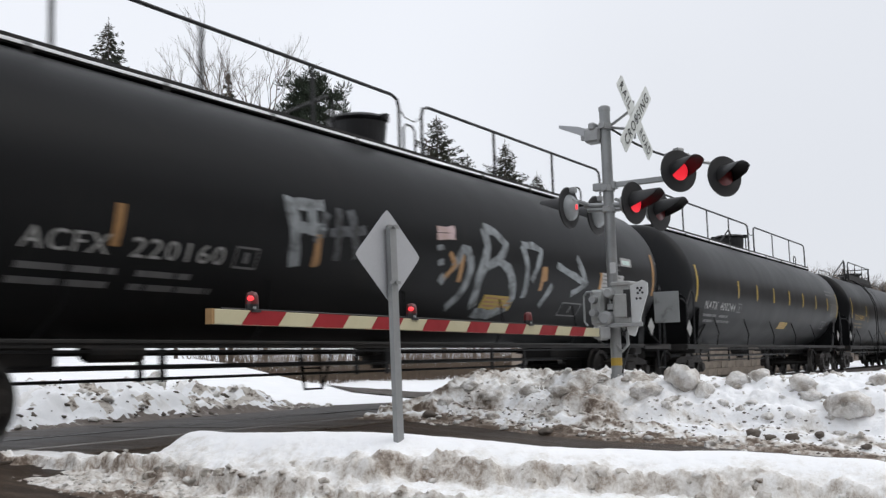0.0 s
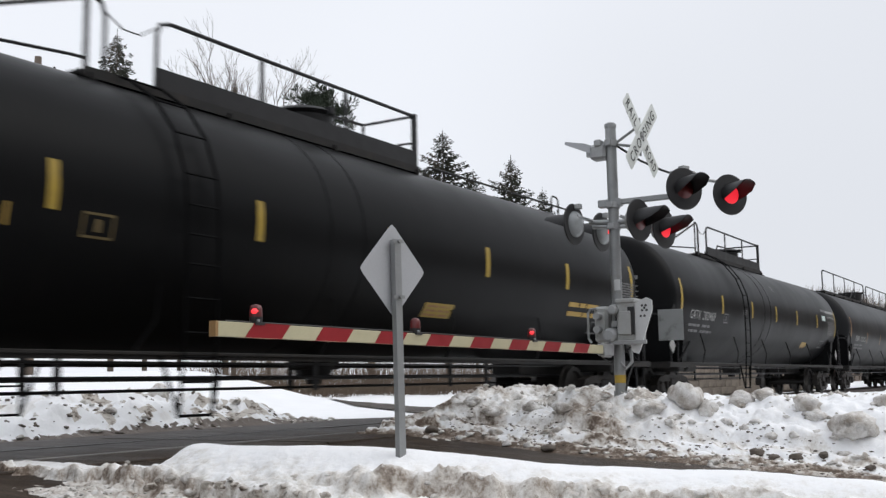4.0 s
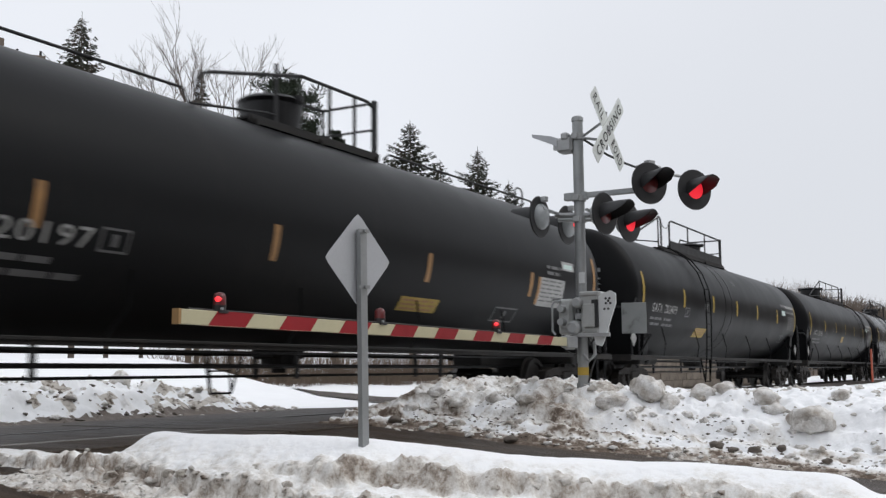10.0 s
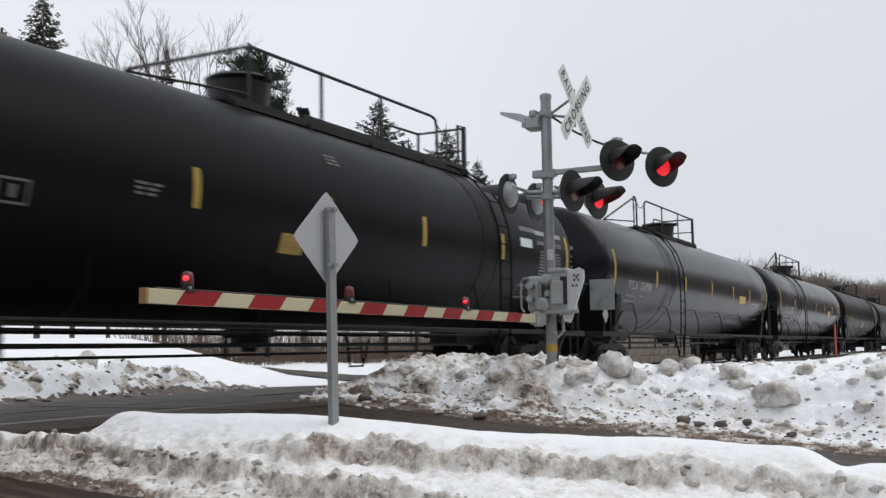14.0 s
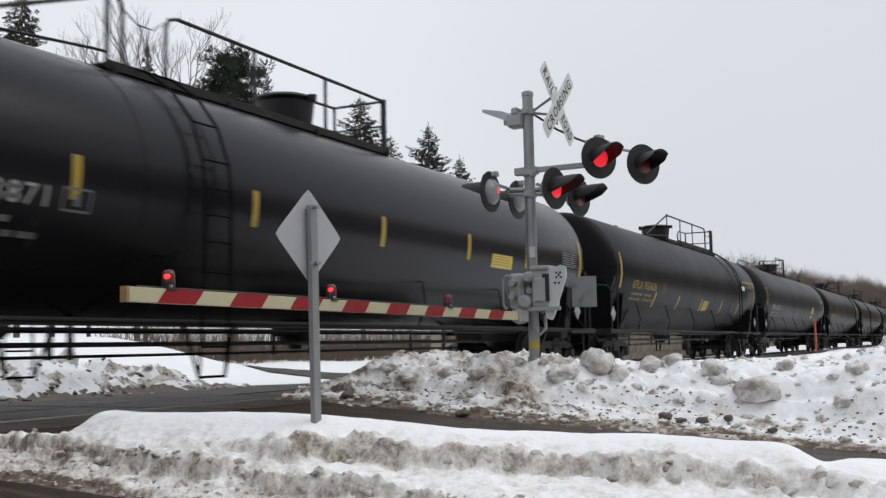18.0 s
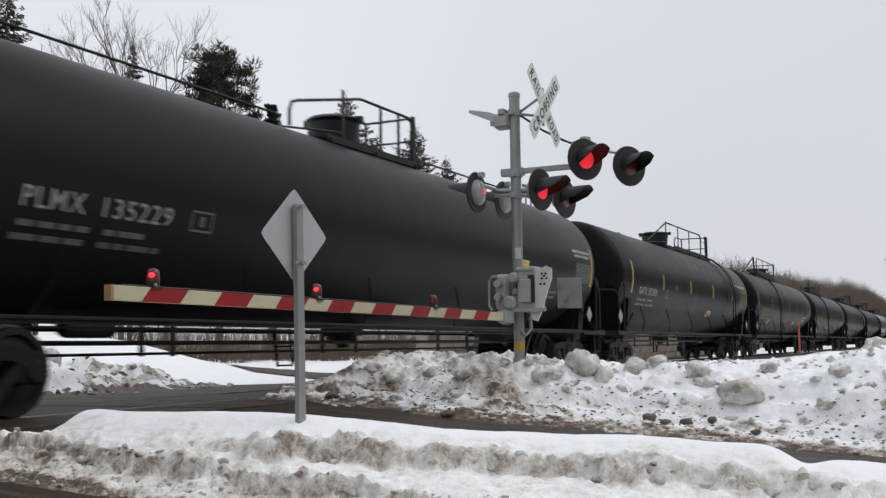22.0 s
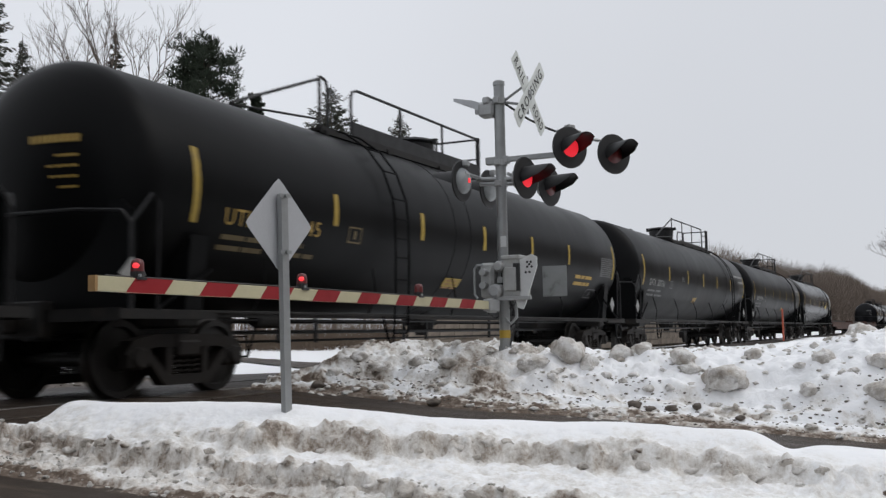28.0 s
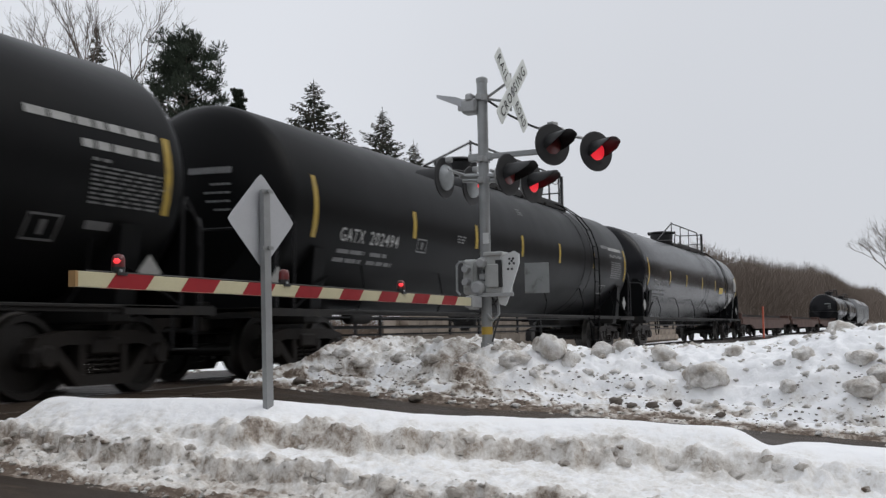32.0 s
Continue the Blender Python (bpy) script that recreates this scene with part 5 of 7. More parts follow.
GRAFFITI_F = strokes([[(-3.6, 2.66), (-3.42, 1.9)], [(-3.71, 2.62), (-2.95, 2.68)], [(-3.55, 2.36), (-2.94, 2.38)], [(-3.2, 2.6), (-3.15, 2.29)]], 0.12)
GRAFFITI_N = strokes([[(-2.66, 2.68), (-2.65, 2.02)], [(-2.84, 2.35), (-2.08, 2.46)], [(-2.42, 2.68), (-2.22, 2.07)], [(-3.1, 2.2), (-2.9, 2.6)]], 0.09)
GRAFFITI_S = strokes([[(-0.22, 2.42), (-0.2, 2.34)], [(-0.17, 2.22), (-0.14, 2.13)], [(-0.11, 1.97), (0.05, 1.9)], [(0.22, 2.12), (0.45, 2.42), (0.62, 2.4), (0.74, 2.19), (0.7, 1.9), (0.6, 1.7), (0.42, 1.54)]], 0.11)
GRAFFITI_B = strokes([[(1.12, 2.8), (1.22, 2.5), (1.12, 2.2), (1.05, 2.0), (1.1, 1.75), (1.23, 1.58)], [(1.12, 2.8), (1.5, 2.76), (1.82, 2.6), (1.75, 2.45), (1.55, 2.33), (1.25, 2.2)],
                      [(1.55, 2.33), (1.95, 2.22), (2.15, 2.05), (2.35, 1.75), (2.3, 1.6), (1.91, 1.48), (1.32, 1.5)]], 0.12)
GRAFFITI_A = strokes([[(2.4, 2.63), (2.58, 2.4), (2.66, 2.1), (2.72, 1.78)], [(2.4, 2.63), (2.8, 2.66), (3.14, 2.6), (3.05, 2.4), (2.85, 2.06)], [(3.69, 2.04), (3.44, 1.67)],
                      [(3.78, 2.39), (4.5, 2.24), (5.12, 2.12), (4.85, 2.02), (4.55, 1.91)], [(4.64, 2.6), (4.9, 2.35), (5.15, 2.12)]], 0.1)
GRAFFITI_P = strokes([[(-0.29, 2.64), (0.23, 2.68)], [(-0.3, 2.54), (0.21, 2.58)]], 0.08)
GRAFFITI_O = strokes([[(0.07, 2.33), (0.26, 2.16), (0.02, 1.95)], [(3.32, 2.33), (3.37, 2.08)], [(-3.04, 2.31), (-3.01, 1.94)]], 0.07)
SPRAYED = [(GRAFFITI_F, SPRAY, "grey sprayed graffiti strokes"), (GRAFFITI_N, SPRAY_DIM, "faded grey graffiti strokes"), (GRAFFITI_S, SPRAY, "grey sprayed graffiti strokes"), (GRAFFITI_B, SPRAY, "grey sprayed graffiti strokes"),
           (GRAFFITI_A, SPRAY, "grey sprayed graffiti strokes"), (GRAFFITI_P, SPRAY_P, "pink sprayed graffiti stroke"), (GRAFFITI_O, ORANGE, "orange graffiti stroke")]


def hazard(wide=True):
    return [(panel(6.55, 7.25, 2.88, 2.97), MARK_DIM, "grey stencilled warning line"), (panel(7.28, 8.62, 2.86, 2.95), MARK_W, "white solid band"),
            (lambda half: lettering("INHALATION", 7.32, 2.67, 0.11, 0.002, 0.72), MARK_W, "white stencilled hazard word"), (lambda half: lettering("HAZARD", 8.12, 2.67, 0.11, 0.002, 0.44), MARK_W, "white stencilled hazard word"), (lines(7.44, 8.55, 2.55, 8, 0.035, 0.026, 92, 4), MARK_DIM, "stencilled test table"),
            (ringed(6.6, 7.26, 1.63, 1.87), MARK_DIM, "white boxed stencil"), (lines(-3.5, -3.1, 2.46, 3, 0.03, 0.025, 93, 2), MARK_DIM, "small stencilled lines"),
            (lines(0.3, 0.6, 3.36, 3, 0.03, 0.025, 94, 2), MARK_DIM, "small stencilled lines")]


def worded():
    return [(lines(6.8, 8.84, 2.97, 1, 0.09, 0.05, 191, 9), MARK_W, "white stencilled words"), (lines(7.55, 8.82, 2.74, 1, 0.09, 0.05, 192, 6), MARK_W, "white stencilled words"),
            (lines(7.7, 8.05, 2.56, 1, 0.035, 0.02, 195, 2), MARK_DIM, "small stencilled line"), (lines(7.69, 8.87, 2.48, 9, 0.022, 0.026, 193, 7), MARK_DIM, "stencilled test table"),
            (ringed(6.95, 7.4, 1.65, 1.92), MARK_DIM, "white boxed stencil"), (panel(7.74, 8.12, 1.81, 1.9), MARK_DIM, "small white pasted label"), (lines(-3.5, -3.1, 2.46, 3, 0.03, 0.025, 194, 2), MARK_DIM, "small stencilled lines")]


green = [(panel(6.5, 7.06, 2.57, 2.74), TEAL, "pale green pasted label"), (lines(6.56, 7.0, 2.7, 3, 0.02, 0.02, 97, 2), PLATE_W, "print on the label")]


def yblock(x0, x1, z0, z1):
    return [(panel(x0, x1, z0, z1), YELLOW, "yellow stencilled block"), (lines(x0 + 0.06, x1 - 0.06, z1 - 0.03, 3, 0.03, 0.03, 55, 3), ORANGE, "print on the yellow block")]


def paper(dx=0.0):
    return [(panel(5.85 + dx, 6.95 + dx, 1.86, 2.38), MARK_W, "white data table"), (lines(5.9 + dx, 6.9 + dx, 2.34, 6, 0.028, 0.045, 61, 4), MARK_DIM, "print of the data table"),
            (panel(6.5 + dx, 6.9 + dx, 1.98, 2.05), LETTER, "black bar of the data table"), (panel(5.74 + dx, 5.85 + dx, 1.88, 2.38), ORANGE, "orange strip beside the table"), (lines(6.1 + dx, 6.75 + dx, 2.62, 2, 0.06, 0.05, 62, 3), MARK_DIM, "stencilled lines"),
            (panel(6.8 + dx, 7.38 + dx, 2.58, 2.75), MARK_W, "white label"), (panel(6.88 + dx, 7.3 + dx, 2.61, 2.7), TEAL, "green field of the label"), (panel(7.76 + dx, 8.05 + dx, 2.09, 2.22), YELLOW, "small yellow square"),
            (ringed(4.35 + dx, 5.2 + dx, 1.53, 1.77), MARK_DIM, "white boxed stencil")]


ylab = [(panel(4.4, 5.2, 2.05, 2.4), LABEL_Y, "yellow warning label"), (lines(4.5, 5.1, 2.36, 4, 0.03, 0.04, 71, 4), ORANGE, "print of the warning label"), (panel(4.5, 5.09, 1.82, 1.95), LABEL_Y, "small yellow label")]
plain_end = [(lines(6.75, 8.0, 3.02, 2, 0.07, 0.06, 81), MARK_DIM, "stencilled lines"), (lines(7.4, 8.54, 2.54, 9, 0.03, 0.022, 82, 4), MARK_DIM, "stencilled test table"), (ringed(6.29, 7.05, 1.62, 1.88), MARK_DIM, "white boxed stencil")]
til = [(panel(4.45, 5.4, 2.1, 2.35), LABEL_Y, "yellow warning label"), (lines(4.52, 5.3, 2.32, 4, 0.02, 0.03, 72, 4), ORANGE, "print of the warning label"), (lines(6.5, 7.8, 2.15, 2, 0.05, 0.06, 73), MARK_W, "white stencilled lines"),
       (ringed(7.86, 8.6, 1.6, 1.85), MARK_DIM, "white boxed stencil"), (lines(8.1, 9.0, 2.63, 7, 0.025, 0.02, 74, 3), MARK_DIM, "stencilled test table")]
utl = [(lines(5.9, 7.29, 2.06, 1, 0.08, 0.05, 75, 3), MARK_Y, "yellow stencilled warning line"), (lines(5.93, 7.24, 1.9, 1, 0.08, 0.05, 76, 3), MARK_Y, "yellow stencilled warning line"),
       (lines(7.83, 8.96, 2.58, 10, 0.03, 0.02, 77, 4), MARK_DIM, "stencilled test table"), (ringed(7.19, 7.87, 1.54, 1.76), MARK_DIM, "white boxed stencil")]
old = [(panel(6.9, 9.15, 2.88, 2.95), ORANGE, "orange painted band"), (panel(7.55, 9.1, 2.72, 2.8), MARK_YD, "dull yellow band")] + green + [(lines(7.6, 9.1, 2.55, 8, 0.03, 0.025, 78, 4), MARK_DIM, "stencilled test table"), (ringed(6.85, 7.51, 1.69, 1.93), MARK_DIM, "white boxed stencil")]
plm = ylab + [(lines(7.98, 9.24, 2.86, 1, 0.07, 0.05, 83), MARK_W, "white stencilled line"), (lines(8.1, 9.2, 2.75, 1, 0.06, 0.05, 84), MARK_W, "white stencilled line"), (lines(8.18, 9.3, 2.55, 9, 0.03, 0.02, 85, 4), MARK_DIM, "stencilled test table"),
              (ringed(7.71, 8.53, 1.56, 1.81), MARK_DIM, "white boxed stencil"), (lines(5.9, 7.2, 1.85, 2, 0.05, 0.05, 86), MARK_DIM, "stencilled lines")]
acf = dict(orange=True, mark_at=(-7.2, -4.62, 1.84), box_x=-4.45, waist=(2.0, 2.43))
tilx = dict(glossy=True, mark_at=(-8.0, -5.95, 2.07), box_x=-5.75, reflectors=(-5.6, -2.7, 0.45, 3.45, 6.1), waist=(2.17, 2.62), extras=til)
uyel = dict(yellow=True, mark_at=(-8.0, -5.8, 2.08), box_x=-5.0, extras=utl)

CARS = [  # e, span, marks, kind, options
    (22.08, 20.3, "ACFX 220160", "full", dict(acf, snow=True, reflectors=(-6.15, -3.05, 0.45, 3.25), waist=(1.92, 2.33),
                                             extras=SPRAYED + paper() + yblock(1.4, 2.43, 1.56, 1.78))),
    (42.25, 20.2, "NATX 400244", "full", dict(snow=True, mark_at=(-7.65, -5.0, 1.91), box_x=-4.8, reflectors=(-4.85, -2.92, -1.0, 0.97, 2.9, 4.9, 6.85), extras=plain_end + yblock(0.4, 1.4, 1.54, 1.74))),
    (62.83, 20.6, "UTLX 954521", "A", dict(uyel, low_rail=True, extras=utl + yblock(1.2, 2.0, 1.6, 1.8) + [(lambda half: patch(-half - 0.05, -half + 0.5, 3.8, 3.97, 0.0, 0.015), SNOW, "patch of snow on the tank end")])),
    (83.25, 20.4, "GATX 202469", "A", dict(extras=hazard() + green + yblock(4.08, 4.78, 1.62, 1.76))),
    (104.58, 21.3, "PLMX 135225", "full", dict(orange=True, mark_at=(-7.9, -5.8, 2.02), box_x=-5.45, reflectors=(-5.4, -2.15, 1.25, 3.8, 6.65), waist=(1.97, 2.4), extras=plm)),
    (124.88, 20.3, "ACFX 220197", "C", dict(acf, low_rail=True, reflectors=(-5.1, -1.65, 2.0, 5.65), mark_at=(-7.05, -4.4, 1.88), box_x=-4.3, extras=paper(0.2) + yblock(1.48, 2.6, 1.57, 1.77))),
    (145.34, 20.45, "GATX 202479", "A", dict(extras=hazard() + green + yblock(-3.8, -2.78, 1.56, 1.8))),
    (166.09, 20.75, "GATX 202490", "B", dict(front=0.48, extras=hazard() + green + yblock(-0.9, -0.4, 1.9, 2.15))),
    (187.45, 21.35, "TILX 303881", "A", tilx),
    (208.91, 21.45, "TILX 303871", "A", tilx),
    (229.85, 20.95, "UTLX 952626", "B", dict(yellow=True, mark_at=(-7.75, -5.52, 2.1), box_x=-4.83, reflectors=(-5.4, -2.78, 0.2, 3.25, 6.1), waist=(1.66, 2.06), extras=old + yblock(0.45, 1.2, 1.69, 2.0))),
    (251.43, 21.6, "PLMX 135229", "C", dict(low_rail=True, mark_at=(-7.87, -5.8, 2.05), box_x=-5.4, reflectors=(), extras=plm)),
    (272.22, 20.8, "GATX 202450", "B", dict(front=0.82, mark_at=(-7.5, -5.58, 2.06), box_x=-4.6, reflectors=(-4.91, -1.3, 2.25, 5.8), extras=hazard() + yblock(1.85, 2.55, 1.62, 1.82))),
    (293.72, 21.5, "UTLX", "A", dict(uyel, reflectors=(-5.3, -2.5, 0.44, 3.34, 5.77), extras=utl + yblock(-5.6, -5.0, 1.6, 1.75) + yblock(2.6, 3.3, 1.6, 1.75))),
    (314.65, 20.95, "UTLX 954545", "A", dict(uyel, front=0.58, reflectors=(-5.4, -2.57, 0.13, 2.75, 5.24), extras=utl + yblock(-1.2, -0.5, 1.55, 1.7))),
    (335.46, 20.8, "GATX 202566", "B", dict(front=0.48, extras=worded() + yblock(-1.1, -0.55, 1.69, 1.83))),
    (356.35, 20.9, "GATX 202494", "B", dict(front=0.5, extras=hazard() + yblock(1.5, 2.0, 1.69, 1.83))),
    (377.28, 20.95, "TILX", "B", dict(tilx, extras=til + [(panel(8.4, 9.0, 2.3, 2.9), MARK_W, "white scuffed patch near the tank end"), (panel(7.6, 8.1, 1.5, 2.0), MARK_W, "white scuffed patch")])),
]
WORDS = {"full": "long top railing", "A": "railed platform beside the lid", "B": "railed platform and jacket bands", "C": "short railed top platform"}
TRAIN = []
for i, (e, span, marks, kind, opt) in enumerate(CARS):
    car = tank_car(e, span, marks, kind, ("glossy" if opt.get("glossy") else "dull") + " black tank car, " + ("yellow" if opt.get("yellow") else "white") + " lettering, " + WORDS[kind], 100 + 10 * i, **opt)
    TRAIN.append((car, e - (span - 2.65) / 2 - 0.12))


def flat_car(x):
    car = thing("flat_car", "empty low rust-brown railway flat car", "flat car", pose(x, TRACK_Y, 0), group="cars of the train")
    part("deck", B(-10.65, 10.65, -1.4, 1.4, 1.02, 1.12, bevel=0.02), FLAT_RUST, car)
    for s in (-1, 1):
        part("side_sill", P([(-10.65, 1.02), (-10.65, 0.75), (-7.5, 0.72), (-6.2, 0.5), (6.2, 0.5), (7.5, 0.72), (10.65, 0.75), (10.65, 1.02)], s * 1.4 - 0.05, s * 1.4 + 0.05), FLAT_RUST, car)
        part("coupler", B(10.65 if s > 0 else -11.45, 11.45 if s > 0 else -10.65, -0.1, 0.1, 0.76, 0.94, bevel=0.02), CAST, car)
        part("bulkhead", B(s * 10.45 - 0.12, s * 10.45 + 0.12, -1.38, 1.38, 1.12, 1.32, bevel=0.03), FLAT_RUST, car)
        truck(car, s * 8.1)
    part("load_rails", box(box(B(-9.6, 9.6, -0.9, -0.7, 1.12, 1.28), -9.6, 9.6, 0.7, 0.9, 1.12, 1.28), -9.6, 9.6, -0.1, 0.1, 1.12, 1.28), UNDER, car)
    return car


for i in range(3):
    x = 377.28 + 1.25 + 11.45 + i * 22.9
    TRAIN.append((flat_car(x), x))
# white bands here stand in for bright reflections on the glossy tanks
for i in range(2):
    x = 377.28 + 1.25 + 68.7 + 20.8 * (i + 1)
    TRAIN.append((tank_car(x - 1.2, 20.8, "TILX", "B", "glossy black railway tank car with reflections painted as white bands", 400 + i, glossy=True,
                           extras=[(lambda half: band_bm(-5.0, 0.25, 0.02), REFLECTION_BAND, "white band painted in as a reflection"), (lambda half: band_bm(0.5, 0.2, 0.02), REFLECTION_BAND, "white band painted in as a reflection")]), x - 1.2 - 9.075 - 0.12))


def hopper_car(x):
    car = thing("hopper_car", "pale grey covered hopper car at the train's tail", "hopper car", pose(x, TRACK_Y, 0), group="cars of the train")
    part("body", P([(-1.55, 1.6), (-1.5, 3.7), (-0.9, 4.4), (0.9, 4.4), (1.5, 3.7), (1.55, 1.6), (0.5, 0.5), (-0.5, 0.5)], -8.2, 8.2, "YZ"), PALE_CAR, car)
    for k in range(9):
        for s in (-1, 1):
            part("side_rib", B(-7.8 + k * 1.95 - 0.04, -7.8 + k * 1.95 + 0.04, s * 1.53 - 0.05, s * 1.53 + 0.05, 1.6, 3.7), PALE_CAR, car)
    part("roof_walk", B(-8.4, 8.4, -0.3, 0.3, 4.45, 4.5), GALV, car)
    part("underframe", B(-9.9, 9.9, -0.3, 0.3, 0.75, 1.1), UNDER, car)
    for s in (-1, 1):
        truck(car, s * 7.4)
    return car


for i in range(2):
    x = 377.28 + 1.25 + 110.3 + 10.4 + i * 20.4
    TRAIN.append((hopper_car(x), x))


# ---- crossing signal with its gate ----
MX, MY = 12.66, 5.10
signal = thing("crossing_signal", "grey steel crossing signal mast with crossbuck, red flashers and lowered gate", "crossing signal", pose(MX, MY, 0))
part("mast", Lz([(-0.6, 0.07), (3.93, 0.07), (3.93, 0.078), (3.98, 0.078), (4.0, 0.05), (4.005, 0.0)], 20, "Z"), GALV, signal, "galvanised steel mast", smooth=False)
part("base_flange", Lz([(-0.2, 0.0), (-0.2, 0.16), (0.1, 0.16), (0.14, 0.09), (0.5, 0.085), (0.5, 0.0)], 16, "Z"), GALV, signal)
part("yellow_band", Lz([(0.6, 0.0715), (0.7, 0.0715)], 20, "Z"), YPAINT, signal, "worn yellow paint band")
for z in (3.72, 2.9, 2.62, 1.35):
    part("clamp", box(Lz([(z - 0.04, 0.072), (z - 0.04, 0.09), (z + 0.04, 0.09), (z + 0.04, 0.072)], 18, "Z"), -0.13, 0.13, -0.035, 0.035, z - 0.035, z + 0.035), ALU, signal)

# crossbuck, facing the road
buck = part("crossbuck", B(-0.05, 0.05, -0.02, 0.02, -0.05, 0.05), ALU, signal, "white crossbuck sign", pose(-0.03, -0.43, 3.76, 0, 0, -4))
for a, body, x0 in ((45, "CROSSING", -0.5), (-45, None, 0)):
    tilt = pose(0, -0.012 if a > 0 else 0.0, 0, 0, -a, 0)
    bl = P([(-0.585, -0.114), (0.585, -0.114), (0.61, -0.09), (0.61, 0.09), (0.585, 0.114), (-0.585, 0.114), (-0.61, 0.09), (-0.61, -0.09)], -0.003, 0.003)
    blade = part("blade", bl, SIGN_W, buck, m=tilt)
    words = (("CROSSING", -0.52),) if body else (("RAIL", -0.56), ("ROAD", 0.18))
    for wd, xx in words:
        tm = text_mesh(wd, 0.185, 0.0015, 0.86 if len(wd) > 4 else 0.8, 1.3)
        wmax = max(v.co.x for v in tm.verts)
        fit_w = (1.04 if len(wd) > 4 else 0.37) / wmax
        for v in tm.verts:
            v.co = Vector((xx + v.co.x * fit_w, -0.008, v.co.y - 0.068))
        bmesh.ops.transform(tm, matrix=tilt, verts=tm.verts)
        part("lettering", tm, LETTER, buck, "black capital letters")
part("crossbuck_bracket", tube(tube(T([(0, -0.07, 3.72), (-0.02, -0.4, 3.9)], 0.018, 6), [(0, -0.07, 3.7), (-0.02, -0.42, 3.62)], 0.018, 6), [(-0.02, -0.41, 3.5), (-0.02, -0.41, 4.0)], 0.015, 6), GALV, signal)
part("cable_conduit", T([(0.02, -0.08, 3.68), (0.27, -0.3, 3.5), (0.52, -0.48, 3.4), (0.48, -0.8, 3.25), (0.3, -1.0, 3.1)], 0.016, 6), BLACK, signal)
# the second crossbuck's arm, seen along its edge
back = part("back_bracket", box(box(B(-0.1, 0.1, 0.05, 0.27, 3.52, 3.72, bevel=0.03), -0.12, 0.04, 0.1, 0.2, 3.68, 3.78, bevel=0.02), -0.03, 0.03, 0.2, 0.34, 3.58, 3.66), ALU, signal, "bracket of the far crossbuck")
part("edge_blade", P([(0.2, 3.58), (0.36, 3.66), (0.64, 3.785), (0.64, 3.825), (0.36, 3.765), (0.2, 3.7)], -0.05, 0.05, "YZ"), SIGN_BACK, back, "far crossbuck seen edge on")

FLASH = []  # lit lenses with their phase


def flasher(m, phase, label="black round flasher with a hood"):
    """A flashing light that faces local -Y: background disc, hood, housing, lens, and the lit lens that slides out when it burns."""
    f = part("flasher", Lz([(0.0, 0.0), (0.0, 0.262), (-0.012, 0.27), (-0.024, 0.262), (-0.026, 0.16), (-0.02, 0.0)], 36, "Y"), BLACK, signal, label, m)
    hood = bmesh.new()
    n = 16
    rows = []
    for y, r, spread in ((-0.02, 0.142, 2.1), (-0.14, 0.144, 1.85), (-0.28, 0.144, 1.5), (-0.39, 0.14, 0.95)):
        rows.append([(Vector((r * math.sin(-spread + 2 * spread * k / n), y, r * math.cos(-spread + 2 * spread * k / n)))) for k in range(n + 1)])
    for rr, off in ((rows, 0.0), (rows, -0.008)):
        vv = [[hood.verts.new((p.x * (1 + off / 0.14), p.y, p.z * (1 + off / 0.14))) for p in row] for row in rr]
        for a, b in zip(vv, vv[1:]):
            for k in range(n):
                hood.faces.new((a[k], a[k + 1], b[k + 1], b[k]))
    part("hood", hood, BLACK, f, "long black hood", smooth=True)
    part("housing", Lz([(0.0, 0.17), (0.05, 0.17), (0.12, 0.13), (0.16, 0.06), (0.17, 0.0)], 24, "Y"), ALU, f, "cast aluminium lamp housing", smooth=True)
    part("lens", Lz([(-0.03, 0.0), (-0.03, 0.125), (-0.02, 0.128)], 28, "Y"), LENS_OFF, f, "dark red lens", smooth=True)
    lit = part("lit_lens", Lz([(0.0, 0.0), (0.002, 0.07), (0.006, 0.1), (0.012, 0.122)], 28, "Y"), LENS_ON, f, "red lens lamp", pose(0, -0.045, 0))
    FLASH.append((lit, phase, 0.045))
    return f


def peep(m, phase):
    """The back of a flasher: pale glass housing with a small red tell-tale."""
    f = part("flasher", Lz([(0.0, 0.0), (0.0, 0.262), (-0.012, 0.27), (-0.024, 0.262), (-0.026, 0.0)], 36, "Y"), BLACK, signal, "black flasher seen from behind", m)
    part("back_glass", Lz([(0.0, 0.17), (0.02, 0.17), (0.06, 0.14), (0.09, 0.07), (0.095, 0.0)], 24, "Y"), LENS_CLEAR, f, "grey dished lamp back", smooth=True)
    part("hinge", B(-0.04, 0.04, 0.02, 0.1, 0.19, 0.26, bevel=0.01), ALU, f)
    hood = bmesh.new()
    n = 12
    vv = []
    for y, r, spread in ((-0.02, 0.145, 2.0), (-0.2, 0.146, 1.5), (-0.38, 0.142, 0.95)):
        vv.append([hood.verts.new((r * math.sin(-spread + 2 * spread * k / n), y, r * math.cos(-spread + 2 * spread * k / n))) for k in range(n + 1)])
    for a, b in zip(vv, vv[1:]):
        for k in range(n):
            hood.faces.new((a[k], a[k + 1], b[k + 1], b[k]))
    part("hood", hood, BLACK, f, "long black hood", smooth=True)
    lit = part("tell_tale", B(-0.02, 0.02, 0.0, 0.012, -0.03, 0.03, bevel=0.004), LENS_CORE, f, "small red tell-tale lamp", pose(0.0, 0.094, 0))
    FLASH.append((lit, phase, -0.02))
    return f


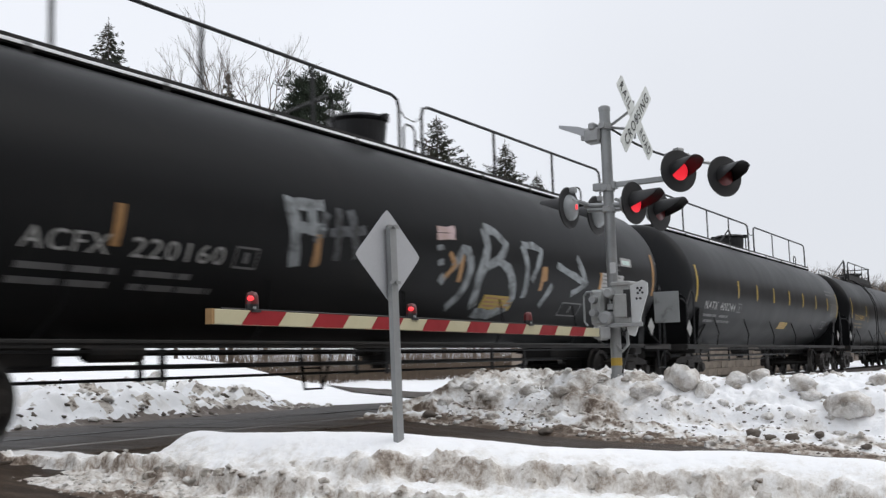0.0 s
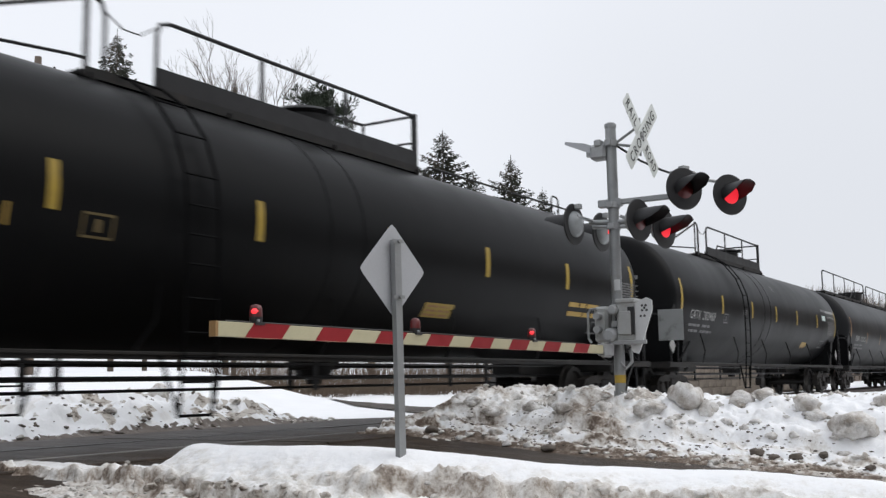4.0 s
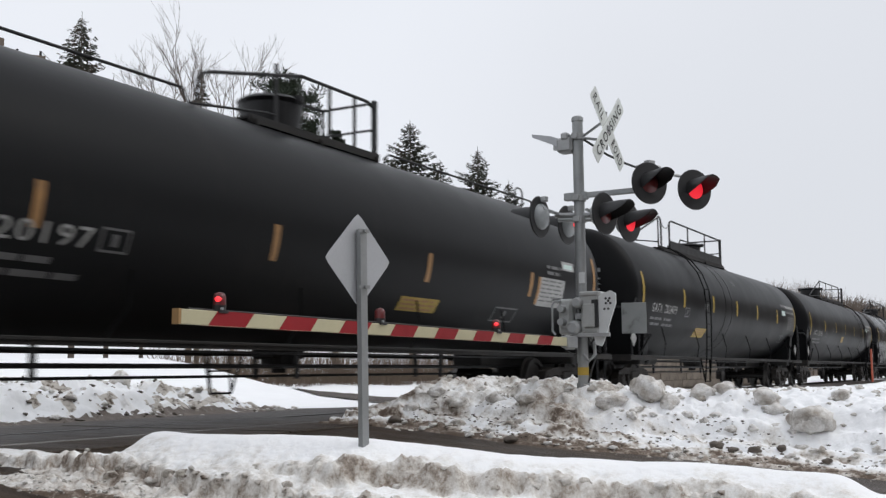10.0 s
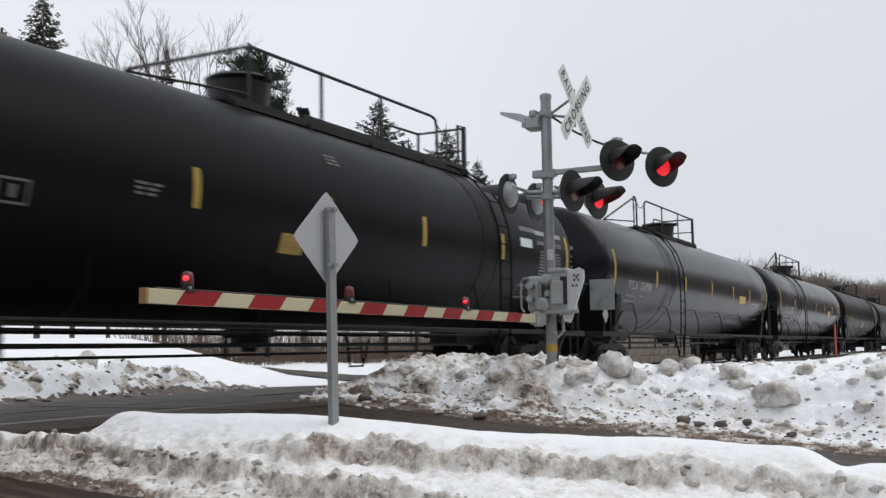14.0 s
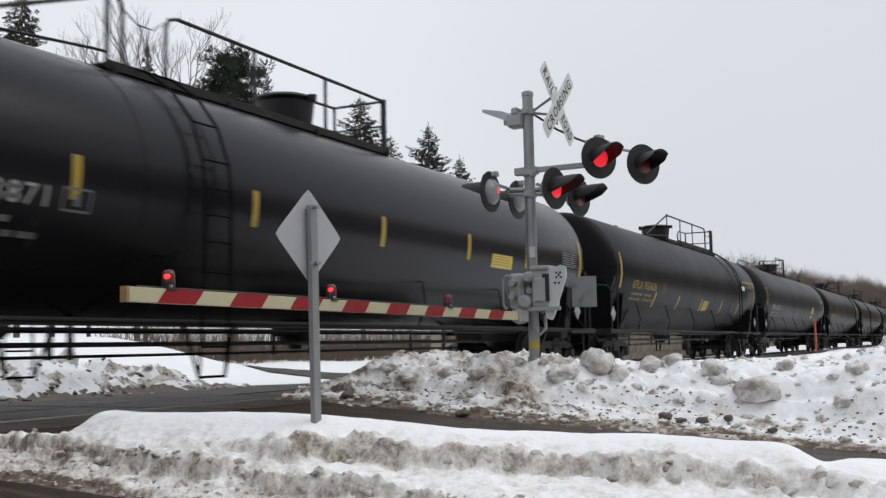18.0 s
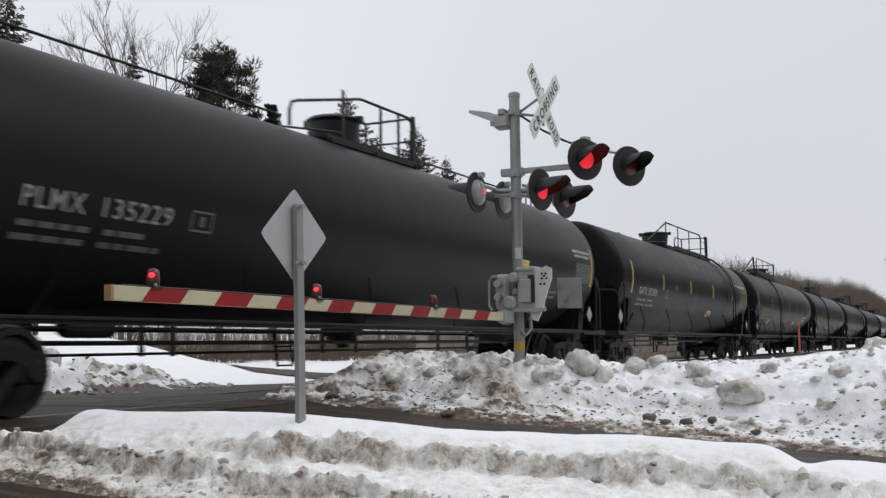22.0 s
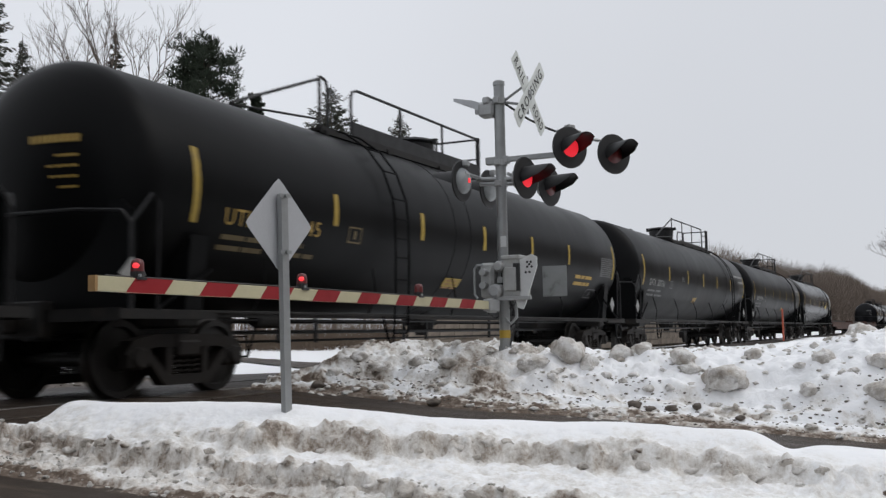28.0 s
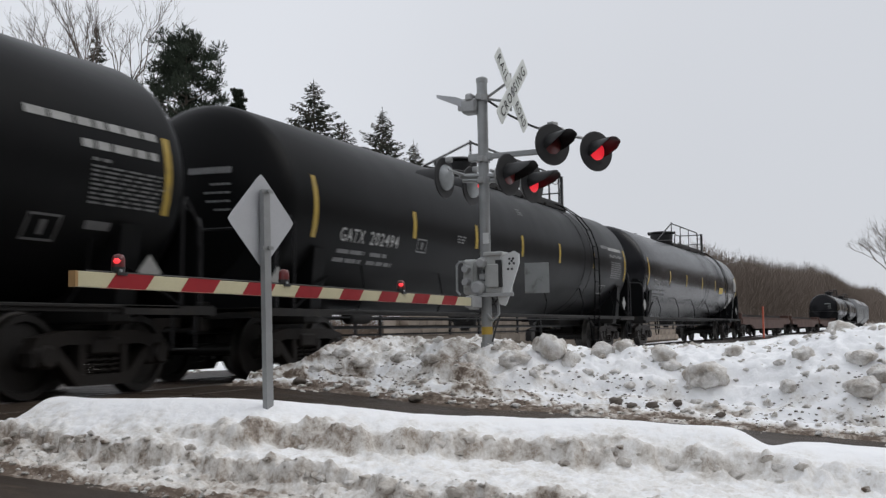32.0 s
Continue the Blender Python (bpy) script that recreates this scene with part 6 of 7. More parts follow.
# front pair and far-facing pair on crossarms along the track
for x, ph in ((-0.44, 0), (0.46, 1)):
    flasher(pose(x, -0.5, 2.6, 0, 0, -13), ph)
    peep(pose(x, 0.36, 2.63, 0, 0, 176), ph)
part("crossarm", tube(tube(tube(T([(-0.5, -0.3, 2.66), (0.52, -0.3, 2.66)], 0.024, 8), [(-0.5, 0.3, 2.72), (0.52, 0.3, 2.72)], 0.024, 8), [(0, -0.34, 2.66), (0, 0.34, 2.7)], 0.035, 8),
                      [(0, -0.3, 2.6), (0, 0.3, 2.64)], 0.03, 8), GALV, signal, "galvanised crossarm")
# side arm with the pair aimed at the other approach
part("side_arm", box(box(B(-0.035, 0.035, -0.98, -0.05, 2.9, 2.97, bevel=0.01), -0.05, 0.05, -0.12, 0.2, 2.88, 2.98, bevel=0.01), -0.05, 0.05, -0.98, -0.86, 2.9, 3.08, bevel=0.02), GALV, signal, "square steel side arm")
side = pose(0.34, -1.14, 3.0, 0, 0, -24)
part("side_crossarm", box(box(box(T([(-0.46, 0.16, 0.2), (0.46, 0.16, 0.2)], 0.022, 8), -0.32, -0.08, 0.08, 0.22, 0.14, 0.28, bevel=0.02), -0.3, -0.18, 0.1, 0.2, 0.28, 0.34, bevel=0.01), -0.46, -0.32, 0.1, 0.2, 0.1, 0.26, bevel=0.01),
     ALU, signal, "aluminium junction box and arm", side)
for x, ph in ((-0.43, 0), (0.43, 1)):
    flasher(side @ pose(x, 0, 0.0, 0, 0, -12), ph)

# gate machine on the mast, with counterweight plates
part("gate_machine", box(box(B(-0.2, 0.2, -0.3, -0.06, 1.12, 1.62, bevel=0.02), -0.22, 0.22, -0.31, -0.05, 1.6, 1.66, bevel=0.015), -0.24, -0.2, -0.26, -0.1, 1.2, 1.5, bevel=0.01), CASE, signal, "grey gate machine case")
part("case_door", B(-0.207, -0.2, -0.28, -0.08, 1.16, 1.58), CASE, signal)
part("case_hinge", B(-0.225, -0.2, -0.2, -0.15, 1.3, 1.36, bevel=0.004), ALU, signal)
part("relay_case", box(B(-0.15, 0.15, 0.08, 0.27, 1.12, 1.58, bevel=0.03), -0.17, -0.15, 0.11, 0.24, 1.2, 1.5, bevel=0.005), CASE, signal, "grey relay case behind the mast")
part("crank_guard", T([(-0.17, 0.3, 1.12), (-0.17, 0.34, 1.17), (-0.17, 0.34, 1.5), (-0.17, 0.3, 1.55), (-0.17, 0.22, 1.55)], 0.016, 6), GALV, signal)
for z in (1.28, 1.45):
    part("shaft_knob", Lz([(-0.27, 0.0), (-0.27, 0.045), (-0.2, 0.05), (-0.15, 0.05)], 14, "X"), ALU, signal, m=pose(0, 0.19, z))
plate = part("counterweight_plate", P([(-0.36, 1.02), (-0.53, 1.5), (-0.53, 1.62), (-0.46, 1.66), (-0.3, 1.6), (-0.22, 1.1), (-0.26, 0.98), (-0.33, 0.96)], 0.02, 0.045, "YZ"), PLATE_W, signal,
             "white counterweight plate with bolt holes", pose(-0.2, 0, 0))
for y, z in ((-0.4, 1.56), (-0.45, 1.56), (-0.4, 1.5), (-0.46, 1.5), (-0.43, 1.43), (-0.38, 1.43), (-0.43, 1.53)):
    part("bolt_hole", Lz([(-0.002, 0.0), (-0.002, 0.016), (0.004, 0.016)], 10, "X"), BLACK, plate, m=pose(0.018, y, z))
part("instrument_panel", B(-0.03, 0.03, -0.3, -0.22, 1.2, 1.55), BLACK, signal, m=pose(-0.19, 0, 0))
part("small_sign", B(-0.006, 0.006, -0.16, 0.16, -0.2, 0.2, bevel=0.004), SMALL_SIGN, signal, "grey back of a small square sign", pose(0.35, -0.58, 1.33, 0, 0, 12))
for pts in ([(0.06, -0.04, 1.1), (0.08, -0.16, 0.85), (0.02, -0.12, 0.7), (0.0, -0.07, 0.5)], [(-0.05, 0.1, 1.1), (-0.06, 0.2, 0.92), (0.0, 0.12, 0.86), (0.02, -0.1, 1.0), (0.03, -0.2, 1.12)],
            [(-0.075, 0.0, 1.6), (-0.076, -0.02, 1.1)]):
    part("cable", T(pts, 0.012, 6), BLACK, signal)
part("arm_support_bar", B(-0.24, -0.2, -0.46, 0.02, 1.08, 1.13, bevel=0.006), ALU, signal)
part("hub", Lz([(-0.3, 0.0), (-0.3, 0.06), (-0.26, 0.09), (-0.1, 0.1)], 16, "X"), ALU, signal, "cast gate hub", pose(0, 0.02, 1.2))
part("hub", Lz([(-0.28, 0.0), (-0.28, 0.05), (-0.24, 0.07), (-0.1, 0.08)], 16, "X"), ALU, signal, m=pose(0, -0.03, 1.52))
part("conduit_loop", T([(0.08, -0.06, 1.12), (0.06, -0.14, 1.0), (0.02, -0.16, 0.86), (-0.04, -0.1, 0.78), (-0.05, -0.03, 0.86)], 0.022, 6), GALV, signal)
part("mast_sticker", B(-0.078, -0.074, -0.05, 0.03, 1.78, 1.92), PLATE_W, signal, "small white notice", pose(0, -0.03, 0))

# the gate arm, lowered across the lanes: tapered, striped
arm = part("gate_arm", B(-7.3, -0.42, -0.03, 0.03, -0.052, 0.052, bevel=0.004), ARM_W, signal, "long striped gate arm, lowered", pose(0, 0.03, 1.015, 0, 0.25, 0))
x = -6.98
k = 0
while x < -0.75:
    w = 0.4 if k < 8 else 0.41
    for s in (-1, 1):
        part("red_stripe", P([(x - 0.05, -0.0535), (x + w - 0.05, -0.0535), (x + w + 0.05, 0.0535), (x + 0.05, 0.0535)], s * 0.0335 - 0.0015, s * 0.0335 + 0.0015), ARM_R, arm)
    x += 2 * w
    k += 1
part("arm_end", B(-7.325, -7.3, -0.031, 0.031, -0.054, 0.054), ARM_TIP, arm, "brown end cap")
part("arm_socket", box(B(-0.52, -0.2, -0.05, 0.05, -0.075, 0.075, bevel=0.01), -0.3, -0.05, 0.05, 0.1, -0.09, 0.09, bevel=0.01), ALU, arm)
part("arm_wire", T([(-7.2, 0.0, 0.06), (-5.0, 0.0, 0.065), (-1.0, 0.0, 0.06)], 0.006, 5), BLACK, arm)
for x, ph in ((-6.88, None), (-4.75, 0), (-2.42, 1)):
    lamp = part("arm_lamp", box(Lz([(0.05, 0.0), (0.05, 0.045), (0.09, 0.05), (0.1, 0.05), (0.1, 0.0)], 14, "Z"), -0.05, 0.05, -0.045, 0.045, 0.04, 0.06), BLACK, arm, "red arm lamp", pose(x, 0, 0))
    part("lamp_dome", Lz([(0.1, 0.048), (0.16, 0.046), (0.185, 0.035), (0.195, 0.0)], 14, "Z"), LENS_OFF, lamp, "dark red dome", smooth=True)
    core = part("lamp_core", Lz([(-0.026, 0.0), (-0.018, 0.022), (0.0, 0.03), (0.018, 0.022), (0.026, 0.0)], 14, "Z"), LENS_CORE, lamp, "glowing red core", pose(-0.024, -0.012, 0.14), smooth=True)
    part("lamp_eye", Lz([(-0.06, 0.0), (-0.06, 0.011), (-0.045, 0.012)], 10, "Y"), LENS_CLEAR, lamp, m=pose(-0.03, 0, 0.07))
    if ph is not None:
        FLASH.append((core, ph, None))

# ---- object marker on the median ----
marker = thing("diamond_sign", "grey back of a diamond sign on a steel post", "road sign", pose(6.03, 4.04, 0, 0, -1.0, -9))
part("post", P([(-0.032, -0.02), (0.032, -0.02), (0.032, 0.02), (0.018, 0.02), (0.018, -0.008), (-0.018, -0.008), (-0.018, 0.02), (-0.032, 0.02)], -0.2, 1.64, "XY"), GALV, marker, "galvanised channel post")
pl = bmesh.new()
c = 0.035
pts = []
for a in range(4):
    tip = Vector((math.cos(a * math.pi / 2), math.sin(a * math.pi / 2))) * 0.334
    nx_ = Vector((-tip.y, tip.x)).normalized()
    for s in (-1, 1):
        pts.append((tip.x * (1 - c / 0.323) + nx_.x * s * c, tip.y * (1 - c / 0.323) + nx_.y * s * c))
    pts.insert(-1, (tip.x * 0.965, tip.y * 0.965))
prism(pl, pts, -0.0015, 0.0015)
part("plate", pl, SIGN_BACK, marker, "bare metal sign back", pose(0, 0.032, 1.43))
for z in (1.63, 1.24):
    part("bolt", box(Lz([(-0.045, 0.0), (-0.045, 0.014), (0.035, 0.014)], 8, "Y"), -0.055, 0.055, -0.026, -0.02, -0.012, 0.012), GALV, marker, m=pose(0, 0, z))

# ---- orange post by the track ----
post = thing("marker_post", "orange-red marker post in the snow beside the track", "marker post", pose(48.9, 6.3, 0.1))
part("post", P([(-0.1, 0), (0.1, 0), (0.1, 1.38), (0.06, 1.42), (-0.06, 1.42), (-0.1, 1.38)], -0.03, 0.03), POST_RED, post)

# ---- retaining wall beyond the track ----
wall = tagged(thing("wall_retaining", "tan block retaining wall beyond the track", "wall", pose(0, 13.6, 0)), kind="structure")
blk = []
for w in (1.2, 1.0, 1.35):
    b_ = B(-w / 2, w / 2, -0.15, 0.15, 0, 0.292, bevel=0.012)
    me = bpy.data.meshes.new("block")
    b_.to_mesh(me)
    b_.free()
    me.materials.append(BLOCK)
    blk.append((w, me))
rb = random.Random(8)
for course in range(4):
    x = 27.0 + 0.3 * (course % 2)
    while x < 66:
        w, me = rb.choice(blk)
        link_mesh("block", me, None, wall, m=pose(x + w / 2, rb.uniform(-0.02, 0.02), -0.05 + course * 0.3))
        x += w + 0.012
part("wall_core", B(27, 66, 0.12, 0.5, -0.3, 1.1), BLOCK, wall)

# ---- utility pole ----
up = thing("utility_pole", "weathered wooden utility pole with a crossarm", "utility pole", pose(21.1, 28.0, 0, 0, 0, -38))
part("pole", T([(0, 0, -0.5), (0, 0, 11.3)], 0.16, 10, 0.11), POLE, up)
part("crossarm", B(-1.35, 1.35, -0.06, 0.06, 10.72, 10.86, bevel=0.01), POLE, up)
for s in (-1, 1):
    part("arm_brace", T([(s * 0.75, -0.07, 10.72), (0, -0.1, 10.1)], 0.02, 5), GALV, up)
for x in (-1.2, -0.5, 0.5, 1.2):
    part("insulator", Lz([(10.86, 0.03), (10.92, 0.05), (10.96, 0.03), (11.0, 0.045), (11.03, 0.0)], 8, "Z"), RAILING, up, m=pose(x, 0, 0))
for k, x in enumerate((-1.2, 1.2)):
    part("wire", T([(x, 0, 11.02), (x + 8, 22, 10.3), (x + 16, 45, 11.0)], 0.012, 4), WIRE, up)


# ---- trees ----
def quads(name, pts, material, parent, label=""):
    """Small needle or twig clumps: a soup of leaf quads."""
    vs, fs = [], []
    for p, a, b in pts:
        o = len(vs)
        vs += [p - a * 0.5 - b * 0.5, p + a * 0.5 - b * 0.3, p + a * 0.5 + b * 0.5, p - a * 0.3 + b * 0.5]
        fs.append((o, o + 1, o + 2, o + 3))
    me = bpy.data.meshes.new(name)
    me.from_pydata([tuple(v) for v in vs], [], fs)
    return link_mesh(name, me, material, parent, label)


def rv(r):
    return Vector((r.gauss(0, 1), r.gauss(0, 1), r.gauss(0, 1))).normalized()


def at(az, dist, z=0.0):
    return dist * math.cos(radians(az)), dist * math.sin(radians(az)), z


def spruce(az, el, dist, width, seed, thin=0.0, label="dark green spruce with ragged boughs and brown cones"):
    """Boughs leave the trunk all round and at all heights, droop and turn up at the tip; each carries sprays of needles."""
    x, y, _ = at(az, dist)
    h = 0.646 + dist * math.tan(radians(el))
    t = thing("spruce", label, "tree", pose(x, y, 0), group="conifers behind the track")
    part("trunk", T([(0, 0, -0.5), (0.05, 0, h * 0.5), (0, 0, h * 0.99)], 0.009 * h, 8, 0.015), BARK, t)
    r = random.Random(seed)
    pts = []
    limbs = bmesh.new()
    z, a = h - 0.35, 0.0
    while z > h * 0.36:
        dz = h - z
        reach = min(width, 0.04 + width * 1.25 * (dz / (h * 0.7)) ** 0.95)
        a += 2.4 + r.uniform(-0.5, 0.5)
        z -= 0.035 + 0.009 * dz * r.uniform(0.4, 1.6)
        if r.random() < thin:
            continue
        L = reach * (0.42 + 0.58 * r.random() ** 0.7) * (1.18 if r.random() < 0.12 else 1.0)
        d = Vector((math.cos(a), math.sin(a), 0))
        w = Vector((-d.y, d.x, 0))
        rise = r.uniform(0.1, 0.5) * max(0, 1 - dz / 3.0) - r.uniform(0.05, 0.3) * min(1, dz / 4)

        def along(q):
            return d * L * q + Vector((0, 0, z + L * (rise * q + 0.24 * q * q)))
        tube(limbs, [along(0), along(0.5), along(0.95)], 0.012 + 0.006 * L, 3, 0.005)
        m = max(4, int(L / 0.075))
        for i in range(m):
            q = 0.12 + 0.9 * (i + r.random()) / m
            side = (0.1 + 0.28 * L * max(0, 1 - q)) * r.uniform(-1, 1)
            for _ in range(3):
                s = r.uniform(0.14, 0.28) * (1.1 - 0.45 * q) * min(1, 0.4 + dz / 4)
                out = d * r.uniform(0.4, 1.0) + w * (1.0 if side > 0 else -1.0) * r.uniform(0.1, 0.9) + Vector((0, 0, r.uniform(-0.7, 0.25)))
                pts.append((along(q) + w * side + Vector((0, 0, r.uniform(-0.12, 0.04))), out.normalized() * s * 1.6, rv(r) * s * 0.42))
    for i in range(22):
        pts.append((Vector((0, 0, h - i * 0.05)), Vector((r.uniform(-1, 1), r.uniform(-1, 1), 1.3)).normalized() * (0.1 + 0.006 * i), rv(r) * 0.035))
    part("branchwork", limbs, BARK, t)["kind"] = "stuff"
    quads("crown", pts, NEEDLE, t)
    return t


def pine_tree(az, el, dist, width, seed):
    x, y, _ = at(az, dist)
    h = 0.646 + dist * math.tan(radians(el))
    t = thing("pine", "broad dark pine with dense rounded crown", "tree", pose(x, y, 0), group="conifers behind the track")
    part("trunk", T([(0, 0, -0.5), (0.2, 0.1, h * 0.5), (0, 0, h * 0.93)], 0.22, 8, 0.05), BARK, t)
    r = random.Random(seed)
    pts = []
    limbs = bmesh.new()
    for i in range(58):
        f = (i + 0.5) / 58
        z = h * (0.52 + 0.46 * f)
        reach = width * (1.0 - 0.75 * f ** 1.6) * (0.55 + 0.45 * min(1, f / 0.25)) * r.uniform(0.3, 1.05)
        a = i * 2.4 + r.uniform(-0.4, 0.4)
        c = Vector((math.cos(a) * reach, math.sin(a) * reach, z + r.uniform(-0.1, 0.3)))
        tube(limbs, [(0, 0, z - 0.5), (c.x * 0.6, c.y * 0.6, z - 0.2), tuple(c)], 0.05, 4, 0.015)
        # each bough ends in several tufts
        for _ in range(6):
            o = c * 0.92 + Vector((0, 0, 0.08 * z)) + Vector((r.gauss(0, 0.42), r.gauss(0, 0.42), r.gauss(0, 0.25))) * min(1, width / 2.5)
            rad = r.uniform(0.32, 0.54) * min(1, width / 2.2)
            for _ in range(85):
                d = rv(r)
                s = r.uniform(0.08, 0.17)
                pts.append((o + Vector((d.x, d.y, d.z * 0.7)) * rad * r.random() ** 0.5, (d + Vector((0, 0, 0.7))).normalized() * s * 1.7, rv(r) * s * 0.4))
    part("branchwork", limbs, BARK, t)["kind"] = "stuff"
    quads("crown", pts, PINE, t)
    return t


def branchy(bm, p, d, length, rad, depth, r, spread=0.5):
    q = p + d * length
    mid = p + d * length * 0.5 + rv(r) * length * 0.06
    tube(bm, [p, mid, q], rad, 4 if depth > 2 else 3, rad * 0.65)
    if depth == 0:
        return
    for _ in range(r.choice((2, 3, 3)) if depth > 1 else 3):
        nd = (d + rv(r) * spread + Vector((0, 0, 0.3))).normalized()
        branchy(bm, q if r.random() < 0.6 else p + d * length * r.uniform(0.5, 0.95), nd, length * r.uniform(0.6, 0.85), rad * 0.6, depth - 1, r, spread)


def bare_tree(az, el, dist, seed, depth=5, start=0.3, label="bare leafless tree with fine pale twigs", x_y=None, spread=0.5, thick=0.14, n0=4):
    x, y = x_y or at(az, dist)[:2]
    h = 0.646 + dist * math.tan(radians(el))
    t = thing("bare_tree", label, "tree", pose(x, y, 0), group="bare trees")
    r = random.Random(seed)
    part("trunk", T([(0, 0, -0.5), (0.1, 0, h * start)], thick * 1.2, 7, thick), BARK, t)
    bm = bmesh.new()
    for i in range(n0):
        d = (Vector((math.cos(i * 6.28 / n0 + 0.4) * 0.45, math.sin(i * 6.28 / n0 + 0.4) * 0.45, 1))).normalized()
        branchy(bm, Vector((0.1, 0, h * start)), d, h * (1 - start) * 0.34, thick * 0.62, depth, r, spread)
    zmax = max(v.co.z for v in bm.verts)
    for v in bm.verts:
        v.co.z = h * start + (v.co.z - h * start) * (h * (1 - start)) / (zmax - h * start)
    part("crown", bm, TWIG, t)
    return t


spruce(49.05, 18.61, 52, 4.2, 1)
spruce(53.2, 16.2, 60, 4.6, 12)
spruce(47.35, 15.6, 54, 2.6, 15)
spruce(42.75, 16.35, 60, 2.2, 2, thin=0.1)
pine_tree(38.15, 15.95, 56, 3.3, 3)
pine_tree(35.4, 13.25, 60, 0.75, 13)
spruce(31.27, 13.86, 62, 5.2, 4)
spruce(29.6, 11.6, 64, 3.8, 5)
spruce(27.5, 12.3, 64, 4.6, 6)
spruce(25.8, 10.5, 68, 3.8, 7)
bare_tree(43.2, 18.65, 58, 21, depth=5, start=0.5, spread=0.55, n0=4, thick=0.14)
bare_tree(45.6, 16.2, 62, 22, depth=5, start=0.55, spread=0.5, thick=0.1, n0=3)
bare_tree(40.9, 16.0, 62, 27, depth=5, start=0.45, spread=0.55, thick=0.11, n0=3)
bare_tree(0.65, 5.9, 66, 24, depth=6, start=0.32, label="bare round-crowned tree by the track", spread=0.6, thick=0.11)

# thickets of bare brush and dry stems beyond the track
r = random.Random(31)
vs, fs = [], []


def stem(x, y, z, h, lean_x, lean_y, w):
    o = len(vs)
    vs.extend([(x - w, y, z), (x + w, y, z), (x + lean_x, y + lean_y, z + h), (x, y - w, z), (x, y + w, z)])
    fs.extend([(o, o + 1, o + 2), (o + 3, o + 4, o + 2)])


for _ in range(6500):
    x = r.uniform(26.5, 62)
    y = r.uniform(22.5, 27)
    z = float(snow_field_z(np.array([[x]]), np.array([[y]]))[0, 0])
    h = r.uniform(0.5, 2.6) * (0.6 + 0.4 * math.sin(x * 0.8) ** 2)
    stem(x, y, z, h, r.gauss(0, 0.6), r.gauss(0, 0.5), r.uniform(0.008, 0.02))
me = bpy.data.meshes.new("dry_brush")
me.from_pydata(vs, [], fs)
me.materials.append(REED)
tagged(new("dry_brush", me), "thin dry brown stems standing in the snow", "brush", kind="stuff")

def woods_top(X):
    return np.interp(X, [90, 111, 134, 167, 215, 282, 372, 430, 500, 940, 1500], [7.0, 8.2, 10.2, 11.2, 11.8, 14.0, 17.0, 15.4, 15.4, 27, 40]) + 1.6 * fbm(X / 9.0, X * 0 + 2.0, 4, 0.6)


g = np.random.RandomState(9)
N, K = 3000, 90
wx = 103 * 8.6 ** g.rand(N)
wy = np.minimum(g.uniform(20.5, 29, N), wx / 4.7)
wh = 0.9 * woods_top(wx) * (wy / 22) * g.uniform(0.75, 1.06, N)
big = (1 + 0.0022 * wx)[:, None]
dirn = g.normal(0, 1, (N, K, 3))
dirn /= np.linalg.norm(dirn, axis=2, keepdims=True)
rad = g.rand(N, K) ** 0.5
crown = g.uniform(1.1, 2.0, (N, 1)) * big
px_ = wx[:, None] + dirn[:, :, 0] * rad * crown * 0.8
py_ = wy[:, None] + dirn[:, :, 1] * rad * crown * 0.8
pz_ = wh[:, None] - crown * 1.6 + dirn[:, :, 2] * rad * crown * 1.6
L_ = g.uniform(0.3, 1.0, (N, K)) * big
w_ = (0.008 + 0.00007 * wx[:, None]) * np.ones((N, K))
tri = np.stack([np.stack([px_, py_ - w_, pz_ - w_], -1), np.stack([px_, py_ + w_, pz_ + w_], -1),
                np.stack([px_ + L_ * (0.4 * dirn[:, :, 0] + g.normal(0, 0.3, (N, K))), py_ + L_ * (0.4 * dirn[:, :, 1] + g.normal(0, 0.3, (N, K))), pz_ + L_ * g.uniform(0.3, 1.4, (N, K))], -1)], 2).reshape(-1, 3)
vs = tri.tolist()
fs = np.arange(len(vs)).reshape(-1, 3).tolist()
for k in range(N):
    stem(float(wx[k]), float(wy[k]), -0.5, float(wh[k]) * 0.98, float(g.uniform(-0.8, 0.8)), float(g.uniform(-0.8, 0.8)), 0.05 + 0.0001 * float(wx[k]))
me = bpy.data.meshes.new("far_woods")
me.from_pydata(vs, [], fs)
me.materials.append(WOODS)
tagged(new("far_woods", me), "brown leafless woods along the line", "woods", kind="stuff")
tagged(field("wooded_slope", np.concatenate([np.arange(92, 400, 0.8), np.arange(400, 1500, 12)]), np.array([19.0, 20, 21, 22, 23.5, 25, 27, 30, 36, 60]),
             lambda X, Y: -0.5 + step(19.5, 25, Y) * step(4.9 * Y, 5.2 * Y + 6, X) * (0.66 * woods_top(X) + 1.2 * fbm(X * 0.5, Y * 0.5 + 4, 5, 0.7)), WOODS),
       "brown bare undergrowth of the wooded slope", "woods", kind="structure")
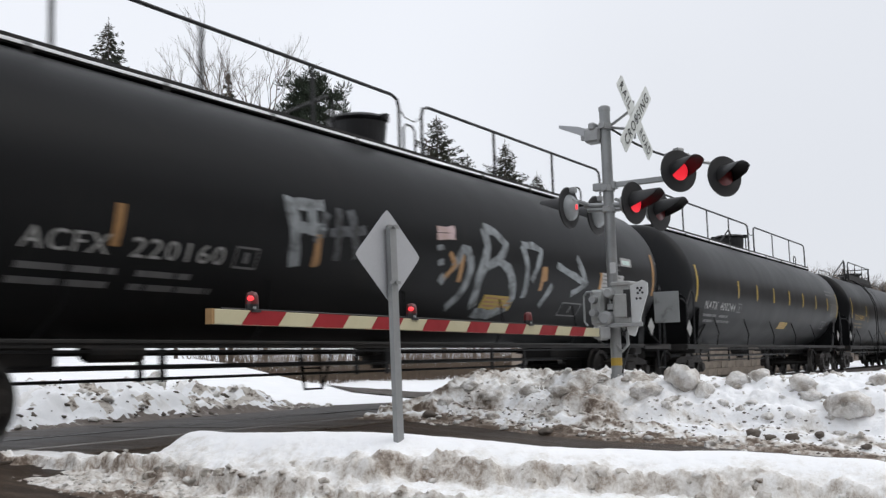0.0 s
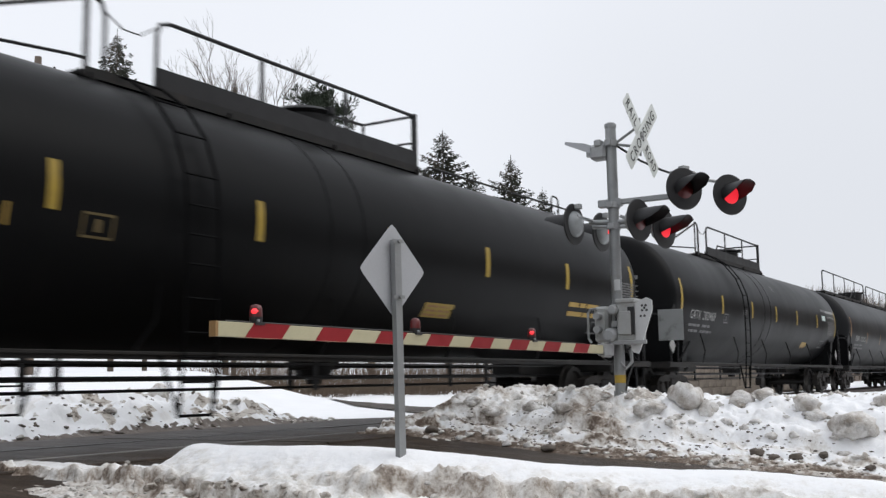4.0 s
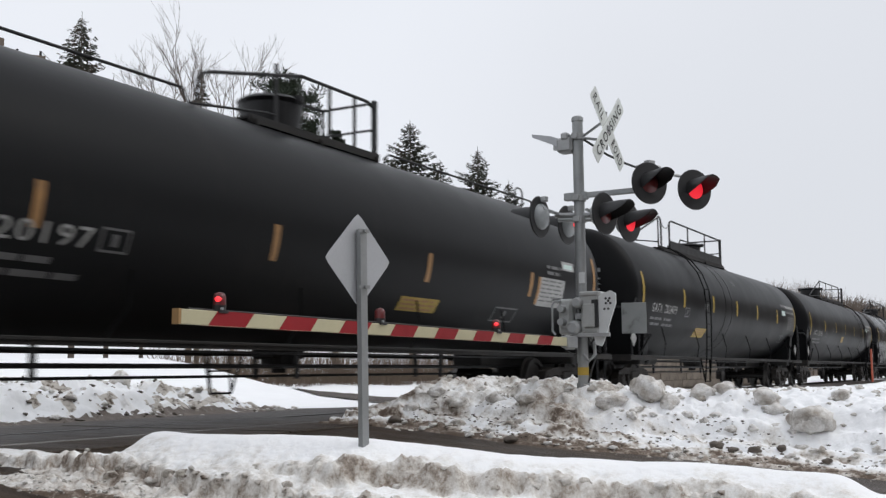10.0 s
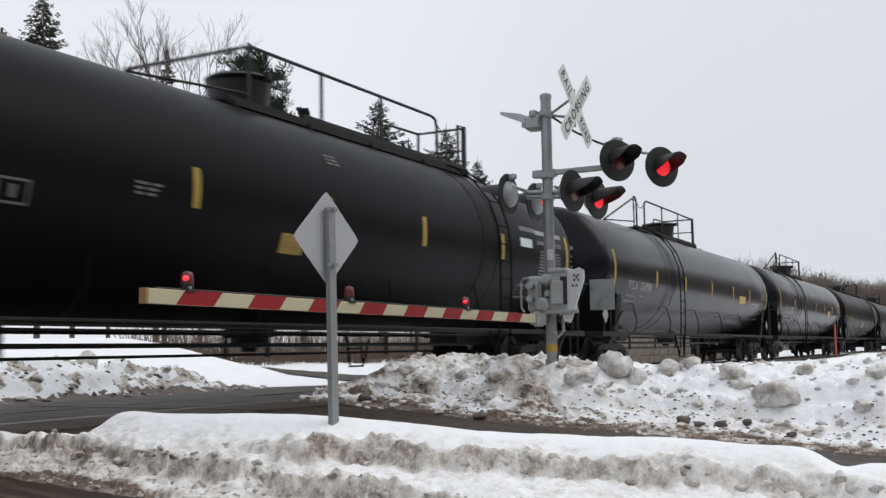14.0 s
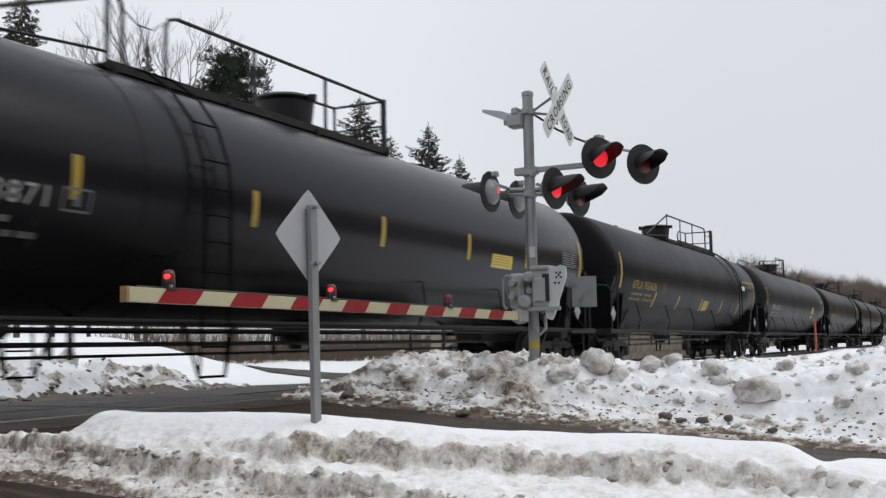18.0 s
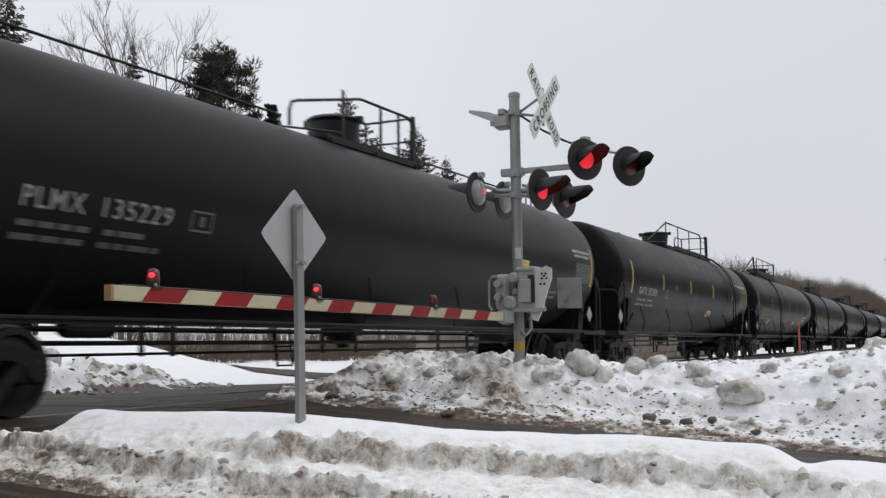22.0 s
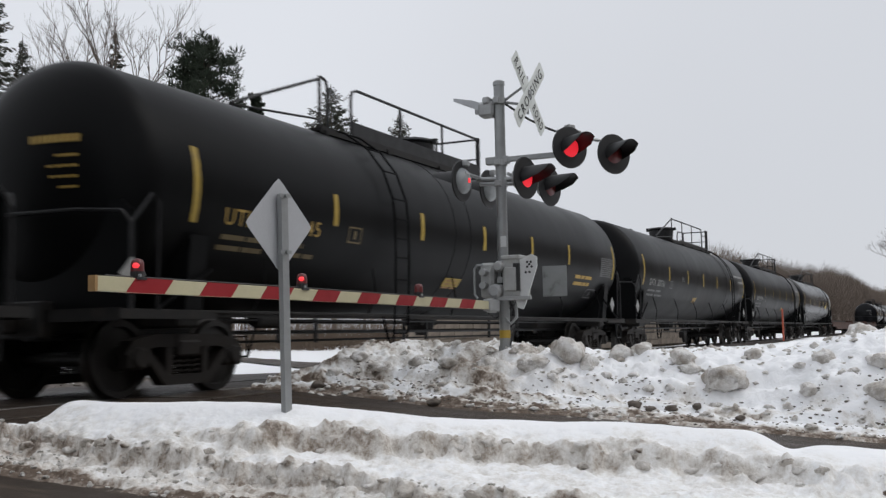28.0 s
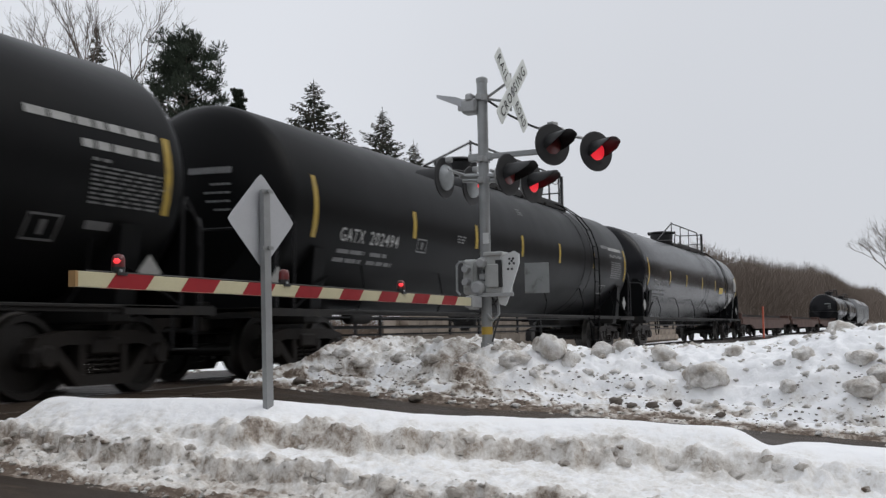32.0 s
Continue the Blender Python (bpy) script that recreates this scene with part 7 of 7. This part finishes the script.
# unseen woods added near road and line close the place and darken tank reflections
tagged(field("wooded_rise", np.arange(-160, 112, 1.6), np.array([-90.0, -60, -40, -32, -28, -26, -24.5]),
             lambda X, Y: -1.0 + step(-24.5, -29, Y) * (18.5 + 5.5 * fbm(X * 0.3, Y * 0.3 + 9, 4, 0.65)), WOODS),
       "unseen dark woods across the road, added to darken reflections", "woods", kind="structure")
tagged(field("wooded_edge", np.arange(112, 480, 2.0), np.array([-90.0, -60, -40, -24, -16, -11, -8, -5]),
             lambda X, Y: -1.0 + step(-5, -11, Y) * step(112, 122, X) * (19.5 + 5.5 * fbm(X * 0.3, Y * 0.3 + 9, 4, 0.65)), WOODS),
       "unseen dark woods beside the line, added to darken reflections", "woods", kind="structure")


# ---- what moves ----
# metres that the train has rolled, every two seconds
ROLLED = [0.0, 21.23, 42.27, 63.14, 83.85, 104.43, 124.92, 145.38, 165.84, 186.28, 206.63, 226.91, 247.1, 267.14, 286.95, 306.45, 325.52]


def rolled(t):
    """Smooth between the two-second marks."""
    i = min(15, max(0, int(t / 2)))
    p = [ROLLED[min(16, max(0, i + k))] for k in (-1, 0, 1, 2)]
    if i == 0:
        p[0] = 2 * p[1] - p[2]
    if i == 15:
        p[3] = 2 * p[2] - p[1]
    f = t / 2 - i
    return 0.5 * (2 * p[1] + (p[2] - p[0]) * f + (2 * p[0] - 5 * p[1] + 4 * p[2] - p[3]) * f * f + (3 * p[1] - p[0] - 3 * p[2] + p[3]) * f ** 3)


def first_phase(t):
    """When the first lamp of each pair lights within the second."""
    return float(np.interp(t, [0, 1.1, 10, 15, 18, 20, 23, 24.3, 27, 30, 32], [0.0, 0.1, 0.08, 0.05, -0.05, -0.15, -0.25, -0.2, -0.1, 0.0, 0.03]))


def motions():
    for car, x in TRAIN:
        walk(car, [(t, pose(x - rolled(t), TRACK_Y, 0)) for t in range(0, 33)])
    for s, sets in WHEELS.items():
        walk(sets[0], [(k / 30, pose(s * 0.889, 0, 0.4575, 0, math.degrees(-rolled(k / 30) / 0.4575), 0)) for k in range(0, 961)])
        for w in sets[1:]:
            w.rotation_mode = "QUATERNION"
            w.animation_data_create()
            w.animation_data.action = sets[0].animation_data.action
            w.animation_data.action_slot = sets[0].animation_data.action_slot
    # the lamps of a pair burn in turn: the glowing piece slides to the lens and back into the housing
    for lit, phase, out in FLASH:
        rows = []
        was = None
        m0 = lit.matrix_basis.copy()
        back_ = {None: Vector((0.022, 0.012, -0.02))}.get(out, Vector((0, out or 0, 0)) * 1.35)
        for k in range(0, 961):
            t = k / 30
            first = ((t - first_phase(t)) % 1.0) < 0.47
            on = first if phase == 0 else not first
            if on != was or k == 960:
                if was is not None and k != 960:
                    rows.append(((k - 1) / 30, m0 if was else Matrix.Translation(back_) @ m0))
                rows.append((t, m0 if on else Matrix.Translation(back_) @ m0))
                was = on
        walk(lit, rows)


motions()
